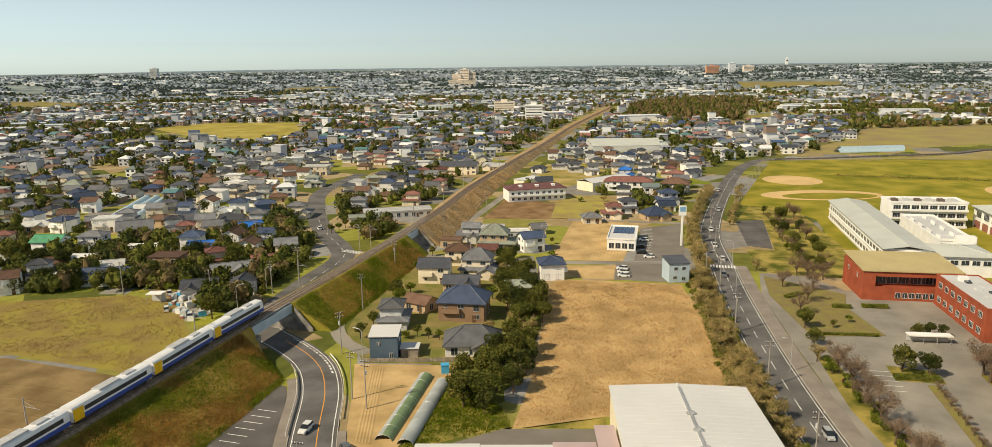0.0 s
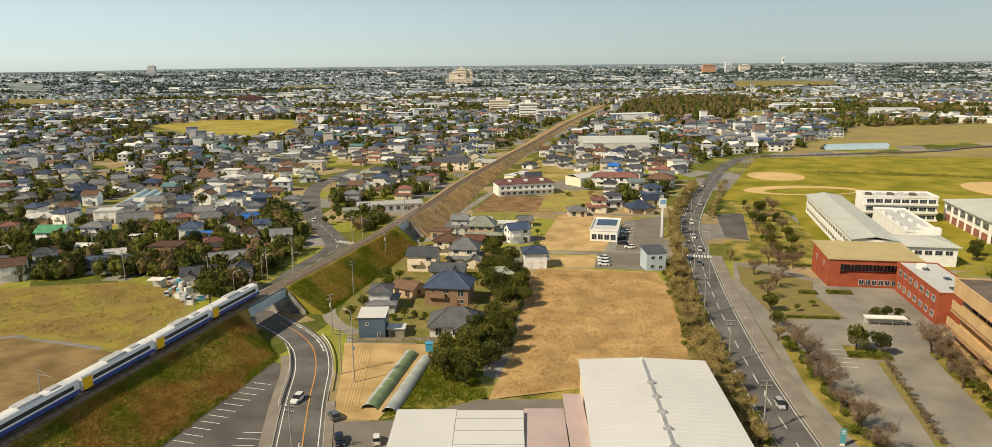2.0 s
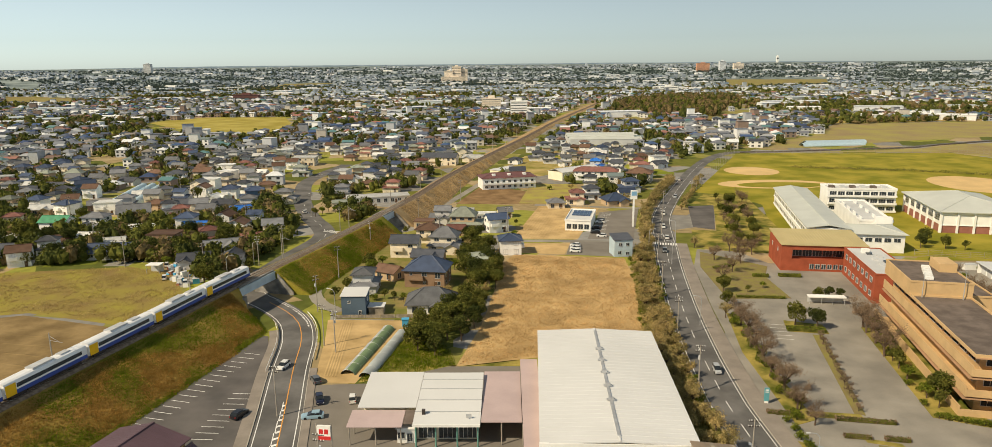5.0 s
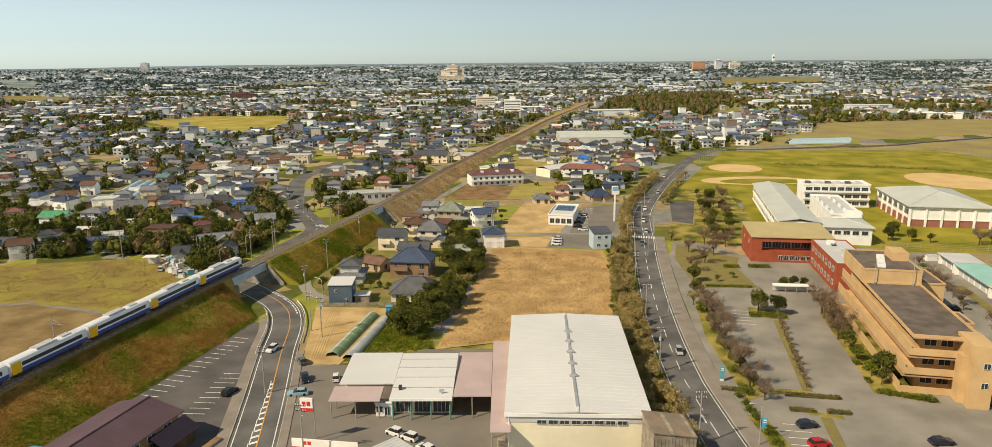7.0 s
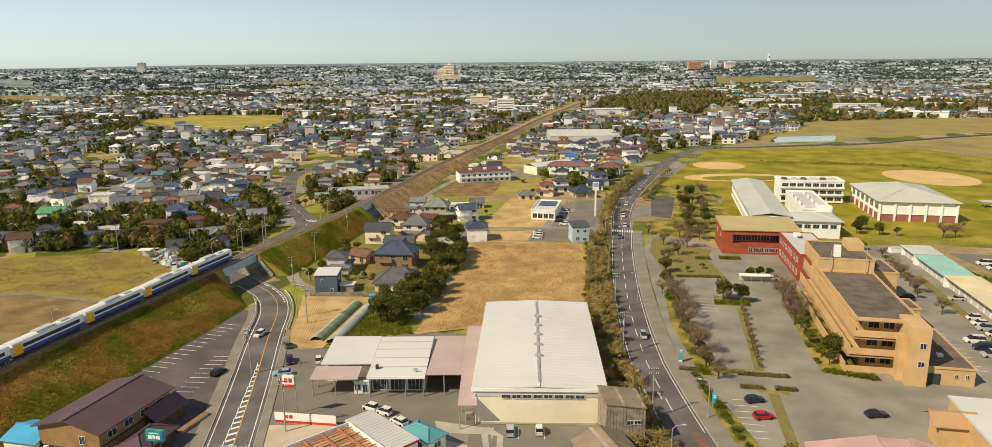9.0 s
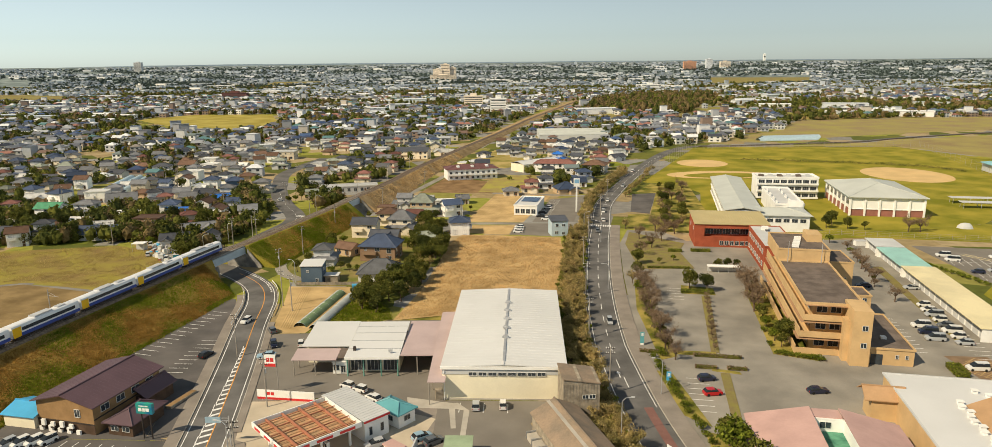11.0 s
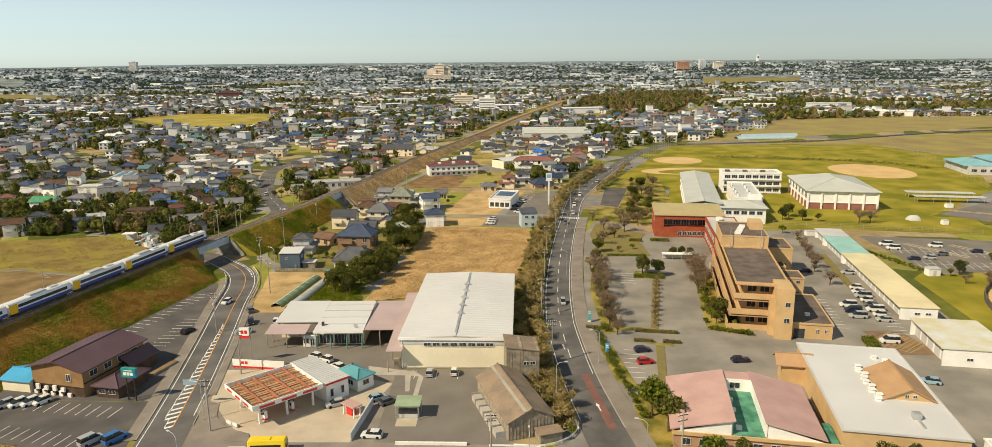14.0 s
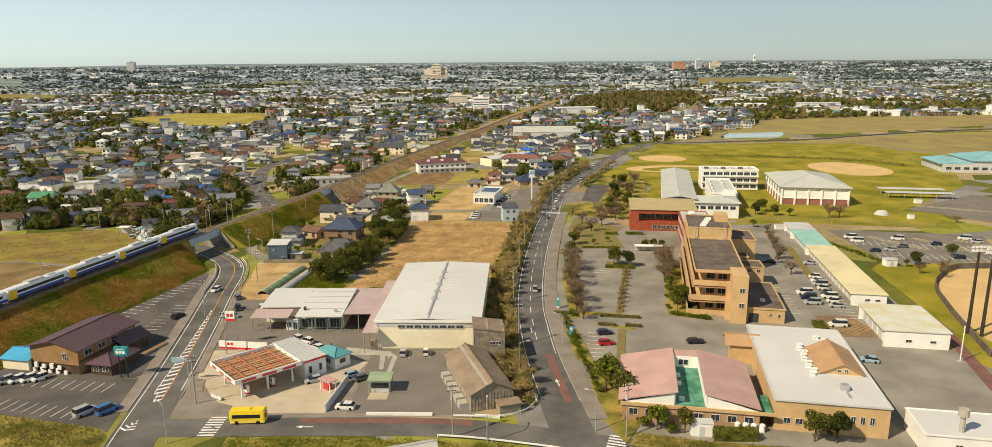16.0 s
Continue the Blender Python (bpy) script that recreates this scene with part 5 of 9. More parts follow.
bh = thing("shed", pose(-112.9, 159.3, 0, 0, 0, -12), "shed with bright sky-blue sheet roof", "shed")
part("wall", boxes((-3.6, 3.6, -3.6, 3.6, 0, 2.6)), CREAM, bh)
bm = bmesh.new()
gable(bm, 7.2, 7.2, 2.7, 1.1, 0.5, 0.12)
part("roof", bm, BLUEROOF, bh)
sg = thing("restaurant_sign", pose(-85.6, 151.0, 0, 0, 0, -10), "blue-green illuminated sign box on two dark posts", "sign")
posts(sg, ((-0.9, 0), (0.9, 0)), 5.4, 0.14, DARKSTEEL)
part("panel", boxes((-1.7, 1.7, -0.35, 0.35, 5.4, 7.5)), mat("sign_blue", (0.01, 0.16, 0.34), 0.4, vary=0.15, scale=1.2, second=(0.02, 0.30, 0.2)), sg)
part("lettering", boxes((-1.2, -0.5, -0.38, -0.35, 5.9, 6.6), (-0.35, 0.2, -0.38, -0.35, 5.9, 6.6), (0.35, 1.1, -0.38, -0.35, 5.9, 6.6), (-1.0, 0.9, -0.38, -0.35, 6.9, 7.1)), PAINT, sg, "white lettering as plain bars")
pl = thing("planter", pose(-86.2, 166.8, 0, 0, 0, -17), "long rusty-brown planter box", "planter")
part("box", boxes((-0.7, 0.7, -4, 4, 0, 0.6)), WOOD, pl)
part("soil", boxes((-0.6, 0.6, -3.9, 3.9, 0.6, 0.63)), SOIL, pl)

# ---------------------------------------------------------------- three-storey office
of = thing("office_building", pose(68.2, 217.4, 0, 0, 0, -12), "three-storey tan office building with balconies and flat grey roof", "office building")
part("wall", boxes((-4.6, 6.8, -27, 28, 0, 12.7)), TAN, of)
slab_roof(of, -6.8, 6.8, -30, 8, 12.7, GREYROOF, TAN, 0.5)
for k in range(3):
    z = 4.3 * k
    e = -7 - (2 - k) * 0.7
    part("balcony", boxes((e, e + 0.25, -30.3, 28, z + 0.1, z + 2.3), (e + 0.25, 2.8, -30.3, -30.05, z + 0.1, z + 1.6), (e + 0.25, -4.6, -30.05, 28, z - 0.1 if k else 0, z + 0.12), (-4.6, 2.8, -30.05, -27, z - 0.1 if k else 0, z + 0.12)), TAN, of, "tan balcony parapet")
    part("soffit", boxes((e + 0.4, -4.6, -30.2, 28, z + 3.75, z + 4.0), (-4.6, 2.8, -30.2, -27, z + 3.75, z + 4.0)), TANDARK, of)
    row_windows(of, 12, -26, 27, -4.66, z + 2.3, 3.4, 1.9, -90, 2)
    row_windows(of, 2, -3.8, 2.6, -27.06, z + 2.2, 2.4, 2.0, 0, 1)
part("stair_tower", boxes((2.8, 6.9, -35.6, -27, 0, 13.5)), TAN, of, "tan stair tower")
for z in (5.2, 9.4):
    glazed(of, 1.3, 1.3, 5.4, -35.65, z, 0, 1)
part("buttress", boxes((1.7, 2.9, -33, -30.3, 0, 10.2)), TAN, of)
part("penthouse", boxes((-7, 6.9, 8, 28, 12.7, 16.3)), TAN, of, "tan set-up upper storey")
slab_roof(of, -7.1, 7.0, 7.9, 28.1, 16.3, GREYROOF, TAN, 0.35, "penthouse_roof")
for i in range(6):
    part("rooftop_unit", boxes((-0.9, 0.9, -0.5, 0.5, 0, 0.75)), WHITE, of).matrix_basis = pose(-2 + i * 0.5, 11 + i * 2.1, 16.3)
part("lift_room", boxes((2.5, 6.6, 18, 25, 16.3, 18.6)), TAN, of)
bm = bmesh.new()
tube(bm, (4.5, 7, 12.7), (4.5, 7, 20), 0.12, 0.06, 6)
part("mast", bm, STEEL, of)
bm = bmesh.new()
tube(bm, (-4.5, 7, 12.7), (-4.5, 7, 19), 0.12, 0.06, 6)
part("mast", bm, STEEL, of)
ow = thing("office_wing", pose(75.6, 193.9, 0, 0, 0, -12), "single-storey tan wing with flat dark roof", "office wing")
part("wall", boxes((-4.9, 4.9, -12.2, 12.2, 0, 3.9)), TAN, ow)
slab_roof(ow, -5.1, 5.1, -12.4, 12.4, 3.9, GREYROOF, TAN, 0.35)
part("doorway", boxes((-4.4, -1.8, -12.26, -12.15, 0.05, 2.6)), GLASS, ow)
row_windows(ow, 2, 0.2, 4.4, -12.26, 2.2, 0.7, 1.0)
part("roof_vent", boxes((-0.6, 0.6, -6, -4.8, 4.0, 4.6)), WHITE, ow)
for x, y, w, d, h in ((81.4, 217, 6, 8, 6.4), (84.6, 239, 8.5, 14, 10.4), (81.6, 229.5, 5, 6, 6.0)):
    ew = thing("office_wing", pose(x, y, 0, 0, 0, -9.7), "stepped tan rear wing with flat dark roof", "office wing")
    part("wall", boxes((-w / 2, w / 2, -d / 2, d / 2, 0, h)), TAN, ew)
    slab_roof(ew, -w / 2 - 0.15, w / 2 + 0.15, -d / 2 - 0.15, d / 2 + 0.15, h, GREYROOF, TAN, 0.35)
    for z in ((1.8, 5.4) if h > 5 else (1.8,)):
        row_windows(ew, 2, -w / 2 + 0.4, w / 2 - 0.4, -d / 2 - 0.05, z, 1.2, 1.1)

# ---------------------------------------------------------------- brick library and its wing
br = thing("brick_hall", pose(72, 299, 0, 0, 0, -8.5), "red brick hall with an olive metal roof", "building")
part("wall", boxes((-14, 13, -7, 9.5, 0, 8.9)), BRICK, br)
part("wall", boxes((-14, -10.5, -9.5, -7, 0, 8.9), (-10.5, 13, -9.5, -7, 0, 3.2), (-10.5, 13, -9.5, -9.2, 3.2, 4.2)), BRICK, br)
part("overhang", boxes((-10.5, 13, -9.4, -7, 7.3, 8.9)), BRICK, br)
part("roof", lean(-14.4, 13.4, -9.9, 9.9, 8.9, 10.0, 0.3), OLIVEROOF, br, "olive standing-seam roof")
bm = bmesh.new()
for i in range(28):
    tube(bm, (-14 + i, -9.9, 9.24), (-14 + i, 9.9, 10.34), 0.05, 0.05, 3)
part("roof_seams", bm, OLIVEROOF, br)
row_windows(br, 7, -10, 12.6, -7.06, 5.7, 3.0, 2.2, 0, 2)
row_windows(br, 9, -5, 12, -9.56, 1.7, 1.5, 1.7, 0, 1)
row_windows(br, 2, -8.5, 8.5, -14.06, 6.3, 0.8, 1.4, -90, 0)
part("entrance_roof", boxes((7, 15, -13, -9.5, 2.8, 3.3)), BRICK, br)
bw = thing("brick_wing", pose(78.6, 271.5, 0, 0, 0, -9.7), "two-storey red brick wing with pale flat roof", "building")
part("wall", boxes((-5.5, 5.5, -15.5, 15.5, 0, 8.8)), BRICK, bw)
slab_roof(bw, -5.6, 5.6, -15.6, 15.6, 8.8, PALEROOF, BRICK, 0.35)
for z in (2.4, 6.6):
    row_windows(bw, 7, -14.5, 14, -5.56, z, 2.2, 1.7, -90, 2)
for i in range(7):
    part("skylight", boxes((-1 + (i % 2) * 2.2, 0.4 + (i % 2) * 2.2, -12 + i * 3.2, -10 + i * 3.2, 8.8, 9.3)), PALEROOF if i % 3 else GLASS, bw)
part("roof_box", boxes((-2, 0.2, 9, 10.6, 8.8, 10.2)), WHITE, bw)
cs = thing("cycle_shelter", pose(57.2, 257.3, 0, 0, 0, -6), "low white bicycle shelter with flat roof", "shelter")
part("roof", boxes((-5.2, 5.2, -1.2, 1.2, 2.1, 2.4)), WHITE, cs)
part("back_panel", boxes((-5, 5, 0.9, 1.0, 0.2, 2.1)), PALEROOF, cs)
posts(cs, ((-4.8, -0.9), (-1.6, -0.9), (1.6, -0.9), (4.8, -0.9)), 2.1, 0.07)

# ---------------------------------------------------------------- school and gymnasium
sc = thing("school_building", pose(93.5, 361, 0, 0, 0, -12.5), "long white school block with pale low-pitched roof", "school")
part("wall", boxes((-7, 7, -44, 44, 0, 8.4)), WHITE, sc)
bm = bmesh.new()
gable(bm, 14, 88, 8.4, 1.1, 0.9, 0.2, "y")
part("roof", bm, SCHOOLROOF, sc)
for z in (2.2, 5.8):
    row_windows(sc, 20, -42, 42, -7.06, z, 3.2, 1.7, -90, 2)
    part("ledge", boxes((-7.5, -7, -44, 44, z - 1.25, z - 1.05)), WHITE, sc)
sf = thing("school_building", pose(97, 322.5, 0, 0, 0, -9.7), "low white school hall with pale hipped roof", "school")
part("wall", boxes((-14, 14, -8, 8, 0, 7)), WHITE, sf)
bm = bmesh.new()
hip(bm, 28, 16, 7.1, 1.6, 0.9)
part("roof", bm, SCHOOLROOF, sf)
row_windows(sf, 8, -13, 13, -8.06, 4.8, 2.4, 1.6, 0, 1)
sn = thing("school_building", pose(129.5, 391, 0, 0, 0, -8), "three-storey white classroom block with flat roof", "school")
part("wall", boxes((-15, 15, -6, 6, 0, 10.6)), WHITE, sn)
slab_roof(sn, -15.2, 15.2, -6.2, 6.2, 10.6, PALEROOF, WHITE, 0.9)
for z in (2, 5.5, 9):
    row_windows(sn, 8, -14.4, 14.4, -6.06, z, 3.0, 1.8, 0, 2)
    part("balcony", boxes((-15, 15, -7.2, -6, z - 1.6, z - 1.4), (-15, 15, -7.3, -7.15, z - 1.6, z - 0.7)), WHITE, sn)
for i in range(6):
    part("roof_unit", boxes((-13 + i * 4.6, -10.8 + i * 4.6, -2, 1, 10.6, 11.8)), PALEROOF if i % 2 else GREYROOF, sn)
sm = thing("school_building", pose(113.5, 347, 0, 0, 0, -12.5), "two-storey white link block with terraces", "school")
part("wall", boxes((-7, 5, -14, 30, 0, 7.2)), WHITE, sm)
slab_roof(sm, -7.2, 5.2, -14.2, 30.2, 7.2, PALEROOF, WHITE, 0.8)
for i in range(8):
    part("roof_rail", boxes((-6 + (i % 2) * 6, -5.6 + (i % 2) * 6, -12 + i * 5, -8 + i * 5, 7.2, 8.4)), WHITE, sm)
for z in (2, 5.4):
    row_windows(sm, 4, -6.6, 4.6, -14.06, z, 2.2, 1.6, 0, 1)
part("stair_tower", boxes((-2, 4, -17, -14, 0, 9.5)), WHITE, sm)
gy = thing("gymnasium", pose(160.7, 362.8, 0, 0, 0, -11.3), "large white gymnasium with pale hipped metal roof", "gymnasium")
part("wall", boxes((-15.4, 15.4, -22, 22, 3.2, 8.7)), WHITE, gy)
part("base_wall", boxes((-15.3, 15.3, -21.9, 21.9, 0, 3.2)), mat("dull_red_tile", (0.30, 0.13, 0.10), 0.8, vary=0.1, scale=3), gy, "dull red tiled base")
bm = bmesh.new()
hip(bm, 30.8, 44, 8.9, 4.0, 1.3, 0.3)
part("roof", bm, SCHOOLROOF, gy)
for i in range(6):
    x = -15.4 + i * 6.16
    part("pilaster", boxes((x - 0.4, x + 0.4, -22.5, -22, 0, 8.4)), WHITE, gy)
for i in range(7):
    y = -22 + i * 7.33
    part("pilaster", boxes((-15.9, -15.4, y - 0.4, y + 0.4, 0, 8.4)), WHITE, gy)
part("sill_band", boxes((-15.45, 15.45, -22.2, -22, 3.1, 3.4)), WHITE, gy)
row_windows(gy, 6, -21.5, 21.5, -15.46, 6.0, 5.4, 2.6, -90, 4)

# ---------------------------------------------------------------- health centre: white roof and pink roofs
wr = thing("health_centre", pose(67.5, 142.5, 0, 0, 0, -11.7), "low tan building with a broad white flat roof", "building")
part("wall", boxes((-10.2, 10.2, -20, 20, 0, 6.3)), TAN, wr)
slab_roof(wr, -10.5, 10.5, -20.3, 20.3, 6.3, WHITEROOF, PALEROOF, 0.2, label="white sheet roof membrane")
bm = bmesh.new()
gable(bm, 8.4, 13, 6.6, 2.1, 0.5, 0.2, "y")
bmesh.ops.translate(bm, verts=bm.verts, vec=(5, 0.5, 0))
part("lantern_roof", bm, ORANGETILE, wr, "apricot ribbed gable roof")
bm = boxes((0.8, 9.2, -6, 7, 6.35, 6.6))
for s in (-6, 7):
    bm.faces.new([bm.verts.new(p) for p in ((0.8, s, 6.6), (9.2, s, 6.6), (5, s, 8.7))])
part("lantern_wall", bm, TAN, wr)
for x in (4.4, 5.8):
    glazed(wr, 0.8, 0.7, x, -6.06, 7.2, 0, 1)
vents = random.Random(8)
for i in range(13):
    x, y = (-0.6 + vents.uniform(-0.5, 0.5), -7 + i * 1.9) if i < 9 else (vents.uniform(3, 9), 9 + (i - 9) * 1.6)
    part("roof_vent", boxes((x - 0.45, x + 0.45, y - 0.4, y + 0.4, 6.35, 6.9), (x - 0.6, x + 0.6, y - 0.55, y + 0.55, 6.9, 7.0)), WHITE, wr)
part("rooftop_unit", boxes((3, 4.4, -14, -12.6, 6.4, 7.5), (3.6, 4, -17, -14, 6.4, 6.7)), STEEL, wr)
row_windows(wr, 3, 3, 8, -20.06, 3.4, 0.9, 1.6, 0, 1)
row_windows(wr, 5, -9, 2, -20.06, 2.2, 1.4, 1.2, 0, 1)
wp = thing("porch", pose(58.2, 158, 0, 0, 0, -11.7), "gabled porch with apricot tile roof", "porch")
part("wall", boxes((-2.6, 3.4, -2.4, 2.4, 0, 4.8)), TAN, wp)
bm = bmesh.new()
gable(bm, 7.0, 5.0, 4.8, 1.5, 0.5, 0.2)
part("roof", bm, ORANGETILE, wp)
pk = thing("community_centre", pose(39.2, 137.2, 0, 0, 0, -11), "tan building with pink sloping roofs round a green terrace", "building")
part("wall", boxes((-12.6, 13.4, -10.6, 10.6, 0, 4.0)), TANDARK, pk)
part("white_wall", boxes((-2.6, -2.3, -10, 8, 4.0, 7.0), (3.3, 3.6, -10, 8, 4.0, 7.0), (-2.3, 3.3, 7.8, 8.1, 4.0, 6.6)), WHITE, pk)


def shed_roof(x0, x1, y0, y1, z0, z1, t=0.22):
    """A single pitch that rises along x."""
    bm = bmesh.new()
    v = [bm.verts.new(p) for p in ((x0, y0, z0), (x1, y0, z1), (x1, y1, z1), (x0, y1, z0), (x0, y0, z0 + t), (x1, y0, z1 + t), (x1, y1, z1 + t), (x0, y1, z0 + t))]
    for f in ((3, 2, 1, 0), (4, 5, 6, 7), (0, 1, 5, 4), (1, 2, 6, 5), (2, 3, 7, 6), (3, 0, 4, 7)):
        bm.faces.new([v[i] for i in f])
    return bm


part("roof", shed_roof(-13.4, -2.0, -11, 11.2, 4.5, 7.0), PINKROOF, pk, "pink tiled roof pitch")
part("roof", shed_roof(3.1, 13.6, -11, 11.2, 7.0, 4.6), PINKROOF, pk, "pink tiled roof pitch")
part("roof", boxes((-2.0, 3.1, 8.1, 11.2, 6.6, 6.85)), PINKROOF, pk, "pink tiled link roof")
for a, b_, c in (((-12.6, 4.0), (-2.6, 4.0), (-2.6, 6.7)), ((13.4, 4.0), (3.6, 4.0), (3.6, 6.7))):
    for s in (-10.6, 10.4):
        bm = bmesh.new()
        lo, hi = [bm.verts.new((p[0], s, p[1])) for p in (a, b_, c)], [bm.verts.new((p[0], s + 0.2, p[1])) for p in (a, b_, c)]
        bm.faces.new(lo)
        bm.faces.new(hi)
        for i in range(3):
            bm.faces.new((lo[i], lo[(i + 1) % 3], hi[(i + 1) % 3], hi[i]))
        part("gable_wall", bm, WHITE, pk)
part("terrace", boxes((-2.3, 3.3, -10.6, 7.8, 4.0, 4.12)), TERRACE, pk, "worn green roof terrace")
part("terrace", boxes((13.4, 16.0, -10.6, -2, 3.4, 3.6)), TERRACE, pk)
part("cornice", boxes((-13, 16.2, -10.95, -10.6, 3.5, 4.15)), TAN, pk)
glazed(pk, 2.0, 1.3, 0.2, 7.75, 5.4, 0, 1)
for i, (x, y) in enumerate(((-1.2, -1), (-1.0, -8), (-1.2, 3))):
    part("roof_vent", boxes((x - 0.5, x + 0.5, y - 0.5, y + 0.5, 4.1, 4.7)), WHITE, pk)
row_windows(pk, 8, -12, 13, -10.66, 2.2, 1.7, 1.4, 0, 1)

# long garages, boiler house, carport and teal hall
for cx, cy, w, d, h, rm, lab in ((123.6, 281, 9, 12, 3.6, PALEROOF, "pale"), (120.0, 262, 9, 24, 3.5, mat("aqua_sheet_roof", (0.30, 0.55, 0.5), 0.5, vary=0.1, scale=5), "aqua"), (112.8, 222, 9.5, 56, 3.6, mat("cream_sheet_roof", (0.72, 0.63, 0.38), 0.5, vary=0.1, scale=8), "cream"), (105.3, 173.5, 15, 20, 4.3, mat("yellowed_roof", (0.70, 0.64, 0.40), 0.5, vary=0.1, scale=5, second=(0.62, 0.64, 0.62)), "yellowed")):
    ga = thing("garage_block", pose(cx, cy, 0, 0, 0, -10.7), f"long white garage block with {lab} flat roof", "garage")
    part("wall", boxes((-w / 2 + 1.2, w / 2, -d / 2, d / 2, 0, h), (-w / 2, -w / 2 + 1.2, -d / 2, -d / 2 + 0.3, 0, h), (-w / 2, -w / 2 + 1.2, d / 2 - 0.3, d / 2, 0, h)), WHITE, ga)
    part("roof", boxes((-w / 2 - 0.5, w / 2 + 0.3, -d / 2 - 0.3, d / 2 + 0.3, h, h + 0.25)), rm, ga)
    n = int(d / 4)
    for i in range(n):
        part("shutter", boxes((-w / 2 + 1.12, -w / 2 + 1.2, -d / 2 + 0.6 + i * 4, -d / 2 + 3.6 + i * 4, 0.05, 2.7)), PALEROOF, ga)
    row_windows(ga, 2, -w / 2 + 3, w / 2 - 1, -d / 2 - 0.05, 1.9, 1.4, 0.7, 0, 1)
bo = thing("boiler_house", pose(88.8, 118.4, 0, 0, 0, -11), "long low white building with a stubby chimney", "building")
part("wall", boxes((-11, 22, -5, 5, 0, 4)), WHITE, bo)
slab_roof(bo, -11.2, 22.2, -5.2, 5.2, 4, WHITEROOF, WHITE, 0.2)
bm = bmesh.new()
tube(bm, (-4.5, -3, 3.5), (-4.5, -3, 8.2), 0.45, 0.45, 10)
tube(bm, (-4.5, -3, 7.2), (-4.5, -3, 8.6), 0.9, 0.9, 10)
part("chimney", bm, CONCRETE, bo)
row_windows(bo, 5, -8, 18, -5.06, 2.0, 1.2, 1.0)
cp = thing("carport", pose(218, 363, 0, 0, 0, -11), "long open carport with pale flat roof", "carport")
part("roof", boxes((-16, 16, -9, -4, 2.8, 3.0), (-16, 16, 3, 8, 2.8, 3.0)), PALEROOF, cp)
posts(cp, [(x, y) for x in (-15, -7.5, 0, 7.5, 15) for y in (-8.5, -4.5, 3.5, 7.5)], 2.8, 0.1)
th = thing("sports_hall", pose(305, 452, 0, 0, 0, -11), "sports hall with stepped blue-green metal roofs", "sports hall")
part("wall", boxes((-22, 26, -16, 18, 0, 5.5)), PALEROOF, th)
TEAL2 = mat("blue_green_roof", (0.22, 0.45, 0.5), 0.5, vary=0.08, scale=8)
bm = bmesh.new()
hip(bm, 30, 34, 7.5, 4, 1, 0.3)
bmesh.ops.translate(bm, verts=bm.verts, vec=(10, 1, 0))
part("roof", bm, TEAL2, th)
part("upper_wall", boxes((-5, 25, -16, 18, 5.5, 7.5)), PALEROOF, th)
bm = bmesh.new()
hip(bm, 18, 30, 5.5, 2.5, 1, 0.3)
bmesh.ops.translate(bm, verts=bm.verts, vec=(-14, 0, 0))
part("roof", bm, TEAL2, th)
row_windows(th, 9, -21, 25, -16.06, 2.6, 3.2, 1.8, 0, 2)

# ---------------------------------------------------------------- buildings by the tilled field
bx = thing("house", pose(-79.2, 250.8, 0, 0, 0, 1), "blue-grey box-shaped house with a white flat roof", "house")
part("wall", boxes((-3.4, 3.4, -3.1, 3.1, 0, 6.1)), mat("slate_blue_cladding", (0.085, 0.125, 0.17), 0.7, vary=0.08, scale=3), bx)
part("roof", lean(-3.7, 3.7, -3.4, 3.4, 6.1, 6.7, 0.15), WHITEROOF, bx)
glazed(bx, 0.8, 0.8, -1.2, -3.15, 4.4)
glazed(bx, 0.9, 1.9, 1.8, -3.15, 1.0)
glazed(bx, 1.2, 1.0, 3.45, 0, 4.4, 90)
s2 = thing("shed", pose(-73.2, 251, 0, 0, 0, 1), "brown wooden shed with pale sheet roof", "shed")
part("wall", boxes((-2.1, 2.1, -1.8, 1.8, 0, 2.4)), WOOD, s2)
part("roof", boxes((-2.4, 2.4, -2.1, 2.1, 2.4, 2.52)), WHITEROOF, s2)
fn = thing("garden_fence", pose(-72.5, 246.6, 0, 0, 0, 1), "low brown board fence behind the plot", "fence")
for i in range(11):
    part("panel", boxes((-11.5 + i * 2.1, -9.5 + i * 2.1, -0.04, 0.04, 0.1, 1.1)), WOOD, fn)
ct = thing("field_toilet", pose(-63.6, 240.6, 0, 0, 0, 8), "bright blue portable field hut", "hut")
part("body", boxes((-0.9, 0.9, -0.8, 0.8, 0, 2.0)), BLUEROOF, ct)
part("roof", boxes((-1, 1, -0.9, 0.9, 2.0, 2.12)), BLUEROOF, ct)
lb = thing("house", pose(6.1, 313.4, 0, 0, 0, 8), "pale blue two-storey house with dark lean roof", "house")
part("wall", boxes((-3.4, 3.4, -3.4, 3.4, 0, 6.4)), mat("pale_blue_wall", (0.42, 0.52, 0.58), 0.7, vary=0.06, scale=3), lb)
part("roof", lean(-3.7, 3.7, -3.7, 3.7, 6.2, 7.2, 0.18), ROOFS[0], lb)
for x, z in ((-1.4, 1.6), (1.5, 1.2), (-1.2, 4.6), (1.5, 4.6)):
    glazed(lb, 1.3, 1.2, x, -3.45, z)
sp = thing("shop", pose(-4.2, 360, 0, 0, 0, -12), "white shop with solar panels on a flat roof", "shop")
part("wall", boxes((-5.4, 5.4, -9, 14, 0, 4.4)), WHITE, sp)
slab_roof(sp, -5.6, 5.6, -9.2, 14.2, 4.4, WHITEROOF, WHITE, 0.5)
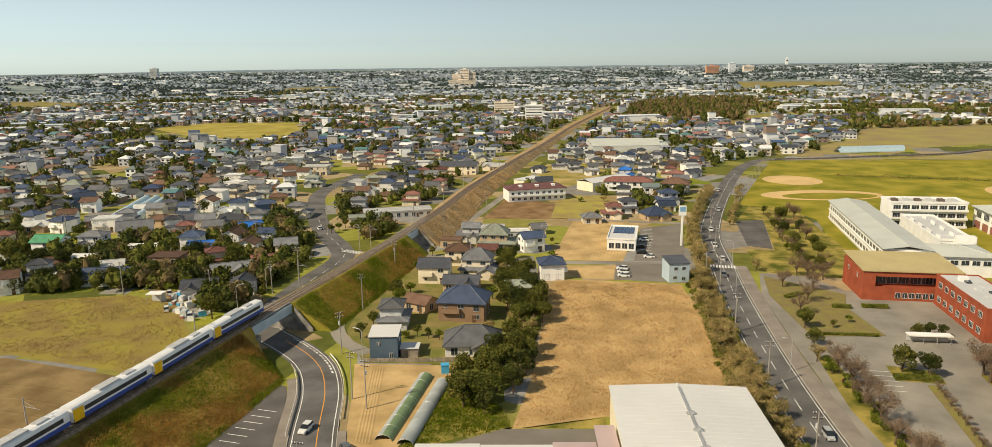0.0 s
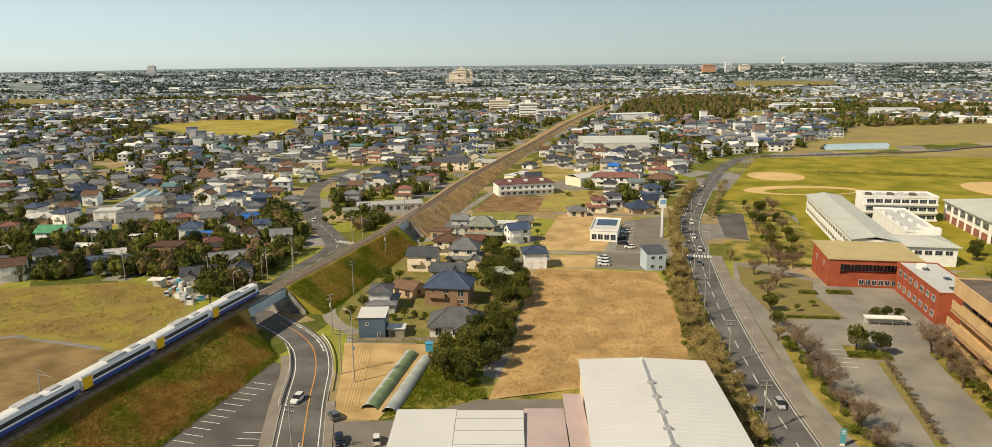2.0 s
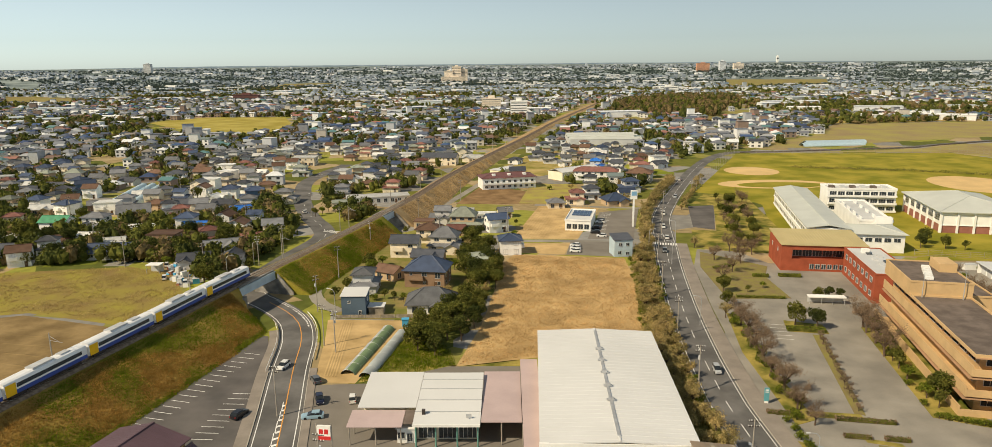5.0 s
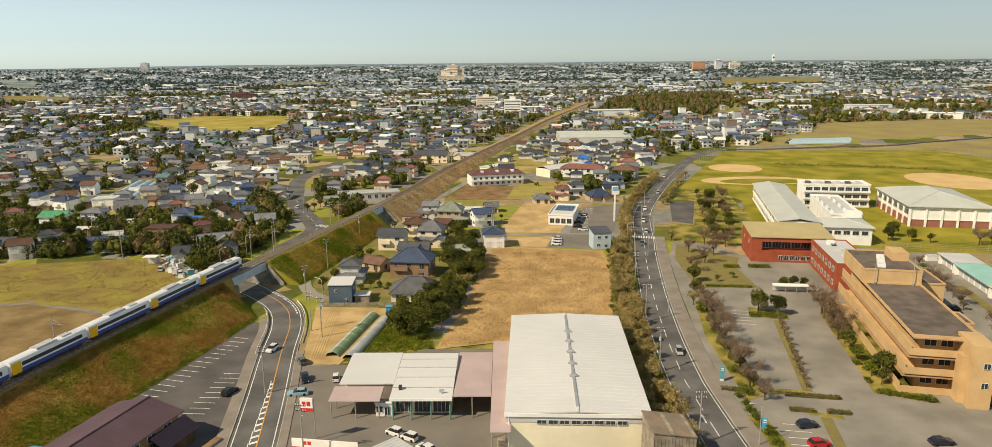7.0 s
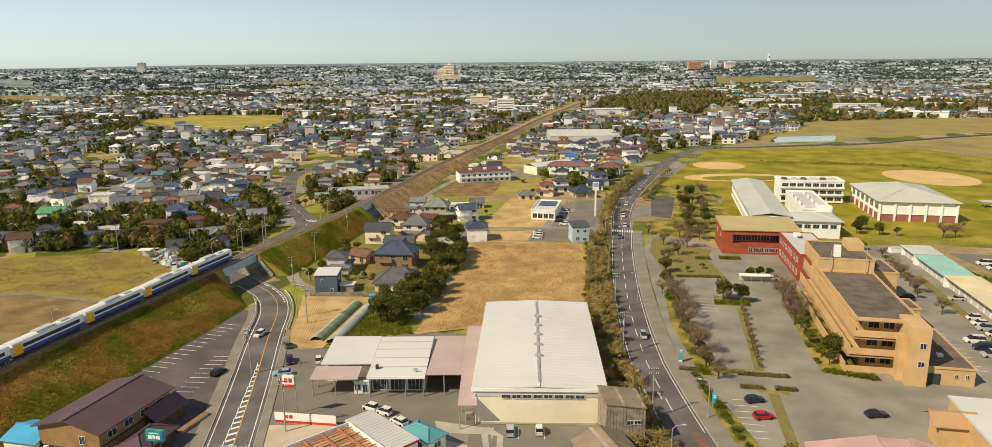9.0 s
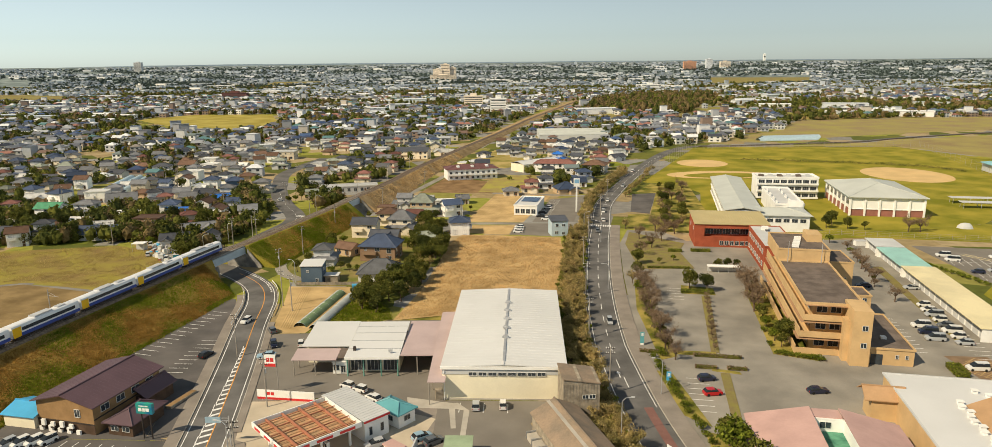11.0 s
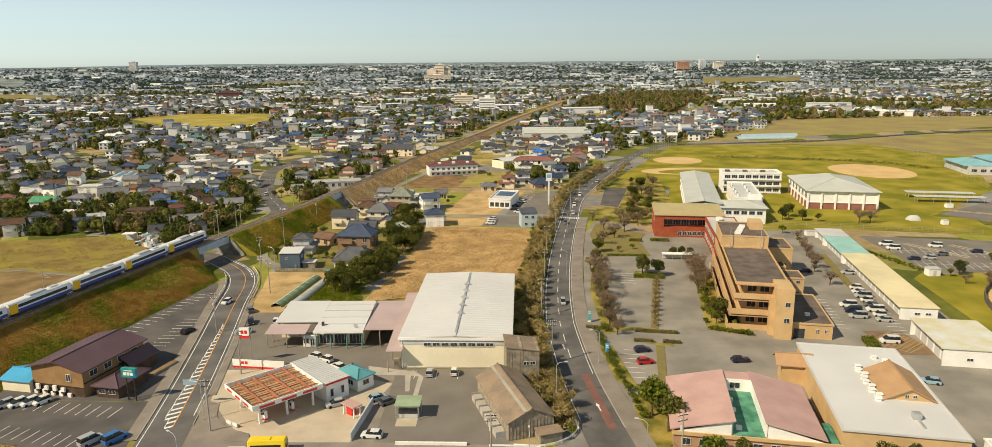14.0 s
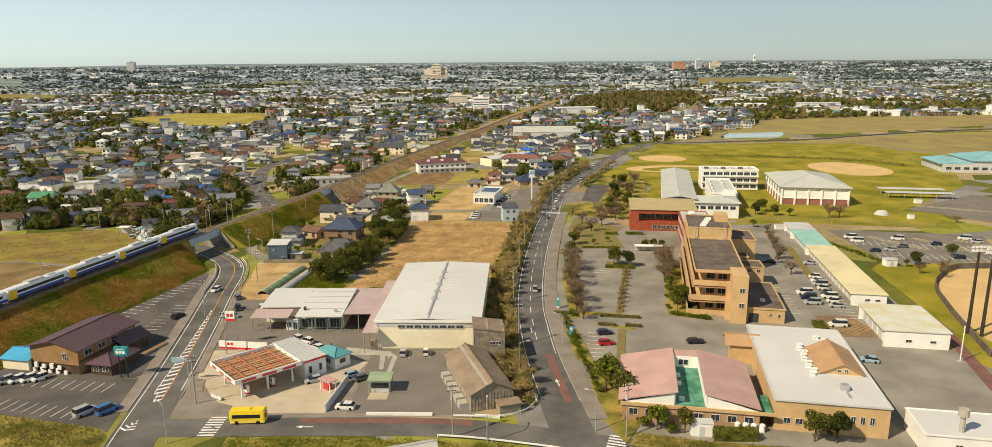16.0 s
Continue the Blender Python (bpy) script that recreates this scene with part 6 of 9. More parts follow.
for i in range(10):
    part("solar_panel", boxes((-3.8 + (i % 5) * 1.6, -2.3 + (i % 5) * 1.6, 1 + (i // 5) * 5.4, 6 + (i // 5) * 5.4, 4.55, 4.75)), mat("solar_blue", (0.02, 0.05, 0.12), 0.15, vary=0.1) if i == 0 else bpy.data.materials["solar_blue"], sp)
row_windows(sp, 4, -5, 5, -9.06, 1.9, 2.0, 2.2, 0, 1)
pt = thing("sign_tower", pose(18.4, 358, 0), "tall white advertising pole with blue-topped sign box", "sign")
part("pole", boxes((-0.35, 0.35, -0.35, 0.35, 0, 12.2)), WHITE, pt)
part("panel", boxes((-1.4, 1.4, -0.4, 0.4, 12.2, 16)), WHITE, pt)
part("emblem", boxes((-1.1, 1.1, -0.44, -0.4, 13.8, 15.6)), mat("sign_pale_blue", (0.2, 0.4, 0.6), 0.5, vary=0.05), pt)
ap = thing("apartment_house", pose(-34.5, 462, 0, 0, 0, 14), "white two-storey terrace with dark red roof and dormers", "apartments")
part("wall", boxes((-17, 14, -6, 7, 0, 6.5)), WHITE, ap)
bm = bmesh.new()
hip(bm, 31, 13, 6.6, 2.0, 0.7)
bmesh.ops.translate(bm, verts=bm.verts, vec=(-1.5, 0.5, 0))
part("roof", bm, mat("maroon_tile", (0.15, 0.075, 0.075), 0.6, vary=0.12, scale=3), ap)
for z in (1.5, 4.4):
    row_windows(ap, 9, -16.5, 13.5, -6.06, z, 1.6, 1.4, 0, 1)
for x in (-10, -1, 8):
    part("dormer", boxes((x - 0.9, x + 0.9, -4, -1.5, 6.6, 8.3)), WHITE, ap)
part("balcony", boxes((-16.5, 13.5, -7.2, -7.1, 2.9, 3.8), (-16.5, 13.5, -7.1, -6, 2.8, 2.92)), WHITE, ap)
wg = thing("store_shed", pose(6, 496, 0, 0, 0, 38), "cream sheet-metal shed with low gabled roof", "shed")
part("wall", boxes((-16, 16, -6.5, 6.5, 0, 5)), CREAM, wg)
bm = bmesh.new()
gable(bm, 32, 13, 5, 1.6, 0.3, 0.15)
part("roof", bm, WHITEROOF, wg)
wl2 = thing("store_shed", pose(-38, 512, 0, 0, 0, 50), "open shed with pale sheet roof", "shed")
part("wall", boxes((-9, 9, -4, 4, 0, 3.4)), CREAM, wl2)
part("roof", boxes((-9.4, 9.4, -4.4, 4.4, 3.4, 3.6)), WHITEROOF, wl2)
br2 = thing("greenhouse_block", pose(50, 695, 0, 0, 0, 0), "wide pale grey shed roof among the houses", "shed")
part("wall", boxes((-32, 30, -26, 26, 0, 5)), PALEROOF, br2)
for i in range(3):
    bm = bmesh.new()
    gable(bm, 62, 17.2, 5, 1.6, 0.2, 0.15)
    bmesh.ops.translate(bm, verts=bm.verts, vec=(-1, -17.4 + i * 17.4, 0))
    part("roof", bm, SCHOOLROOF, br2)

# ---------------------------------------------------------------- houses placed one by one
TAKEN = []


def H(x, y, w, d, *a, **k):
    TAKEN.append((x, y, max(w, d) * 0.62))
    return house(x, y, w, d, *a, **k)


# between the lane and the grove
H(-57.8, 254.5, 13.5, 9.5, 2, 1, "hip", 0, 1, rise=3.6, label="traditional house with grey hipped tile roof and white walls")
H(-61.5, 279, 13, 10, -8, 2, "hip", 4, 2, rise=3.6, full=True, label="dark two-storey house under a broad navy tiled roof")
H(-75, 285, 8, 6, -30, 1, "gable", 3, 3, label="small brown wooden house with grey gabled roof")
H(-64, 304, 11, 7, -6, 1, "gable", 3, 0, label="low tan house with dark grey gabled roof")
H(-73.6, 314, 10, 8, -4, 2, "gable", 1, 0, full=True, label="cream two-storey house with slate gabled roof")
H(-67, 335, 9, 8, -6, 2, "hip", 1, 3, full=True, label="cream house with red-brown roof edge")
H(-58.5, 321, 13, 10, -8, 2, "hip", 1, 1, rise=3.2, label="large house under a broad grey hipped roof")
H(-53.5, 358, 14, 11, -6, 2, "hip", 3, 8, rise=3.4, label="large old house with grey-green hipped roof")
H(-65.5, 370, 9, 8, -6, 2, "gable", 2, 1, label="grey two-storey house with grey tile roof")
H(-72, 360, 8, 6, -6, 1, "flat", 3, 3, label="low tan shed with flat brown roof")
H(-40.5, 353, 8.5, 7, 20, 2, "gable", 0, 2, full=True, label="white house with blue gabled roof")
H(-37, 381, 6, 6, 10, 1, "gable", 1, 1)
H(-56, 378, 9, 7, 0, 1, "gable", 2, 6)
H(-46, 374, 10, 5, 0, 1, "flat", 2, 6)
H(-57, 346, 7, 5, -6, 1, "gable", 3, 4)
# behind the tilled field
H(-12, 402, 8, 7, 5, 1, "hip", 1, 1)
H(-1.5, 412, 9, 8, 0, 2, "hip", 1, 4, label="cream house with orange-red tile roof")
H(7, 424, 10, 8, 8, 2, "hip", 0, 0)
H(18, 408, 11, 10, 15, 1, "hip", 3, 2, rise=3.2, label="house with steep navy hipped roof")
H(27, 428, 8, 7, 5, 1, "gable", 0, 2)
H(31, 446, 11, 9, 10, 2, "hip", 2, 2)
H(18, 486, 26, 9, -10, 2, "hip", 0, 4, full=True, label="long cream two-storey building with dull pink roof")
H(43, 478, 14, 11, -20, 2, "hip", 2, 3, full=True)
H(-5, 560, 10, 8, 0, 2, "hip", 2, 0)
H(4, 548, 9, 8, 0, 2, "gable", 0, 1)
H(35, 520, 10, 9, -14, 2, "gable", 0, 0)
H(52, 512, 11, 9, -14, 2, "hip", 1, 4)
H(24, 530, 9, 8, -14, 2, "hip", 2, 7)
H(-30, 560, 9, 7, -20, 1, "hip", 0, 0)
H(-14, 575, 12, 9, 0, 2, "hip", 2, 0, label="pair of dark-roofed houses on the rough plot")
H(-15, 112.4, 7.6, 6.6, 18, 1, "gable", 0, 6, rise=1.5, label="white house with pale sheet roof beside the street")
# left of the railway
H(-305, 489, 13, 10, 10, 2, "hip", 3, 8, rise=2.8, label="tan two-storey house with green-grey hipped roof")
H(-275, 450, 13, 9, 25, 2, "gable", 5, 2, label="blue-grey house with bright navy gabled roof")
H(-292, 426, 11, 9, 5, 2, "hip", 2, 1)
H(-262, 394, 10, 7, 15, 1, "gable", 3, 6, label="low house with faded pinkish sheet roof")
H(-229, 353, 11, 8, 0, 2, "gable", 0, 5, full=True, label="pale house with bright green sheet roof")
H(-215, 360, 13, 9, 0, 2, "hip", 0, 1, label="white two-storey house with grey hipped roofs")
H(-192, 352, 13, 6, 5, 1, "flat", 2, 6, label="low building with long white sheet roof")
H(-213, 386, 14, 10, 25, 1, "gable", 2, 1, rise=3.0)
H(-170.5, 328, 11, 8, 0, 2, "flat", 4, 3, full=True, label="brown two-storey house with flat tan roof")
H(-168, 350, 9, 7, 10, 1, "gable", 0, 7, rise=2.4, label="house with vivid blue sheet roof")
H(-190, 326, 8, 6, 20, 1, "gable", 0, 6, label="white shed with pale gabled roof")
H(-184, 313, 15, 8, 5, 1, "gable", 2, 2, rise=2.4, label="long house with navy tiled gable roof")
H(-199, 314, 8, 6, 5, 1, "flat", 0, 6)
H(-232, 335, 14, 9, 5, 1, "flat", 2, 6, label="low building with broad white sheet roof")
H(-138, 333, 8, 5, 20, 1, "gable", 3, 4, label="low shed with bright red roof")
H(-145, 321, 13, 7, 25, 1, "gable", 2, 1)
H(-170, 425, 12, 10, 20, 2, "hip", 5, 2, label="blue-grey two-storey house with steep navy roof")
H(-163, 389, 9, 6, 30, 1, "gable", 2, 7, label="shed with bright blue sheet roof")
H(-150.5, 420, 11, 8, 0, 2, "hip", 1, 1)
H(-226, 497, 10, 9, 0, 2, "gable", 1, 3, full=True, label="cream two-storey house with brown gable")
H(-240, 486, 14, 10, 5, 2, "hip", 0, 0, label="white two-storey house with black hipped roofs")
H(-262, 510, 12, 8, 0, 1, "hip", 3, 3)
H(-180, 560, 16, 11, 0, 2, "flat", 1, 6, full=True, label="cream flat-roofed two-storey building")
H(-168, 510, 11, 8, 0, 2, "hip", 2, 8, label="house with teal-green roofs")
H(-83, 558, 24, 10, -8, 2, "gable", 1, 0, full=True, label="long two-storey house with dark solar roof")
H(-60, 572, 15, 8, -20, 1, "gable", 1, 6)
H(-103, 420, 32, 10, 14, 1, "flat", 2, 6, label="long low workshop with pale flat roof beside the railway")
H(-116, 405, 14, 8, 14, 1, "flat", 1, 8)
H(-240, 306, 12, 9, 0, 1, "gable", 2, 6, label="barn with pale weathered roof")
H(-237, 296, 9, 7, 0, 1, "gable", 2, 6)

# ---------------------------------------------------------------- the rest of the near town, from a few models
KEEP_OUT = [[(-137, 236), (-127, 262), (-142, 292), (-160, 306), (-215, 300), (-235, 258), (-235, 170), (-137, 170)], [(-62, 405), (-50, 475), (-18, 470), (10, 470), (8, 330), (-110, 340), (-62, 405)], [(-48, 500), (-15, 490), (20, 540), (10, 590), (-25, 620)], [(-370, 610), (-335, 610), (-285, 525), (-312, 520)], [(-262, 490), (-236, 490), (-234, 408), (-262, 408)],
            [(60, 300), (60, 440), (150, 640), (340, 690), (640, 740), (640, 420), (420, 60), (60, 60)], [(-500, 960), (-455, 1050), (-335, 1040), (-285, 930), (-270, 790), (-330, 765), (-430, 840)], [(94, 1007), (236, 985), (400, 1434), (304, 1500), (152, 1280)], [(290, 640), (720, 640), (760, 900), (330, 860), (250, 720)], [(15, 655), (75, 655), (85, 740), (15, 710)], [(195, 640), (275, 655), (285, 730), (215, 720)], [(-60, 405), (-50, 470), (0, 520), (-5, 405)]]
KEEP_OUT += FAR_FIELDS
ALONG = [(q.x, q.y, r) for line, r in ((RAIL, 15), (R1, 10), (R2, 13), (PATH, 8), (CROSS, 7), (NORTH, 7)) for q in line]
CELLS = {}
for x, y, r in ALONG + TAKEN:
    CELLS.setdefault((int(x // 40), int(y // 40)), []).append((x, y, r))


def free(x, y, r=6.0):
    if any(inside(x, y, p) for p in KEEP_OUT):
        return False
    i, j = int(x // 40), int(y // 40)
    return all((x - a) ** 2 + (y - b) ** 2 > (r + s) ** 2 for u in (-1, 0, 1) for v in (-1, 0, 1) for a, b, s in CELLS.get((i + u, j + v), ()))


MODELS = [dict(w=8.7, d=7.0, storeys=2, roof="hip", wall=0, tile=0), dict(w=7.8, d=7.0, storeys=2, roof="gable", wall=1, tile=1, full=True), dict(w=9.6, d=7.8, storeys=2, roof="hip", wall=2, tile=1), dict(w=8.7, d=6.5, storeys=1, roof="hip", wall=3, tile=3),
          dict(w=7.8, d=7.8, storeys=2, roof="hip", wall=0, tile=2, full=True), dict(w=10.4, d=7.0, storeys=1, roof="gable", wall=2, tile=0), dict(w=7.4, d=7.0, storeys=2, roof="gable", wall=0, tile=3, full=True), dict(w=8.7, d=7.0, storeys=2, roof="hip", wall=1, tile=0),
          dict(w=7.8, d=6.1, storeys=1, roof="gable", wall=4, tile=1), dict(w=9.6, d=7.8, storeys=2, roof="hip", wall=3, tile=8), dict(w=10.4, d=7.8, storeys=2, roof="flat", wall=0, tile=6, full=True), dict(w=7.8, d=6.1, storeys=1, roof="gable", wall=2, tile=6), dict(w=7.8, d=7.0, storeys=2, roof="gable", wall=2, tile=2), dict(w=8.7, d=7.0, storeys=2, roof="hip", wall=1, tile=4)]
WEIGHT = [10, 7, 6, 5, 8, 5, 6, 8, 3, 3, 4, 6, 3, 4]
rng = random.Random(21)
places = []
y = 275.0
while y < 640:
    x = -0.75 * y - 30
    while x < 0.25 * y:
        px, py = x + rng.uniform(-3, 3), y + rng.uniform(-3, 3)
        if free(px, py, 6.5) and (px < 45 + (py - 480) * 0.45) and rng.random() < 0.8:
            places.append((px, py))
        x += 15.5
    y += 14.5
places.sort(key=lambda p: (p[0] + 20) ** 2 + (p[1] - 40) ** 2)
first = {}
HOUSE_SPOTS = places[:262]
for px, py in HOUSE_SPOTS:
    k = rng.choices(range(len(MODELS)), WEIGHT)[0]
    m = pose(px, py, 0, 0, 0, rng.choice((0, 0, 12, -10, 90, 20)) + rng.uniform(-8, 8))
    if k in first:
        copy_thing(first[k], m)
    else:
        first[k] = house(px, py, **MODELS[k], faces=(0, 3), pane=False, seed=k + 1)
        first[k].matrix_basis = m
    CELLS.setdefault((int(px // 40), int(py // 40)), []).append((px, py, 6.0))

# gardens, yards and allotments among the houses
gr = random.Random(63)
PLOT = palette_mat("garden_plots", [(0.22, 0.23, 0.025), (0.3, 0.22, 0.09), (0.17, 0.2, 0.02), (0.26, 0.25, 0.22), (0.27, 0.27, 0.035), (0.36, 0.27, 0.14), (0.14, 0.16, 0.02), (0.3, 0.29, 0.26)], 0.95, 0.2)
bm = bmesh.new()
layer = 0
for _ in range(1500):
    y = 268 + 700 * gr.random() ** 1.2
    x = gr.uniform(-0.74 * y - 20, 0.2 * y)
    if (x > -112 and y < 420) or not free(x, y, 2.0):
        continue
    a, w, d = gr.uniform(-0.3, 0.3), gr.uniform(3, 9), gr.uniform(3, 8)
    layer += 1
    z = 0.012 + 0.0004 * (layer % 60)
    ca, sa = math.cos(a), math.sin(a)
    bm.faces.new([bm.verts.new((x + u * ca - v * sa, y + u * sa + v * ca, z)) for u, v in ((-w, -d), (w, -d), (w * 0.9, d), (-w, d * 0.85))])
tagged(part("garden_plots", bm, PLOT), "small lawns, vegetable beds and paved yards between houses", "gardens", "", "stuff")

# garden trees between the houses
count = 0
for _ in range(4000):
    y = 265 + 200 * rng.random() ** 1.3
    x = rng.uniform(-0.75 * y - 20, 0.1 * y)
    if (x > -105 and y < 420) or not free(x, y, 1.2):
        continue
    tree(rng.choices(("garden", "evergreen", "olive"), (5, 3, 2))[0], x, y, rng.uniform(0.7, 1.15), rng, group="garden trees of the town")
    CELLS.setdefault((int(x // 40), int(y // 40)), []).append((x, y, 1.6))
    count += 1
    if count > 22:
        break
# tree belt round the meadow and along the back road
for a, b_, n, kinds in (((-232, 300), (-160, 312), 7, "evergreen"), ((-175, 318), (-140, 330), 5, "evergreen"), ((-160, 300), (-135, 345), 6, "garden"), ((-165, 340), (-150, 372), 5, "evergreen"), ((-128, 380), (-122, 400), 3, "garden"), ((-240, 340), (-205, 332), 4, "evergreen"), ((-128, 290), (-126, 325), 4, "garden"), ((-112, 378), (-98, 395), 4, "garden")):
    for i in range(n):
        t = (i + rng.uniform(-0.3, 0.3)) / n
        tree(kinds, a[0] + (b_[0] - a[0]) * t + rng.uniform(-3, 3), a[1] + (b_[1] - a[1]) * t + rng.uniform(-3, 3), rng.uniform(0.65, 1.0), rng, group="tree belt behind the meadow")

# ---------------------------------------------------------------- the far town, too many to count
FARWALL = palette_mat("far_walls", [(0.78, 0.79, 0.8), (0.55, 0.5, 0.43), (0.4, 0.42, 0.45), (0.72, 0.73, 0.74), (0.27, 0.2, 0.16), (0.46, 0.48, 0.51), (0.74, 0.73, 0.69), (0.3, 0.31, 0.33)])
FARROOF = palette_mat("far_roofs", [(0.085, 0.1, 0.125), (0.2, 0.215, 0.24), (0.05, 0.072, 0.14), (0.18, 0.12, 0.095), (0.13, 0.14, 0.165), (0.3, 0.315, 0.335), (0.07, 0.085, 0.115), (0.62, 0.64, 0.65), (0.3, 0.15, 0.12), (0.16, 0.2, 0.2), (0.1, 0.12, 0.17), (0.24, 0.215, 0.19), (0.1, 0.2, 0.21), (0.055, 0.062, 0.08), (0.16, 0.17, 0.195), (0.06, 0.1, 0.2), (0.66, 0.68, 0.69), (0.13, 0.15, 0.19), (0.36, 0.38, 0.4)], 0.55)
# Farthest houses: distance haze is put into these paler, bluer paints.
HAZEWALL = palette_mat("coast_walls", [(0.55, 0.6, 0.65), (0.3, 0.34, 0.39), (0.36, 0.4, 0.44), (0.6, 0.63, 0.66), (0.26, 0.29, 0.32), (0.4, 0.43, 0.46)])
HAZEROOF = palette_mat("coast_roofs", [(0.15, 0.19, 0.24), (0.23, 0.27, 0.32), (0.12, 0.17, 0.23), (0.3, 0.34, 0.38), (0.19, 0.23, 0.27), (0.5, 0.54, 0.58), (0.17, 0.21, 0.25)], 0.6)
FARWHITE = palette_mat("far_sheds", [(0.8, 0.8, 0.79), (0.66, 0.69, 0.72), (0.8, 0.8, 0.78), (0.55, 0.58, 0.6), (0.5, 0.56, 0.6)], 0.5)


def rise_of(x, y):
    """The plain climbs gently towards the horizon."""
    return max(0.0, (math.hypot(x, y) - 3000) / 1900 * 64)


def far_field(x, y):
    """How built-up the far plain is at a place, 0 to 1."""
    s = 1.0 if y < 1000 else 2.2
    return noise.noise((x / 210 / s, y / 210, 3.3)) + 0.5 * noise.noise((x / 70 / s, y / 70, 8.1))


def far_town():
    rng = random.Random(77)
    V, F, M = [], [], []

    def unit(x, y, w, d, h, a, rise, kind):
        ca, sa = math.cos(a), math.sin(a)
        base = rise_of(x, y)
        P = lambda u, v, z: (x + u * ca - v * sa, y + u * sa + v * ca, z + base)
        b = len(V)
        hw, hd = w / 2, d / 2
        V.extend(P(u, v, z) for z in (0, h) for u, v in ((-hw, -hd), (hw, -hd), (hw, hd), (-hw, hd)))
        F.extend(((b, b + 1, b + 5, b + 4), (b + 1, b + 2, b + 6, b + 5), (b + 2, b + 3, b + 7, b + 6), (b + 3, b, b + 4, b + 7)))
        # beyond 1600 m, the haze-tinted paints
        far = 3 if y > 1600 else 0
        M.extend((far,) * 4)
        c = len(V)
        e = 0.5
        V.extend(P(u, v, h - 0.1) for u, v in ((-hw - e, -hd - e), (hw + e, -hd - e), (hw + e, hd + e), (-hw - e, hd + e)))
        r = hw + e if kind else max(0.2, hw - hd)
        V.extend((P(-r, 0, h + rise), P(r, 0, h + rise)))
        F.extend(((c, c + 1, c + 5, c + 4), (c + 2, c + 3, c + 4, c + 5), (c + 1, c + 2, c + 5), (c + 3, c, c + 4)))
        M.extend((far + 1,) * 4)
        if 0.5 < rise < 3 and y < 1150:
            for z in ((1.5, 4.2) if h > 5 else (1.5,)):
                for o in (-0.27, 0.22):
                    for face in (0, 1):
                        k = len(V)
                        m = (w if face == 0 else d) * o
                        V.extend(P(*((m + q, -hd - 0.05) if face == 0 else (-hw - 0.05, m + q)), z + t) for q, t in ((-0.95, -0.65), (0.95, -0.65), (0.95, 0.65), (-0.95, 0.65)))
                        F.append((k, k + 1, k + 2, k + 3))
                        M.append(2)

    y = 400.0
    while y < 4800:
        s = 15.5 if y < 1300 else 20 if y < 2300 else 34
        x = -0.76 * y - 40
        while x < 0.76 * y + 40:
            px, py = x + rng.uniform(-0.3, 0.3) * s, y + rng.uniform(-0.3, 0.3) * s
            x += s
            if not free(px, py, 6) or rng.random() < 0.1 or math.hypot(px, py) > 4560:
                continue
            right = px > 0.22 * py
            cluster = 0.02 * py < px < 0.36 * py and py < 1000
            if far_field(px, py) < (-0.55 if cluster else -0.3 if y < 900 and not right else -0.06 if y < 2200 else 0.05) + (0.12 if right and not cluster else 0):
                continue
            g = 1 if y < 2300 else 1.5
            w, d = rng.uniform(7, 10.5) * g, rng.uniform(6, 8.5) * g
            h = rng.choice((3.0, 5.4, 5.6, 5.8, 5.8)) if rng.random() < 0.96 else rng.uniform(8, 14)
            unit(px, py, w, d, h, rng.choice((0, 0.2, -0.2, 1.57)) + rng.uniform(-0.15, 0.15), rng.uniform(1.2, 2.2) if h < 8 else 0.2, rng.random() < 0.45)
        y += s
    me = bpy.data.meshes.new("distant_houses")
    me.from_pydata(V, [], F)
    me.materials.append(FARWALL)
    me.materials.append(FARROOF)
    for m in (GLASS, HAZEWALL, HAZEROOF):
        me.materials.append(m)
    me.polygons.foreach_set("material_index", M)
    tagged(new("distant_houses", me), "thousands of tiled-roof houses spread over the plain", "houses", "", "stuff")
    # long pale sheds and glasshouses
    V.clear(), F.clear(), M.clear()
    for _ in range(480):
        y = 900 + 3800 * rng.random()
        x = rng.uniform(-0.75 * y, 0.75 * y)
        if free(x, y, 20) and math.hypot(x, y) < 4400:
            unit(x, y, rng.uniform(18, 60), rng.uniform(10, 20), rng.uniform(4, 8), rng.uniform(-0.4, 0.4), 1.0, True)
    me = bpy.data.meshes.new("distant_sheds")
    me.from_pydata(V, [], F)
    me.materials.append(FARWHITE)
    me.polygons.foreach_set("material_index", [0] * len(F))
    tagged(new("distant_sheds", me), "pale sheds and glasshouses scattered over the plain", "sheds", "", "stuff")


far_town()


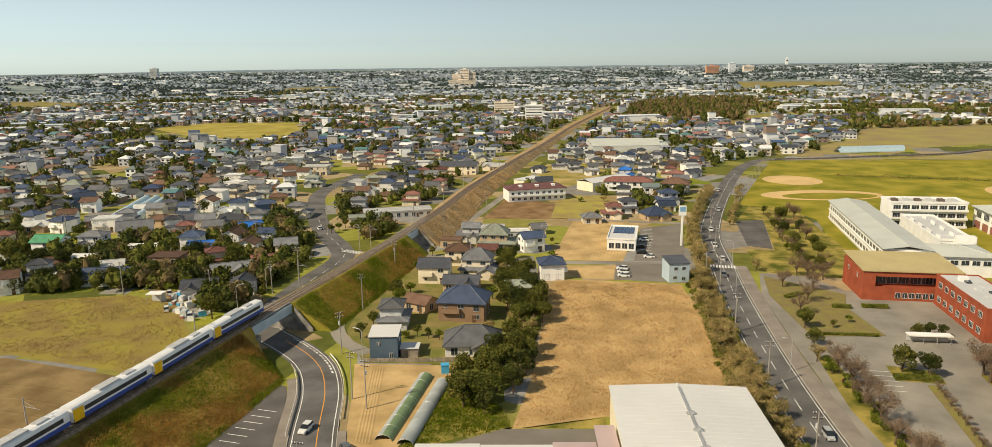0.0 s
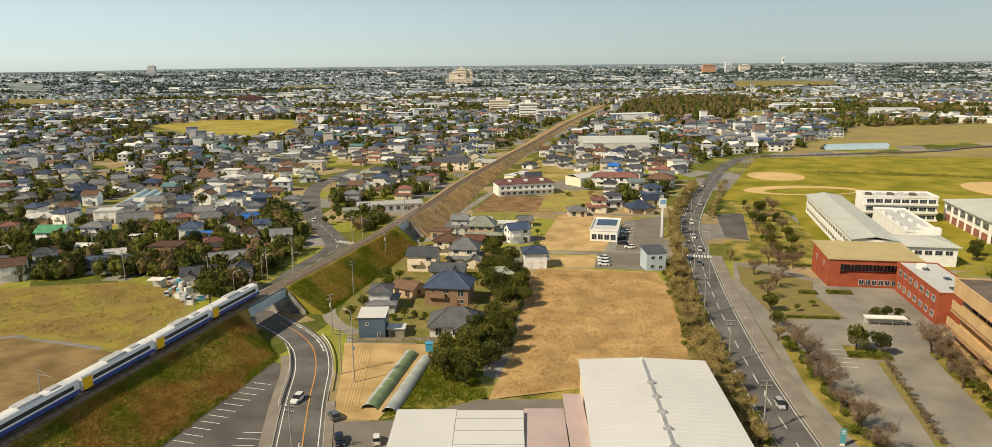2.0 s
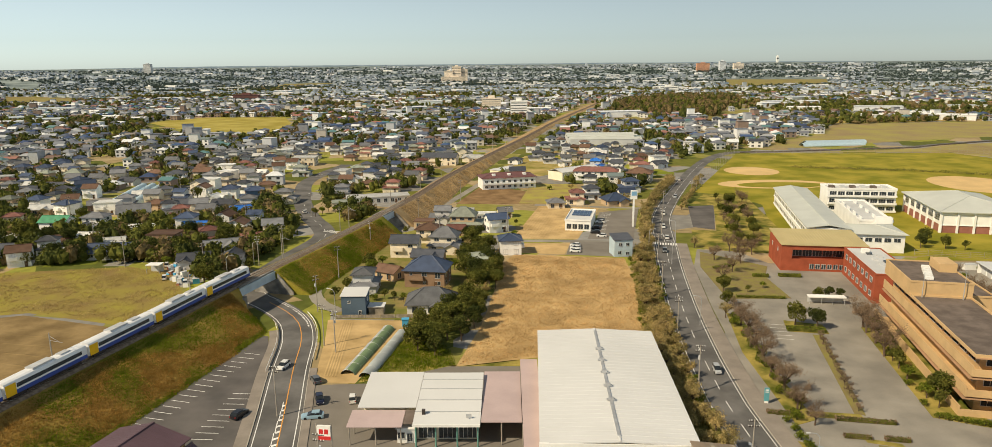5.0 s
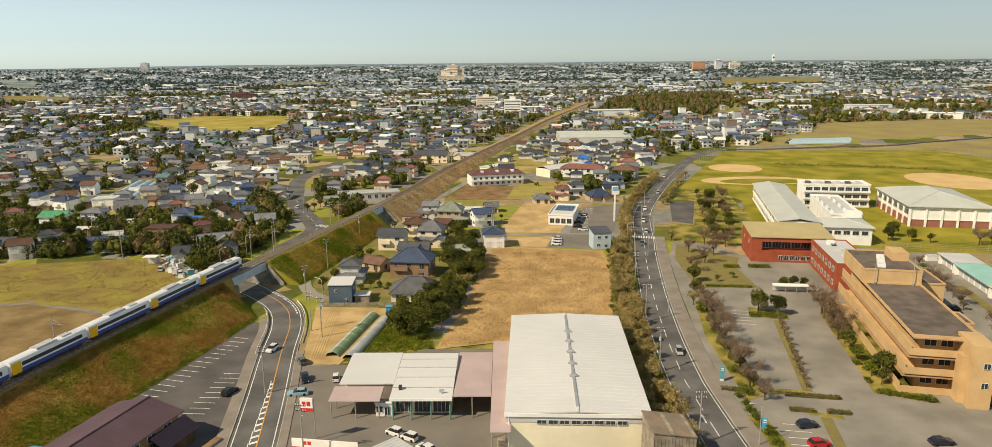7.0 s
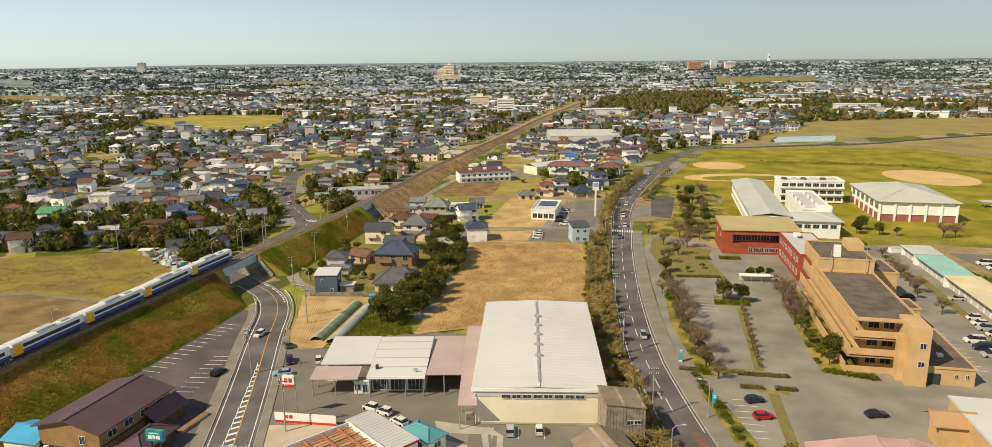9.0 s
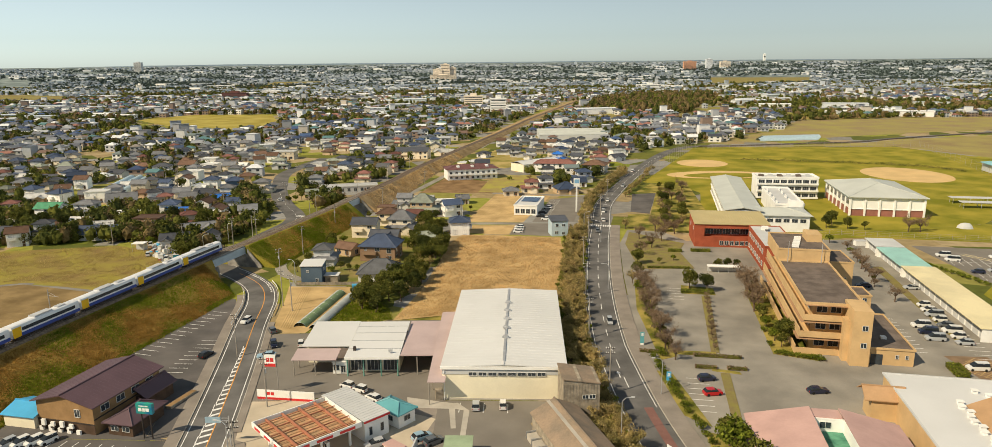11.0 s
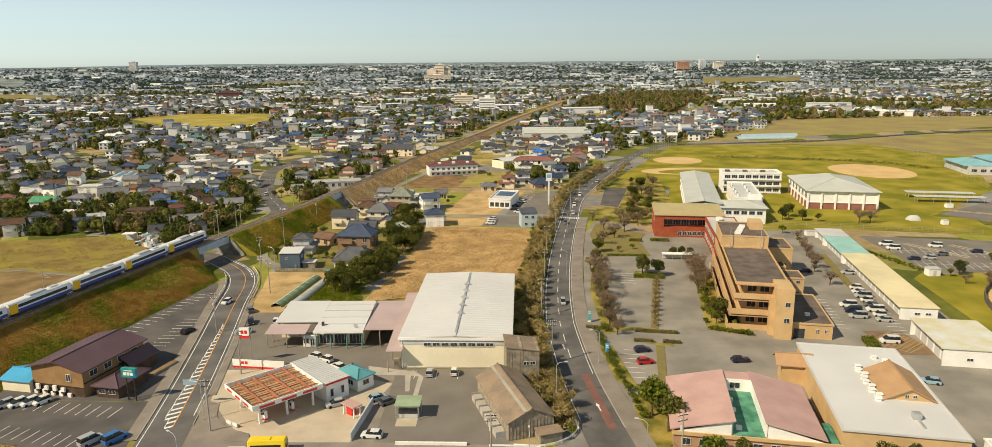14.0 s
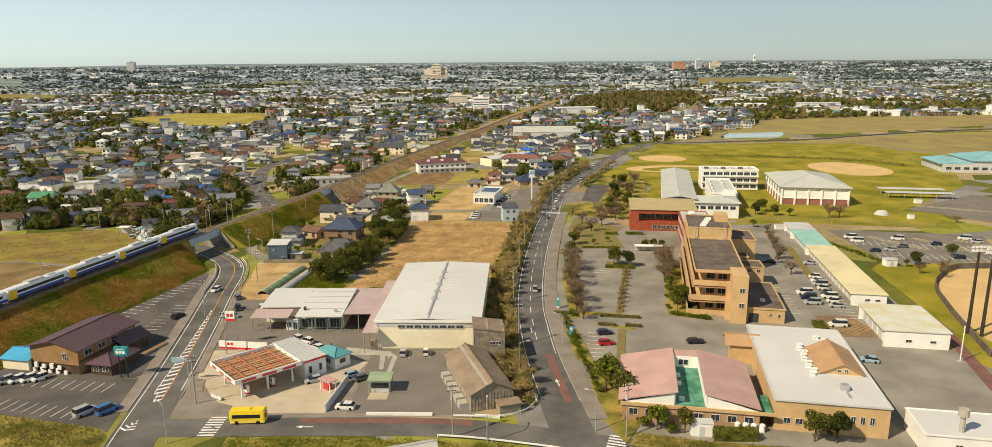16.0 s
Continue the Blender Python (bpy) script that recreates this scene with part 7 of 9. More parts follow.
def far_trees():
    rng = random.Random(31)
    V, F, M = [], [], []

    g = (1 + 5 ** 0.5) / 2
    ICO = [Vector(p).normalized() for p in ((-1, g, 0), (1, g, 0), (-1, -g, 0), (1, -g, 0), (0, -1, g), (0, 1, g), (0, -1, -g), (0, 1, -g), (g, 0, -1), (g, 0, 1), (-g, 0, -1), (-g, 0, 1))]
    TRI = [(0, 11, 5), (0, 5, 1), (0, 1, 7), (0, 7, 10), (0, 10, 11), (1, 5, 9), (5, 11, 4), (11, 10, 2), (10, 7, 6), (7, 1, 8), (3, 9, 4), (3, 4, 2), (3, 2, 6), (3, 6, 8), (3, 8, 9), (4, 9, 5), (2, 4, 11), (6, 2, 10), (8, 6, 7), (9, 8, 1)]

    def clump(x, y, r, h, m, n, fine=1.0):
        base = rise_of(x, y)
        for _ in range(3 if y < 1500 else 2):
            k = len(V)
            q, a = r * rng.uniform(0.1, 0.5), rng.uniform(0, 6.28)
            rr, zz = r * rng.uniform(0.4, 0.62), h * rng.uniform(0.4, 0.66)
            for p in ICO:
                w = rng.uniform(0.75, 1.2)
                V.append((x + q * math.cos(a) + p.x * rr * w, y + q * math.sin(a) + p.y * rr * w, max(0, zz + p.z * h * 0.4 * w) + base))
            F.extend((k + i, k + j, k + l) for i, j, l in TRI)
            M.extend((m,) * 20)
        for _ in range(n):
            a, b = rng.uniform(0, 6.28), rng.uniform(0, 1) ** 0.6
            z = h * rng.uniform(0.2, 1.0)
            q = r * b * math.sqrt(max(0.05, 1 - (z / h - 0.45) ** 2 * 2.2))
            c = Vector((x + q * math.cos(a), y + q * math.sin(a), z + base))
            u = Vector((rng.gauss(0, 1), rng.gauss(0, 1), rng.gauss(0, 1))).normalized()
            v = u.orthogonal().normalized()
            s = r * rng.uniform(0.16, 0.32) * fine
            k = len(V)
            V.extend((tuple(c + u * s), tuple(c + v * s), tuple(c - u * s), tuple(c - v * s * 0.8)))
            F.append((k, k + 1, k + 2, k + 3))
            M.append(m)

    for _ in range(38000):
        y = 285 + 4300 * rng.random() ** 1.8
        x = rng.uniform(-0.76 * y - 30, 0.76 * y + 30)
        t = noise.noise((x / (120 if y < 900 else 330), y / 120, 1.7)) + (0.25 if far_field(x, y) < -0.1 else 0)
        if t < (0.12 if 0.02 * y < x < 0.36 * y and y < 980 else -0.2) or math.hypot(x, y) > 4500 or (x > -100 and y < 400) or not free(x, y, 1.5):
            continue
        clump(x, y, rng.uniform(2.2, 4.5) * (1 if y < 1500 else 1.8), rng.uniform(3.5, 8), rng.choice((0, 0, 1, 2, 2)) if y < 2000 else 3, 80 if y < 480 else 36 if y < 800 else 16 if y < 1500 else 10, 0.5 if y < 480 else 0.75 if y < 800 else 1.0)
    for _ in range(16000):
        y = 850 + 3300 * rng.random() ** 1.25
        x = rng.uniform(-0.76 * y, 0.76 * y)
        if noise.noise((x / 420, y / 95, 6.4)) + 0.5 * noise.noise((x / 120, y / 45, 2.4)) < 0.12 or math.hypot(x, y) > 4300 or not free(x, y, 2):
            continue
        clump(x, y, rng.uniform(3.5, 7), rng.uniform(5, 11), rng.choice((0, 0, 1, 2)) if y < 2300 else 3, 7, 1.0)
    wood = [(94, 1007), (236, 985), (400, 1434), (304, 1500), (152, 1280)]
    for x, y in scatter_inside(wood, 1100, rng):
        clump(x, y, rng.uniform(3.5, 6), rng.uniform(5, 14), rng.choice((0, 1, 1, 2)), 26, 0.7)
    for a, b_ in (((-480, 1060), (-330, 1050)), ((-520, 1070), (-500, 960)), ((60, 1480), (420, 1470)), ((-330, 1150), (0, 1250)), ((300, 850), (520, 905))):
        for i in range(60):
            t = rng.random()
            clump(a[0] + (b_[0] - a[0]) * t + rng.uniform(-8, 8), a[1] + (b_[1] - a[1]) * t + rng.uniform(-8, 8), rng.uniform(2, 5), rng.uniform(3, 9), rng.choice((0, 1)), 22, 0.8)
    for a, b_, n in (((-235, 300), (-158, 312), 20), ((-178, 318), (-140, 332), 11), ((-166, 338), (-150, 374), 11), ((-242, 340), (-205, 332), 9), ((-232, 312), (-195, 318), 8), ((-150, 345), (-132, 372), 8)):
        for i in range(n):
            t = rng.random()
            clump(a[0] + (b_[0] - a[0]) * t + rng.uniform(-4, 4), a[1] + (b_[1] - a[1]) * t + rng.uniform(-3, 3), rng.uniform(1.6, 3.0), rng.uniform(2.5, 6.5), rng.choice((0, 2, 2, 1)), 130, 0.5)
    me = bpy.data.meshes.new("distant_trees")
    me.from_pydata(V, [], F)
    for m in (FARDARK, FARBROWN, FARGREEN, HAZELEAF):
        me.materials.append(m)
    me.polygons.foreach_set("material_index", M)
    tagged(new("distant_trees", me), "dark groves and garden trees scattered over the plain", "trees", "", "stuff")


far_trees()

# the plain climbing to a low blue ridge at the horizon
bm = bmesh.new()
rows = []
for i in range(181):
    az = radians(-46 + i * 0.52)
    side = max(0.0, math.sin(az))
    low = max(0.0, min(1.0, (-az - radians(26)) / radians(9)))
    ridge = 2.5 * noise.noise((i * 0.11, 0.3, 0)) + 1.0 * noise.noise((i * 0.7, 5.3, 0)) + (5 - 9 * side if az > 0 else 5) - 12 * low
    rows.append([bm.verts.new((r * math.sin(az), r * math.cos(az), z)) for r, z in ((2990, -0.4), (3500, 16.5), (4000, 33.2), (4500, 50.2), (4800, 60.2), (4880, 62.5 + ridge))])
for a, b_ in zip(rows, rows[1:]):
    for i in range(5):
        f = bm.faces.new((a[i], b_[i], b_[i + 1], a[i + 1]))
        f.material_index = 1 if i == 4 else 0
# Distance haze is mixed into these two base colours.
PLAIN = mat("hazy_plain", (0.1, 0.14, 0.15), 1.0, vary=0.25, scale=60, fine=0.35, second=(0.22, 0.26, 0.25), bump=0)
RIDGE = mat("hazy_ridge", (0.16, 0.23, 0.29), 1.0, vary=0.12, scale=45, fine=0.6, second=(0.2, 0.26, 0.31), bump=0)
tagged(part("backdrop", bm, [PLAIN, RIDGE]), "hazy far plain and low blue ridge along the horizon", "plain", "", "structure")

# ---------------------------------------------------------------- vehicles
CARPAINT = {n: mat("car_" + n, c, 0.3, metal=0.1, vary=0.03, bump=0.0, coat=0.5) for n, c in (("white", (0.75, 0.75, 0.73)), ("silver", (0.42, 0.44, 0.46)), ("navy", (0.015, 0.02, 0.05)), ("red", (0.5, 0.01, 0.015)), ("blue", (0.04, 0.16, 0.42)), ("grey", (0.12, 0.13, 0.14)), ("black", (0.015, 0.015, 0.018)), ("skyblue", (0.3, 0.45, 0.55)))}
LAMPRED = mat("tail_lamp", (0.35, 0.01, 0.01), 0.3, vary=0.05)
LAMPCLEAR = mat("head_lamp", (0.7, 0.7, 0.68), 0.2, vary=0.05)
tyre_bm = bmesh.new()
tube(tyre_bm, (-0.1, 0, 0), (0.1, 0, 0), 0.31, 0.31, 14)
TYRE = mesh_of("wheel", tyre_bm, BLACK)
CARMESH = {}
CARFIRST = {}


def shell(sections):
    """A body from cross-sections along y: each (y, half width, z0, z1, half width at top)."""
    bm = bmesh.new()
    rows = [[bm.verts.new(p) for p in ((-w, y, z0), (w, y, z0), (w, y, z0 + (z1 - z0) * 0.6), (t, y, z1), (-t, y, z1), (-w, y, z0 + (z1 - z0) * 0.6))] for y, w, z0, z1, t in sections]
    for a, b_ in zip(rows, rows[1:]):
        for i in range(6):
            bm.faces.new((a[i], a[(i + 1) % 6], b_[(i + 1) % 6], b_[i]))
    bm.faces.new(rows[0][::-1])
    bm.faces.new(rows[-1])
    return bm


def car(x, y, rot, paint="white", kind="hatch", label=""):
    """A parked car: lower body, glazed cabin, roof, wheels, lamps. It points along +y before turning."""
    words = {"hatch": "hatchback car", "van": "van", "sedan": "saloon car", "kei": "small box-shaped car"}
    key = (paint, kind)
    m = pose(x, y, 0.05, 0, 0, rot)
    if key in CARFIRST and not label:
        return copy_thing(CARFIRST[key], m)
    L, W_, hood, top, f0, r0 = {"hatch": (4.1, 0.85, 0.95, 1.5, 0.28, 0.95), "van": (4.7, 0.88, 1.1, 1.98, 0.22, 0.99), "sedan": (4.5, 0.86, 0.92, 1.42, 0.32, 0.86), "kei": (3.4, 0.74, 0.98, 1.7, 0.22, 0.98)}[kind]
    h = L / 2
    ob = thing("car", m, label or f"{paint} {words[kind]} standing on the asphalt", "car", "" if label else "parked cars")
    yf, yr = h - L * f0, -h * r0
    part("body", shell([(-h, W_ * 0.9, 0.3, hood * 0.92, W_ * 0.85), (-h + 0.25, W_, 0.2, hood, W_ * 0.95), (yf, W_, 0.2, hood, W_ * 0.95), (h - 0.3, W_ * 0.97, 0.2, hood * 0.88, W_ * 0.88), (h, W_ * 0.85, 0.32, hood * 0.72, W_ * 0.78)]), CARPAINT[paint], ob)
    part("glazing", shell([(yr + 0.05, W_ * 0.9, hood - 0.02, hood + 0.1, W_ * 0.88), (yr + (0.5 if kind in ("hatch", "sedan") else 0.2), W_ * 0.92, hood - 0.02, top - 0.06, W_ * 0.76), (yf - 0.75, W_ * 0.92, hood - 0.02, top - 0.06, W_ * 0.76), (yf + 0.15, W_ * 0.9, hood - 0.02, hood + 0.06, W_ * 0.86)]), SKYGLASS, ob, "dark tinted windows")
    a = yr + (0.5 if kind in ("hatch", "sedan") else 0.15)
    part("roof", boxes((-W_ * 0.78, W_ * 0.78, a, yf - 0.7, top - 0.07, top), *[(s * W_ * 0.8 - 0.06, s * W_ * 0.8 + 0.06, (a + yf - 0.7) / 2 - 0.06, (a + yf - 0.7) / 2 + 0.06, hood, top - 0.05) for s in (-1, 1)]), CARPAINT[paint], ob)
    for sx in (-1, 1):
        for yy in (-h * 0.62, h * 0.62):
            wl_ = part("wheel", TYRE, None, ob)
            wl_.matrix_basis = pose(sx * (W_ - 0.08), yy, 0.31)
        part("headlight", boxes((sx * W_ * 0.7 - 0.14, sx * W_ * 0.7 + 0.14, h - 0.12, h + 0.01, 0.5, 0.66)), LAMPCLEAR, ob)
        part("tail_light", boxes((sx * W_ * 0.78 - 0.1, sx * W_ * 0.78 + 0.1, -h - 0.02, -h + 0.06, 0.6, 0.85)), LAMPRED, ob)
    if not label:
        CARFIRST[key] = ob
    return ob


# parked in front of the restaurant
for x, y in ((-111.2, 149.0), (-108.9, 149.4), (-106.6, 149.9), (-104.3, 150.4)):
    car(x, y - 0.6, 150, "silver" if x < -110 else "white", "kei")
car(-84.8, 133.6, -30, "silver", "van")
car(-80.6, 134.3, -30, "blue", "van", label="bright blue minivan with pale roof in a bay")
# on and beside the road
car(-88.6, 213.5, 168, "white", "hatch", label="white car driving on the curving road")
car(-75.6, 196.4, 200, "navy", "hatch")
car(-75.2, 189.3, 100, "skyblue", "sedan")
car(-79.0, 206.0, 30, "grey", "hatch")
car(-68.6, 196.5, 10, "white", "kei")
car(-90.3, 190.0, -20, "black", "hatch")
# filling station and yard
car(-32.9, 150.2, -58, "skyblue", "hatch")
car(-30.5, 148.6, -52, "grey", "hatch")
car(-31.6, 134.9, 84, "white", "hatch")
car(-41.4, 147.7, 118, "silver", "hatch")
car(-51.8, 172.3, 60, "white", "kei")
car(-48.6, 170.4, 60, "white", "kei")
car(-45.0, 166.4, 50, "white", "hatch")
car(-23.0, 162.6, 0, "silver", "hatch")
car(-17.4, 162.7, 0, "white", "kei")
# avenue and campus
car(12.0, 210.5, 178, "silver", "kei", label="silver box-shaped car on the avenue")
car(28.3, 174.8, -82, "navy", "hatch")
car(27.6, 167.8, -82, "red", "hatch")
car(50.3, 168.3, -86, "navy", "sedan")
car(27.6, 234.0, -80, "black", "sedan")
for i, (x, y) in enumerate(((94.0, 206.0), (93.2, 201.4), (92.4, 196.9))):
    car(x, y, 80, ("white", "navy", "silver")[i], "van")
for i in range(8):
    car(104.0 - i * 0.85, 222 - i * 4.0, 80, ("white", "white", "silver", "white", "grey", "white", "white", "silver")[i], ("kei", "hatch", "van")[i % 3])
car(91.4, 179.0, 84, "white", "van", label="white ambulance van with a red roof lamp")
car(88.0, 156.0, 70, "skyblue", "hatch")
car(109.5, 238.0, 80, "silver", "sedan")
car(96.0, 240.5, 80, "navy", "sedan")
for x, y, p in ((141.5, 274.5, "white"), (141.2, 268.6, "white"), (140.6, 254.0, "navy"), (158.6, 271.4, "white"), (154.0, 259.6, "grey"), (147.0, 255.2, "silver"), (168.6, 262.8, "navy"), (165.6, 244.0, "navy"), (184.6, 270.6, "white"), (186, 265.5, "silver")):
    car(x, y, 78, p, "hatch" if p != "white" else "van")
for x, y, p in ((5.2, 366.0, "white"), (1.6, 354.6, "black"), (0.8, 346.6, "black"), (-9.6, 325.2, "white"), (-9.9, 321.0, "white"), (-10.4, 316.6, "white"), (2.6, 340.5, "white")):
    car(x, y, 82, p, "hatch")
for x, y, r, p in ((28.4, 337, -8, "white"), (36.8, 383, 172, "white"), (31.0, 356, 170, "white"), (52, 425, 160, "silver"), (67.5, 480, -24, "white"), (23.0, 316.5, 172, "grey"), (-133.6, 392, 28, "white")):
    car(x, y, r, p, "hatch")
for x, y in ((-150.5, 284.5), (-157, 300), (-141.0, 279)):
    car(x, y, 20, "white", "kei")

bus = thing("bus", pose(-49.8, 129.6, 0.05, 0, 0, -88), "small yellow local bus driving along the street", "bus")
part("body", shell([(-3.45, 1.0, 0.4, 2.75, 0.9), (-3.3, 1.08, 0.3, 2.85, 0.95), (3.2, 1.08, 0.3, 2.85, 0.95), (3.45, 1.0, 0.4, 2.6, 0.9)]), YELLOW, bus)
for s in (-1, 1):
    part("side_windows", boxes((s * 1.06 - 0.04, s * 1.06 + 0.04, -2.9, 2.6, 1.35, 2.1)), SKYGLASS, bus, "dark side windows")
    part("stripe", boxes((s * 1.06 - 0.035, s * 1.06 + 0.035, -3.2, 3.1, 0.5, 0.6)), PAINT, bus)
part("windscreen", boxes((-0.9, 0.9, 3.38, 3.5, 1.2, 2.3)), SKYGLASS, bus)
part("rear_window", boxes((-0.8, 0.8, -3.52, -3.42, 1.4, 2.2)), SKYGLASS, bus)
part("roof_unit", boxes((-0.6, 0.6, -1.2, 0.6, 2.82, 3.0)), YELLOW, bus)
for sx in (-1, 1):
    for yy in (-2.1, 2.1):
        w_ = part("wheel", TYRE, None, bus)
        w_.matrix_basis = pose(sx * 0.98, yy, 0.4) @ Matrix.Diagonal((1.3, 1.3, 1.3, 1))
    part("headlight", boxes((sx * 0.75 - 0.15, sx * 0.75 + 0.15, 3.4, 3.5, 0.7, 0.9)), LAMPCLEAR, bus)

# ---------------------------------------------------------------- the train
TRAINWHITE = mat("train_white", (0.72, 0.73, 0.74), 0.35, vary=0.05, scale=3)
TRAINGREY = mat("train_roof", (0.45, 0.46, 0.47), 0.5, vary=0.12, scale=2)
TRAINYEL = mat("train_yellow", (0.80, 0.46, 0.01), 0.4, vary=0.05)


def train_meshes():
    half = 9.9
    P = [(-1.4, 0.95), (-1.45, 1.9), (-1.43, 3.1), (-1.25, 3.65), (-0.7, 3.85), (0.7, 3.85), (1.25, 3.65), (1.43, 3.1), (1.45, 1.9), (1.4, 0.95)]
    bm = bmesh.new()
    rows = [[bm.verts.new((x, y, z)) for x, z in P] for y in (-half, half)]
    n = len(P)
    for i in range(n):
        bm.faces.new((rows[0][i], rows[0][(i + 1) % n], rows[1][(i + 1) % n], rows[1][i]))
    bm.faces.new(rows[0])
    bm.faces.new(rows[1][::-1])
    out = {"body": (mesh_of("body", bm, TRAINWHITE), "")}
    for s, k in ((-1, "a"), (1, "b")):
        x = s * 1.455
        out["lower_band_" + k] = (mesh_of("lower_band", boxes((x - 0.02, x + 0.02, -half, half, 0.95, 1.75)), BLUEPAINT), "deep blue lower band")
        out["window_band_" + k] = (mesh_of("window_band", boxes((x - 0.015, x + 0.025, -half + 2.6, half - 1.4, 2.15, 2.95)), GLASS), "dark window band")
        out["door_panel_" + k] = (mesh_of("door_panel", boxes((x - 0.02, x + 0.035, -half + 0.1, -half + 2.4, 0.96, 3.3)), TRAINYEL), "yellow door panel")
    out["roof_unit"] = (mesh_of("roof_unit", boxes((-0.95, 0.95, -3, 2.2, 3.8, 4.15), (-0.7, 0.7, 4, 6.5, 3.8, 4.05)), TRAINGREY), "grey roof unit")
    for y, k in ((-6.8, "a"), (6.8, "b")):
        out["bogie_" + k] = (mesh_of("bogie", boxes((-1.1, 1.1, y - 1.7, y + 1.7, 0.12, 0.9)), DARKSTEEL), "")
    out["underframe"] = (mesh_of("underframe", boxes((-1.25, 1.25, -5, 5, 0.45, 0.95)), DARKSTEEL), "")
    return out


def along_rail(dist, start=79.0):
    """Place and heading on the track, dist metres behind the train's nose."""
    left = dist
    line = [q for q in RAIL if q.y >= start]
    for a, b_ in zip(line, line[1:]):
        d = (b_ - a).length
        if left <= d:
            return a.lerp(b_, left / d), b_ - a
        left -= d
    return line[-1], line[-1] - line[-2]


train = thing("train", pose(0, 0, 0), "white and blue express train with yellow door panels on the embankment", "train")
TM = train_meshes()
for i in range(9):
    a, _ = along_rail(0.4 + 20.5 * i)
    b_, _ = along_rail(20.2 + 20.5 * i)
    c = (a + b_) / 2
    d = (b_ - a).normalized()
    rot = math.degrees(math.atan2(d.y, d.x)) - 90
    carriage = new("carriage")
    carriage.parent = train
    carriage.empty_display_size = 0.5
    carriage.matrix_basis = pose(c.x, c.y, c.z + 0.06, math.degrees(math.asin(d.z)), 0, rot)
    for k, (me, lab) in TM.items():
        part(me.name.split(".")[0], me, None, carriage, lab)
    if i in (0, 8):
        e = -1 if i == 0 else 1
        bm = bmesh.new()
        P = [(-1.4, 0.7), (1.4, 0.7), (1.42, 2.0), (1.2, 3.4), (-1.2, 3.4), (-1.42, 2.0)]
        Q = [(-1.15, 0.7), (1.15, 0.7), (1.1, 1.7), (0.9, 2.5), (-0.9, 2.5), (-1.1, 1.7)]
        r0, r1 = [bm.verts.new((x, e * 9.9, z)) for x, z in P], [bm.verts.new((x, e * 10.6, z)) for x, z in Q]
        for j in range(6):
            bm.faces.new((r0[j], r0[(j + 1) % 6], r1[(j + 1) % 6], r1[j]))
        bm.faces.new(r1)
        part("nose", bm, BLUEPAINT, carriage, "blue cab nose")
        part("cab_window", boxes((-1.0, 1.0, min(e * 10.2, e * 10.45), max(e * 10.2, e * 10.45), 2.3, 3.2)), GLASS, carriage, "dark cab window")

# ---------------------------------------------------------------- poles and lamps
def pole_mesh(h, arms):
    bm = bmesh.new()
    tube(bm, (0, 0, -0.2), (0, 0, h), 0.17, 0.1, 8)
    return mesh_of("post", bm, POLE)


POST = pole_mesh(11, 2)
ARM = mesh_of("crossarm", boxes((-1.0, 1.0, -0.06, 0.06, -0.06, 0.06)), DARKSTEEL)
INS = mesh_of("insulator", boxes((-0.05, 0.05, -0.05, 0.05, 0, 0.22)), WHITE)
TRANS = bmesh.new()
tube(TRANS, (0, 0.35, 0), (0, 0.35, 0.9), 0.26, 0.26, 10)
TRANS = mesh_of("transformer", TRANS, PALEROOF)


def utility_pole(x, y, rot=0.0, trans=False, z=0.0):
    ob = thing("utility_pole", pose(x, y, z, 0, 0, rot), "grey concrete utility pole with crossarms", "utility pole", "utility poles of the streets")
    part("post", POST, None, ob)
    for k, zz in enumerate((10.6, 9.6)):
        a = part("crossarm", ARM, None, ob)
        a.matrix_basis = pose(0, 0.12, zz)
        for xx in (-0.9, -0.45, 0.45, 0.9):
            i = part("insulator", INS, None, a)
            i.matrix_basis = pose(xx, 0, 0.06)
    if trans:
        t = part("transformer", TRANS, None, ob)
        t.matrix_basis = pose(0, 0, 7.6)
    return ob


for x, y, r, t in ((-82.4, 227, -15, False), (-78.4, 222.5, -15, True), (-66.8, 163.6, -12, True), (-63.6, 137.4, 10, False), (-82.6, 190, -14, False), (-90.6, 252, 40, True), (-92.1, 285, 20, False), (-88.7, 324, 15, True), (-62.6, 331, 0, False), (-35.8, 348, 0, False), (-139.7, 291, 20, False), (-124, 300, 15, True), (-120.5, 317, 15, False), (-107, 352, 0, False), (-8.6, 123, 5, True), (5.5, 168, 0, False), (5.0, 200, 0, True), (8, 232, -5, False), (11, 265, -8, False), (17, 300, -10, True), (-128, 385, 30, False), (-76, 372, 10, False), (-60, 420, 0, False), (24.5, 122.6, 20, True), (-172, 300, 0, False), (-200, 330, 0, True), (-150, 360, 0, False), (-190, 400, 0, False), (-240, 380, 0, True), (-215, 440, 0, False), (-140, 450, 0, False), (28, 345, -10, False), (37, 385, -15, False)):
    utility_pole(x, y, r, t)


def lamp_post(x, y, rot, h=8.5, arm=1.8):
    ob = thing("street_lamp", pose(x, y, 0, 0, 0, rot), "grey steel street lamp with a curved arm", "street lamp", "street lamps")
    bm = bmesh.new()
    tube(bm, (0, 0, 0), (0, 0, h - 0.8), 0.11, 0.07, 8)
    tube(bm, (0, 0, h - 0.8), (arm * 0.35, 0, h - 0.15), 0.065, 0.055, 6)
    tube(bm, (arm * 0.35, 0, h - 0.15), (arm, 0, h), 0.055, 0.05, 6)
    part("post", bm, STEEL, ob)
    part("lamp_head", boxes((arm - 0.15, arm + 0.55, -0.14, 0.14, h - 0.06, h + 0.1)), PALEROOF, ob)


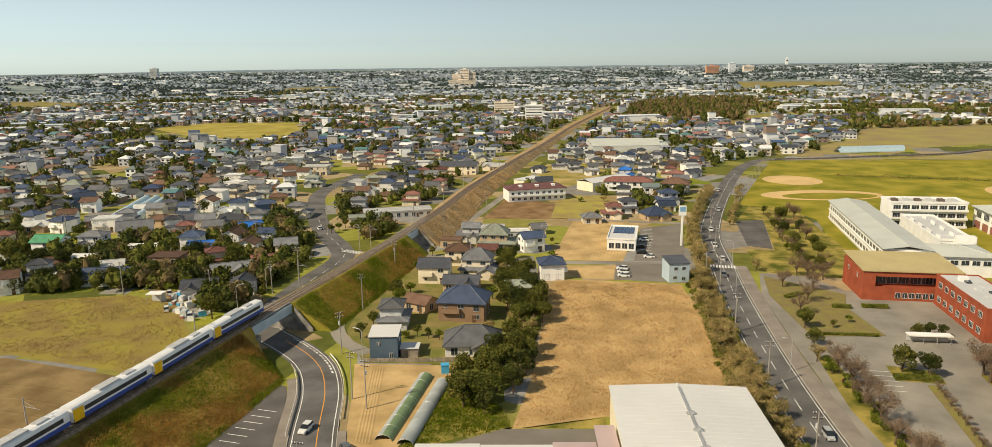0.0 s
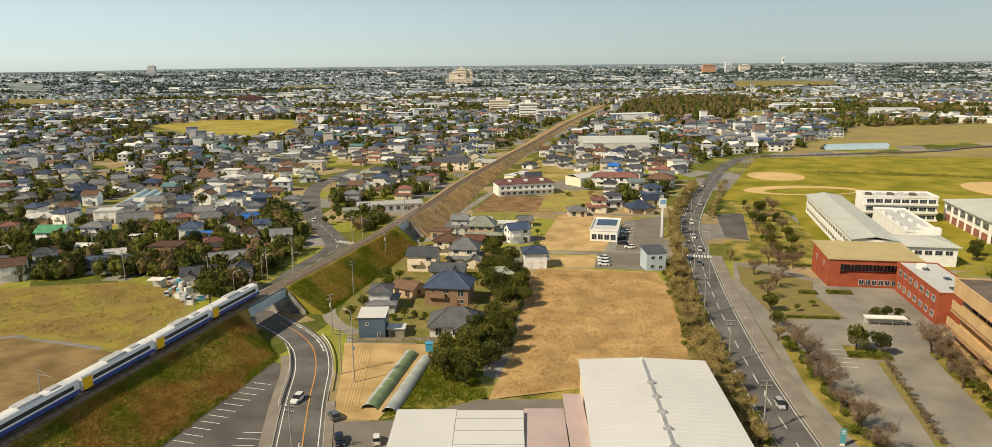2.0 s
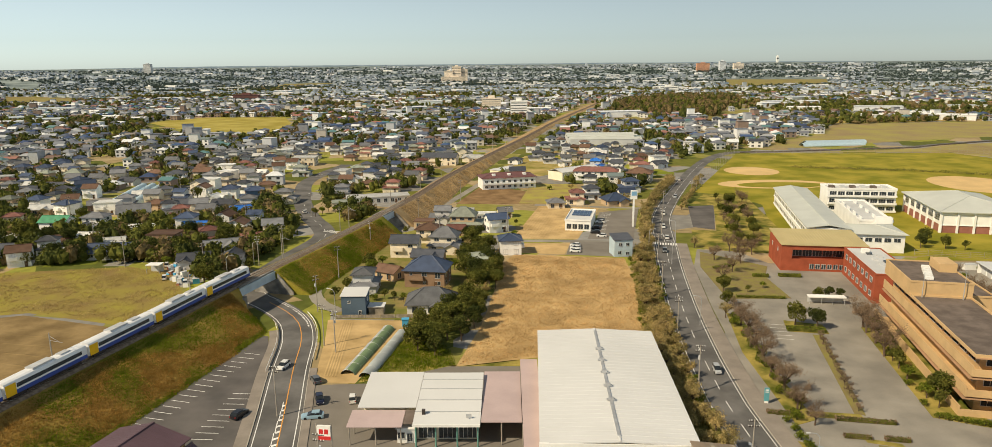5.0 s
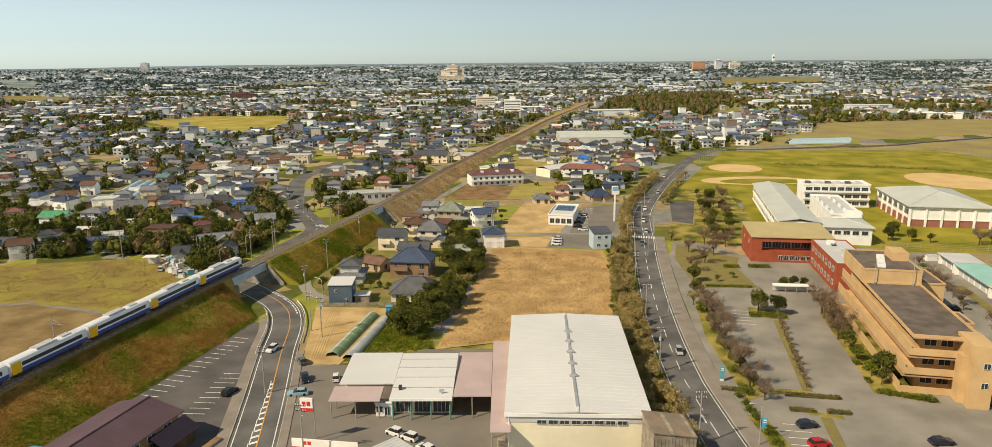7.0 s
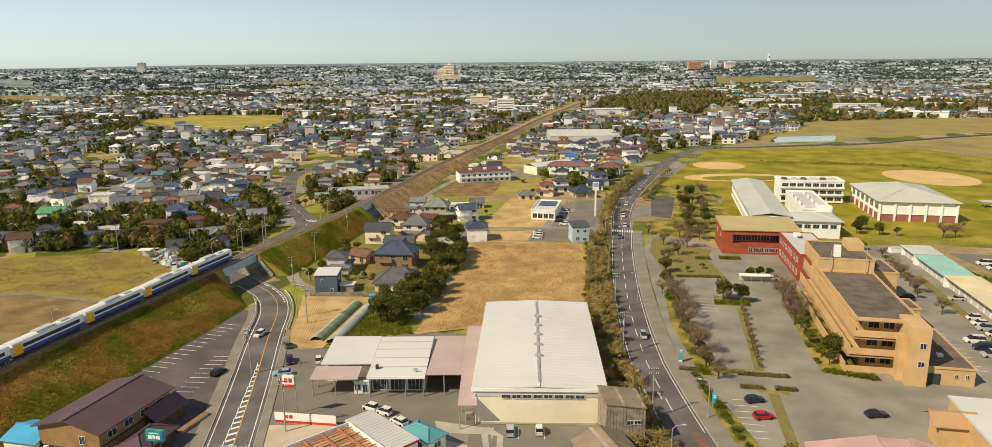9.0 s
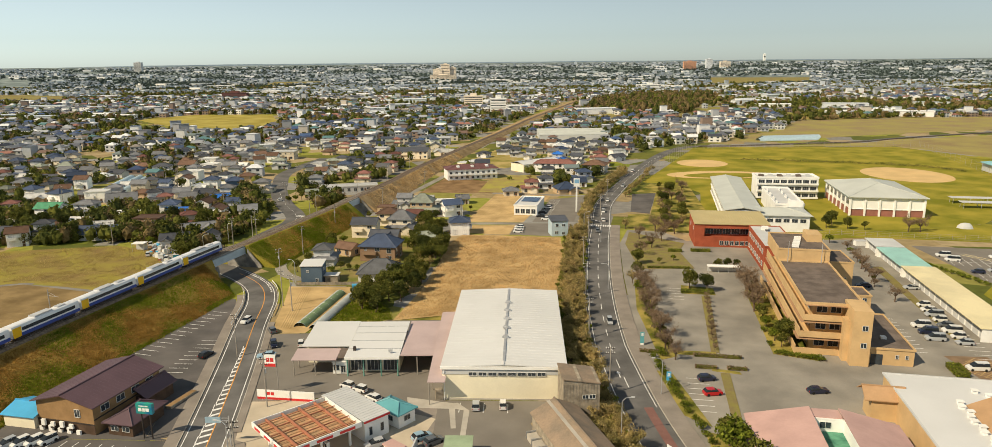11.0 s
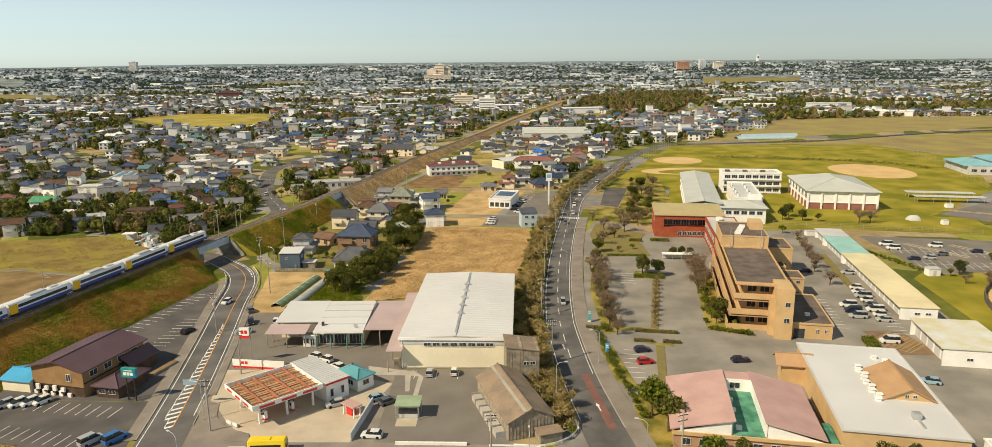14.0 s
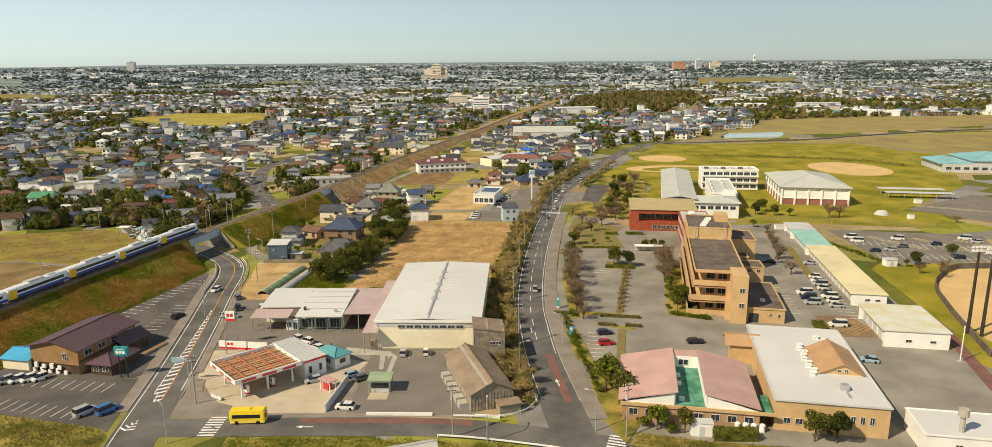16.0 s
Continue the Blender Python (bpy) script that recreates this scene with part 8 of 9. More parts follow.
for x, y, r in ((-84.2, 247, 160), (-66.7, 142, 170), (-62.6, 121.6, 150), (19.0, 125, 160), (5.0, 150, 0), (22, 300, 170), (30.5, 332, 180), (17.4, 318, 0), (-2, 121, 90), (-128.6, 283, 20), (-126.5, 302, 0), (16.6, 168, 180), (16, 240, 180)):
    lamp_post(x, y, r)

# catenary masts along the track
def rail_mast(i, q, s, side):
    ob = thing("catenary_mast", pose(q.x + s.x * 3.0 * side, q.y + s.y * 3.0 * side, q.z - 0.6, 0, 0, math.degrees(math.atan2(s.y, s.x))), "slim grey railway mast with cantilever arm", "mast", "masts along the railway")
    bm = bmesh.new()
    tube(bm, (0, 0, -0.3), (0, 0, 8.6), 0.15, 0.12, 6)
    part("post", bm, POLE, ob)
    bm = bmesh.new()
    tube(bm, (0, 0, 6.9), (-side * 3.2, 0, 6.7), 0.05, 0.04, 5)
    tube(bm, (0, 0, 7.9), (-side * 2.4, 0, 6.8), 0.04, 0.03, 5)
    part("cantilever", bm, STEEL, ob)


rs_, run, nxt = sides(RAIL), 0.0, 20.0
for i in range(len(RAIL) - 1):
    if run >= nxt and RAIL[i].y < 720:
        rail_mast(i, RAIL[i], rs_[i], -1)
        nxt = run + 44
    run += (RAIL[i + 1] - RAIL[i]).length

# tall floodlight masts by the ball ground, and net posts
for x, y in ((122.3, 173), (124.6, 171)):
    fm = thing("floodlight_mast", pose(x, y, 0), "tall dark floodlight mast with a lamp rack", "floodlight", "floodlights of the ball ground")
    bm = bmesh.new()
    tube(bm, (0, 0, 0), (0, 0, 22), 0.45, 0.3, 10)
    part("post", bm, DARKSTEEL, fm)
    part("rack", boxes((-2.4, 2.4, -0.3, 0.3, 22, 22.2), (-2.4, 2.4, -0.3, 0.3, 23, 23.2)), STEEL, fm)
    for i in range(10):
        part("lamp", boxes((-2.2 + (i % 5) * 1.0, -1.5 + (i % 5) * 1.0, -0.5, -0.3, 22.2 + (i // 5) * 0.95, 22.8 + (i // 5) * 0.95)), WHITE, fm)
wp_ = thing("lamp_mast", pose(109.2, 155.5, 0), "white slender pole on a concrete foot", "pole")
posts(wp_, ((0, 0),), 9, 0.12, WHITE)
part("foot", boxes((-0.7, 0.7, -0.5, 0.5, 0, 0.3)), CONCRETE, wp_)


def net_line(a, b_, n, h, label, mesh_h=None):
    ob = thing("net_fence", pose(0, 0, 0), label, "fence")
    A, B = Vector((*a, 0)), Vector((*b_, 0))
    for i in range(n + 1):
        p = A.lerp(B, i / n)
        bm = bmesh.new()
        tube(bm, (p.x, p.y, 0), (p.x, p.y, h), 0.08, 0.06, 5)
        part("post", bm, POLE, ob)
    bm = bmesh.new()
    for z in (0.1, h * 0.33, h * 0.66, h - 0.1):
        tube(bm, (A.x, A.y, z), (B.x, B.y, z), 0.03, 0.03, 4)
    part("wires", bm, POLE, ob)


net_line((62, 432), (136, 596), 22, 9, "tall net fence on posts beside the avenue")
net_line((140, 600), (320, 600), 26, 5, "net fence on posts round the sports ground")
net_line((320, 598), (262, 395), 20, 5, "net fence on posts round the sports ground")
net_line((112, 310), (190, 291), 18, 2.2, "green mesh fence between lawn and car park")

# guard rails
def guard_rail(line, o, label):
    ob = thing("guard_rail", pose(0, 0, 0), label, "guard rail")
    s = sides(line)
    for k, (q, r) in enumerate(zip(line, s)):
        if k % 2 == 0:
            bm = bmesh.new()
            tube(bm, (q.x + r.x * o, q.y + r.y * o, 0), (q.x + r.x * o, q.y + r.y * o, 0.9), 0.06, 0.06, 6)
            part("post", bm, WHITE, ob)
    bm = bmesh.new()
    sweep(bm, line, [(o - 0.03, 0.5), (o - 0.03, 0.85), (o + 0.03, 0.85), (o + 0.03, 0.5)], True)
    part("rail", bm, WHITE, ob)


guard_rail(near(R2, 133, 185), -4.9, "white guard rail along the avenue's bend")
guard_rail(near(R1, 214, 250), 5.0, "white guard rail round the bend")
guard_rail(near(R1, 210, 246), -5.2, "white guard rail below the embankment")

guard_rail([q for q in R3 if -12 < q.x < 16], 4.0, "white guard rail along the cross street")
guard_rail(smooth([Vector((-9, 130.5, 0)), Vector((1.3, 130.4, 0)), Vector((6.8, 134.0, 0)), Vector((8.6, 139, 0))], 1.5), 0.0, "white guard rail round the street corner")
cl = thing("ball_ground_fence", pose(0, 0, 0), "low dark padded fence curving round the ball ground", "fence")
bm = bmesh.new()
sweep(bm, smooth([(118, 158, 0), (123, 174, 0), (128.7, 190.8, 0), (136.8, 210.8, 0), (146.4, 222.6, 0), (157, 231, 0), (190, 232, 0)]), [(-0.15, 0), (-0.15, 1.9), (0.15, 1.9), (0.15, 0)], True)
part("padding", bm, GREYROOF, cl)
# dark parapet of the raised road in the distance
for o in (4.5,):
    bm = bmesh.new()
    sweep(bm, [q for q in R2 if q.x > 140], [(o, 0), (o, 0.9), (o + 0.3, 0.9), (o + 0.3, 0)], True)
    tagged(part("road_wall", bm, GREYROOF), "dark retaining wall along the far road", "wall", "", "structure")

# ---------------------------------------------------------------- bays, arrows and other paint
def bays(x, y, rot, n, pitch, length, both=False):
    bm = bmesh.new()
    for i in range(n + 1):
        box(bm, i * pitch - 0.07, i * pitch + 0.07, 0, length, 0, 0.012)
        if both:
            box(bm, i * pitch - 0.07, i * pitch + 0.07, -length, -0.0, 0, 0.012)
    if both:
        box(bm, 0, n * pitch, -0.07, 0.07, 0.012, 0.02)
    ob = part("parking_bays", bm, PAINT)
    ob.matrix_basis = pose(x, y, 0.062, 0, 0, rot)
    tagged(ob, "white painted parking bay lines on asphalt", "road marking", "", "structure")


bays(-118, 139.3, -14.5, 13, 2.5, 4.2)
bays(-106.6, 146.8, -10, 8, 2.5, 4.4)
bays(-110.8, 184.5, 75.8, 15, 2.6, -4.5)
bays(-96.6, 181.0, 87, 8, 2.4, -4.6)
bays(-26.5, 160.5, -2, 2, 5.0, 4.2)
bays(140, 268, -14, 16, 2.7, 4.8, True)
bays(139.5, 250, -14, 14, 2.7, 4.8, True)
bays(24.0, 176, -100, 6, 2.6, 4.8)
bays(8.5, 387, -102, 14, 2.6, 4.6)
bays(90, 212, -100, 9, 2.6, -4.6)
bays(103, 226, -100, 16, 2.6, 4.6)
bays(39.0, 240, -100, 4, 2.6, -4.6)
for x, y, r in ((13.5, 146, 8), (9.2, 178, 2), (-38, 127.4, 90)):
    bm = boxes((-0.12, 0.12, -1.6, 0.6, 0, 0.01))
    bm.faces.new([bm.verts.new(p) for p in ((-0.5, 0.6, 0.01), (0.5, 0.6, 0.01), (0, 1.9, 0.01))])
    ob = part("road_arrow", bm, PAINT)
    ob.matrix_basis = pose(x, y, 0.085, 0, 0, r)
    tagged(ob, "white painted arrow on the road", "road marking", "", "structure")
bm = bmesh.new()
for i in range(4):
    f = 0.35 + i * 1.1
    bm.faces.new([bm.verts.new(p) for p in ((-f * 0.45, f, 0), (0, f + 0.7, 0), (f * 0.45, f, 0), (f * 0.45, f + 0.45, 0), (0, f + 1.2, 0), (-f * 0.45, f + 0.45, 0))])
ob = part("road_chevron", bm, PAINT)
ob.matrix_basis = pose(-72.4, 131.2, 0.085, 0, 0, 170)
tagged(ob, "white painted chevrons at the junction", "road marking", "", "structure")
bm = bmesh.new()
for i in range(9):
    box(bm, -5.2, 5.2, i * 1.15 - 4.65, i * 1.15 - 4.5, 0, 0.01)
    box(bm, i * 1.15 - 4.65, i * 1.15 - 4.5, -5.2, 5.2, 0.01, 0.014)
patch("paving", [(88.6, 187.2), (98.4, 186.1), (99.8, 171.3), (89.3, 171.5)], 0.055, mat("brown_paving", (0.22, 0.15, 0.095), 0.9, vary=0.15, scale=3), "brown paved square in front of the garages")
ob = part("crosshatch", bm, TILLED)
ob.matrix_basis = pose(94, 179, 0.062, 0, 0, 38)
tagged(ob, "tan painted cross-hatching on the asphalt", "road marking", "", "structure")

# ---------------------------------------------------------------- campus planting
for pts, m, lab in (([(20.5, 186), (25, 188), (25.5, 215), (29, 246), (26, 250), (21.5, 222)], GRASS, "planted strip between pavement and car park"), ([(33.8, 190.4), (35.7, 189.8), (45.6, 232.5), (43.2, 233)], DRYBED, "narrow planted median of dry grass"), ([(27.5, 153), (29.5, 153), (34.5, 178), (32.5, 178.5)], DRYBED, "narrow planted median of dry grass"), ([(48.5, 189), (58, 184.5), (60, 196), (67, 236), (58, 238)], GRASS, "lawn bed below the office"), ([(37.7, 235.4), (47.7, 233.4), (48.8, 240), (39.6, 243.5)], GRASS, "round planted island"), ([(30, 262), (49, 262), (49, 284), (54, 296), (36, 316), (31, 296)], DRYBED, "dry garden court with shrubs"), ([(18, 160), (23.5, 154), (21.5, 178), (18.2, 180)], GRASS, "hedge strip beside the pavement"), ([(24, 120), (28, 127), (27, 150), (21.5, 152), (20, 133)], GRASS, "planted corner beside the pink-roofed building"), ([(116, 150), (122, 158), (140, 238), (136, 240), (128, 232)], LAWN, "grass strip beside the garages"), ([(24.5, 189.3), (34.8, 187.8), (34.8, 190.3), (24.5, 191.6)], GRASS, "low planted strip"), ([(31, 179.5), (37, 177.5), (37, 178.8), (31, 181)], GRASS, "low planted strip"), ([(97, 195), (99, 195), (113, 262), (110, 262)], DRYBED, "dry planted strip between the parking rows")):
    patch("planting_bed", pts, 0.14, m, lab)
pd = random.Random(12)
for x, y, k, s in ((23, 192, "bare", 0.8), (23.5, 200, "bare", 1.0), (23.2, 208, "bare", 0.8), (24.5, 216, "bare", 1.0), (25.5, 224, "bare", 0.9), (26, 232, "bare", 1.1), (27, 240, "bare", 0.9), (24.6, 246, "olive", 0.9), (28, 256, "evergreen", 0.6), (30.5, 268, "evergreen", 0.7), (41.3, 239.8, "evergreen", 0.85), (46.0, 237.2, "evergreen", 0.7), (57, 262, "evergreen", 0.45), (60, 262, "evergreen", 0.45), (63, 261.5, "evergreen", 0.4), (34, 280, "bare", 0.7), (40, 290, "bare", 0.8), (46, 300, "bare", 0.9), (38, 304, "bare", 0.8), (44, 272, "garden", 0.5), (38, 268, "garden", 0.5), (35.5, 322, "olive", 0.9), (47, 316, "bare", 0.9), (54, 312, "bare", 0.9), (58, 324, "evergreen", 0.6), (64, 340, "evergreen", 0.7), (67, 352, "evergreen", 0.7), (70, 366, "bare", 0.9), (72, 378, "evergreen", 0.7), (76, 392, "olive", 1.0), (80, 405, "bare", 1.0), (62, 330, "olive", 0.9), (84, 420, "olive", 1.0), (70, 415, "garden", 0.9), (54, 196, "evergreen", 0.8), (52, 193, "garden", 0.8), (57.4, 234, "bare", 1.0), (54, 212, "garden", 0.9), (58.6, 238, "bare", 1.0), (52.6, 206, "garden", 0.8), (54.4, 219, "bare", 1.0), (56.2, 227, "bare", 1.0), (125, 326, "evergreen", 0.8), (120, 320, "evergreen", 0.7), (128, 318, "evergreen", 0.7), (134, 316, "garden", 0.8), (150, 312, "bare", 0.9), (155, 312, "bare", 0.9), (23.6, 142, "garden", 1.7), (25.5, 136, "garden", 1.6), (24.6, 147, "garden", 1.3), (26, 146, "olive", 1.1), (31, 125.2, "garden", 1.1), (36, 124.0, "garden", 1.0), (59.4, 120.4, "evergreen", 0.75), (63.2, 119.8, "evergreen", 0.75), (33.5, 124.0, "shrub", 1.2), (28.6, 126.6, "shrub", 1.3), (164, 246, "evergreen", 0.6), (141, 234, "garden", 0.6), (24, 186, "bare", 0.6), (6.5, 140, "olive", 0.8), (7, 146, "olive", 0.9), (105, 260, "bare", 0.8), (102, 245, "bare", 0.7), (98, 226, "bare", 0.7), (110, 295, "garden", 0.8), (200, 300, "olive", 0.7), (-1, 228, "olive", 0.9)):
    tree(k, x, y, s * (1.25 if k == "bare" else 1.0), pd, group="trees of the campus")
for i in range(11):
    tree("bare", 35.0 + i * 0.9, 191.5 + i * 3.9, pd.uniform(0.3, 0.42), pd, z=0.1, group="saplings of the planted median")
for i in range(26):
    t = i / 26
    tree(("shrub", "shrub", "garden", "shrub")[i % 4], 22.6 + 4.2 * t + pd.uniform(-1.5, 1.5), 188 + 60 * t, pd.uniform(0.7, 1.2) * (0.6 if i % 4 == 2 else 1), pd, z=0.1, group="undergrowth of the campus strip")
for i in range(14):
    t = i / 14
    tree(("shrub", "garden", "shrub")[i % 3], 50.5 + 9 * t + pd.uniform(-1.2, 1.2), 194 + 44 * t, pd.uniform(0.6, 0.9), pd, z=0.1, group="bushes below the office")
for i in range(10):
    tree("shrub", 49.5 + i * 1.0, 188.6 - i * 0.45, pd.uniform(0.6, 0.9), pd, z=0.1, group="bushes below the office")


def hedge(x, y, rot, w, d, h, leaves=None, label="clipped green box hedge in a straight row"):
    """A clipped hedge: a leafy block with an uneven surface."""
    rng = random.Random(int(x * 3 + y))
    ob = thing("hedge", pose(x, y, 0.1, 0, 0, rot), label, "hedge")
    bm = bmesh.new()
    for _ in range(int((w * d + 2 * (w + d) * h) * 14)):
        f = rng.random()
        px, py, pz = rng.uniform(-w / 2, w / 2), rng.uniform(-d / 2, d / 2), rng.uniform(0.05, h)
        if f < 0.45:
            pz = h
        elif f < 0.75:
            py = rng.choice((-d / 2, d / 2))
        else:
            px = rng.choice((-w / 2, w / 2))
        leaf(bm, Vector((px, py, pz)), 0.16, rng)
    me = bpy.data.meshes.new("leaves")
    bm.to_mesh(me)
    bm.free()
    me.materials.append(leaves or LEAFGREEN)
    part("leaves", me, None, ob)
    part("core", boxes((-w / 2 + 0.12, w / 2 - 0.12, -d / 2 + 0.12, d / 2 - 0.12, 0, h - 0.12)), LEAFDARK, ob)


for a in ((42.6, 235.8, -11, 9.5, 2.2, 0.9), (44.8, 121.4, -2, 8.2, 2.2, 2.1), (86.2, 178, -10, 3, 6, 1.2), (47.5, 284, -8, 5, 1.6, 1.0), (57, 284, -8, 7, 1.6, 1.0), (40, 262.5, -6, 14, 1.0, 0.7), (38, 295, 30, 7, 2, 0.8)):
    hedge(*a)
for x, y, w in ((34.4, 187.2, 11), (29.9, 181.1, 4.8), (36.8, 180.0, 4.4), (19.7, 190.4, 6.6)):
    hedge(x, y, -10, w, 1.2, 0.7, LEAFRED, "low clipped olive-brown hedge beside the drive")
for x, y, h, c, lab in ((17.8, 195.2, 3.4, TEALROOF, "slim turquoise sign pylon with a white foot"), (19.3, 172.9, 2.9, BLUEROOF, "small blue sign board on a post")):
    sp = thing("sign_pylon", pose(x, y, 0.1, 0, 0, -8), lab, "sign")
    part("panel", boxes((-0.5, 0.5, -0.12, 0.12, 0.5, h)), c, sp)
    part("foot", boxes((-0.4, 0.4, -0.1, 0.1, -0.1, 0.5)), WHITE, sp)
    part("lettering", boxes((-0.3, 0.3, -0.14, -0.12, h - 1.0, h - 0.8), (-0.3, 0.3, -0.14, -0.12, h - 0.6, h - 0.3)), PAINT, sp, "white bars of lettering")

sx_ = thing("storage_box", pose(39, 123.4, 0.02, 0, 0, -8), "plain white storage cabin in front of the pink-roofed building", "cabin")
part("body", boxes((-2.0, 2.0, -1.0, 1.0, 0, 2.7)), WHITE, sx_)
part("roof", boxes((-2.1, 2.1, -1.1, 1.1, 2.7, 2.85)), PALEROOF, sx_)
part("door", boxes((-0.5, 0.5, -1.04, -1.0, 0.1, 2.1)), PALEROOF, sx_)
for i in range(4):
    tk = thing("water_tank", pose(46.4 + i * 1.5, 124.9 - i * 0.3, 0.02, 0, 0, -11), "small white upright tank by the wall", "tank", "tanks beside the wall")
    bm = bmesh.new()
    tube(bm, (0, 0, 0.15), (0, 0, 1.5), 0.55, 0.55, 12)
    tube(bm, (0, 0, 1.5), (0, 0, 1.75), 0.55, 0.2, 12)
    part("shell", bm, WHITE, tk)
    part("stand", boxes((-0.5, 0.5, -0.5, 0.5, -0.02, 0.15)), CONCRETE, tk)

# gardens round the houses beside the grove
gd = random.Random(44)
for x, y, k, s in ((-88, 262, "garden", 0.9), (-86, 270, "garden", 1.0), (-84, 277, "garden", 0.7), (-70, 262, "garden", 0.6), (-73, 263, "garden", 0.7), (-67, 261, "garden", 0.6), (-76, 262, "shrub", 1.2), (-80, 268, "shrub", 1.3), (-82, 290, "garden", 1.1), (-84, 297, "evergreen", 0.7), (-80, 300, "garden", 0.8), (-68, 293, "garden", 0.7), (-54, 294, "garden", 0.9), (-54, 266, "olive", 0.8), (-52, 247, "olive", 0.7), (-56, 245.5, "shrub", 1.0), (-49, 248, "olive", 0.8), (-81, 325, "garden", 0.8), (-60, 332, "garden", 0.7), (-47, 341, "evergreen", 0.6), (-46, 364, "garden", 0.7), (-32, 362, "garden", 0.6), (-33, 345, "shrub", 1.2), (-63, 382, "garden", 0.8), (-78, 345, "garden", 0.8), (-52, 335, "evergreen", 0.7), (-56, 338, "garden", 0.7), (2, 430, "garden", 0.9), (-8, 414, "garden", 0.7), (14, 420, "garden", 0.8), (25, 415, "olive", 0.9), (30, 465, "evergreen", 0.8), (36, 470, "evergreen", 0.7), (0, 452, "olive", 0.7), (-12, 452, "shrub", 1.4)):
    tree(k, x, y, s, gd, group="garden trees beside the grove")

# ---------------------------------------------------------------- plastic tunnels, glasshouses, scrap yard
FILM = mat("plastic_film", (0.36, 0.39, 0.38), 0.4, vary=0.15, scale=4)
FILMGREEN = mat("green_net_film", (0.17, 0.24, 0.13), 0.6, vary=0.15, scale=4)


def tunnel(a, b_, w, h, materials, label, name="plastic_tunnel"):
    """Hooped film over a bed, the two sides of their own film."""
    ob = thing(name, pose(0, 0, 0), label, "greenhouse")
    line = [Vector((*a, 0)).lerp(Vector((*b_, 0)), i / 14) for i in range(15)]
    for k, (t0, t1) in enumerate(((math.pi, math.pi * 0.55), (math.pi * 0.55, 0))):
        bm = bmesh.new()
        sweep(bm, line, [(math.cos(t0 + (t1 - t0) * i / 6) * w / 2, math.sin(t0 + (t1 - t0) * i / 6) * h) for i in range(7)])
        part("film", bm, materials[k], ob)
    for q in line[::2]:
        bm = bmesh.new()
        s = sides(line)[0]
        pts = [(q.x + s.x * math.cos(t * math.pi / 8) * w / 2 * 1.01, q.y + s.y * math.cos(t * math.pi / 8) * w / 2 * 1.01, math.sin(t * math.pi / 8) * h * 1.01) for t in range(9)]
        for p, r in zip(pts, pts[1:]):
            tube(bm, p, r, 0.03, 0.03, 4)
        part("hoop", bm, STEEL, ob)


tunnel((-72.6, 209.5), (-67.8, 238), 3.4, 1.3, (FILM, FILMGREEN), "long plastic growing tunnel, half clear, half green")
tunnel((-68.2, 208), (-63.6, 235), 3.2, 1.25, (FILM, FILM), "long grey plastic growing tunnel")
for i in range(3):
    tunnel((-238 + i * 5.6, 410), (-249 + i * 5.6, 466), 5.2, 3.2, (mat("glass_blue", (0.38, 0.5, 0.56), 0.3, vary=0.1) if i == 0 else bpy.data.materials["glass_blue"],) * 2, "arched pale blue greenhouse", "greenhouse")
for i in range(3):
    tunnel((208 + i * 5, 650 + i * 9), (262 + i * 5, 657 + i * 9), 8, 2.6, (bpy.data.materials["glass_blue"],) * 2, "arched pale blue greenhouse", "greenhouse")
sr = random.Random(4)
for i in range(46):
    x, y = scatter_inside([(-159, 298), (-144, 300), (-135, 284), (-140, 275), (-152, 283)], 1, sr)[0]
    ob = thing("scrap_crate", pose(x, y, 0, 0, 0, sr.uniform(0, 90)), "pale weathered crate in the scrap yard", "crate", "crates of the scrap yard")
    w, d, h = sr.uniform(0.6, 2.4), sr.uniform(0.6, 1.6), sr.uniform(0.5, 2.0)
    part("body", boxes((-w / 2, w / 2, -d / 2, d / 2, 0, h)), (WHITE, PALEROOF, BLUEROOF, RUST, WHITE, PALEROOF)[i % 6], ob)
    part("lid", boxes((-w / 2 - 0.04, w / 2 + 0.04, -d / 2 - 0.04, d / 2 + 0.04, h, h + 0.06)), PALEROOF, ob)
sh = thing("shelter", pose(-157.5, 292.5, 0), "small white-roofed shelter on posts", "shelter")
part("roof", boxes((-2.4, 2.4, -1.8, 1.8, 3.0, 3.2)), WHITE, sh)
part("wall", boxes((-2.2, 2.2, 1.5, 1.6, 0, 3.0)), PALEROOF, sh)
posts(sh, ((-2.2, -1.6), (2.2, -1.6)), 3.0, 0.08)

# ---------------------------------------------------------------- edges of the car parks and the filling station
patch("path", [(-38, 167.5), (-27.5, 164.5), (-26.7, 154.1), (-27.7, 154.1), (-28.6, 162.2), (-37.1, 162.8)], 0.075, CONCRETE, "pale concrete footpath round the kiosk")
patch("pavement", [(-70.6, 151), (-69.7, 145.7), (-65.3, 138.6), (-59.7, 133.9), (-54.6, 133.2), (-55.7, 136.4), (-60.6, 138.5), (-64.7, 143.4), (-66.3, 149)], 0.17, PAVE, "brown pavement curving round the filling-station corner")
bb = thing("barrier", pose(-60.2, 139.6, 0, 0, 0, -33), "low white barrier board at the forecourt corner", "barrier")
part("board", boxes((-1.7, 1.7, -0.06, 0.06, 0.25, 0.95)), WHITE, bb)
posts(bb, ((-1.4, 0), (1.4, 0)), 0.25, 0.06)
rs = thing("road_sign", pose(-68.6, 148.0, 0), "pale blue-grey direction sign on an arm over the road", "sign")
part("panel", boxes((-4.4, -1.5, -0.06, 0.06, 4.9, 6.1)), mat("sign_grey_blue", (0.3, 0.42, 0.5), 0.5, vary=0.08), rs)
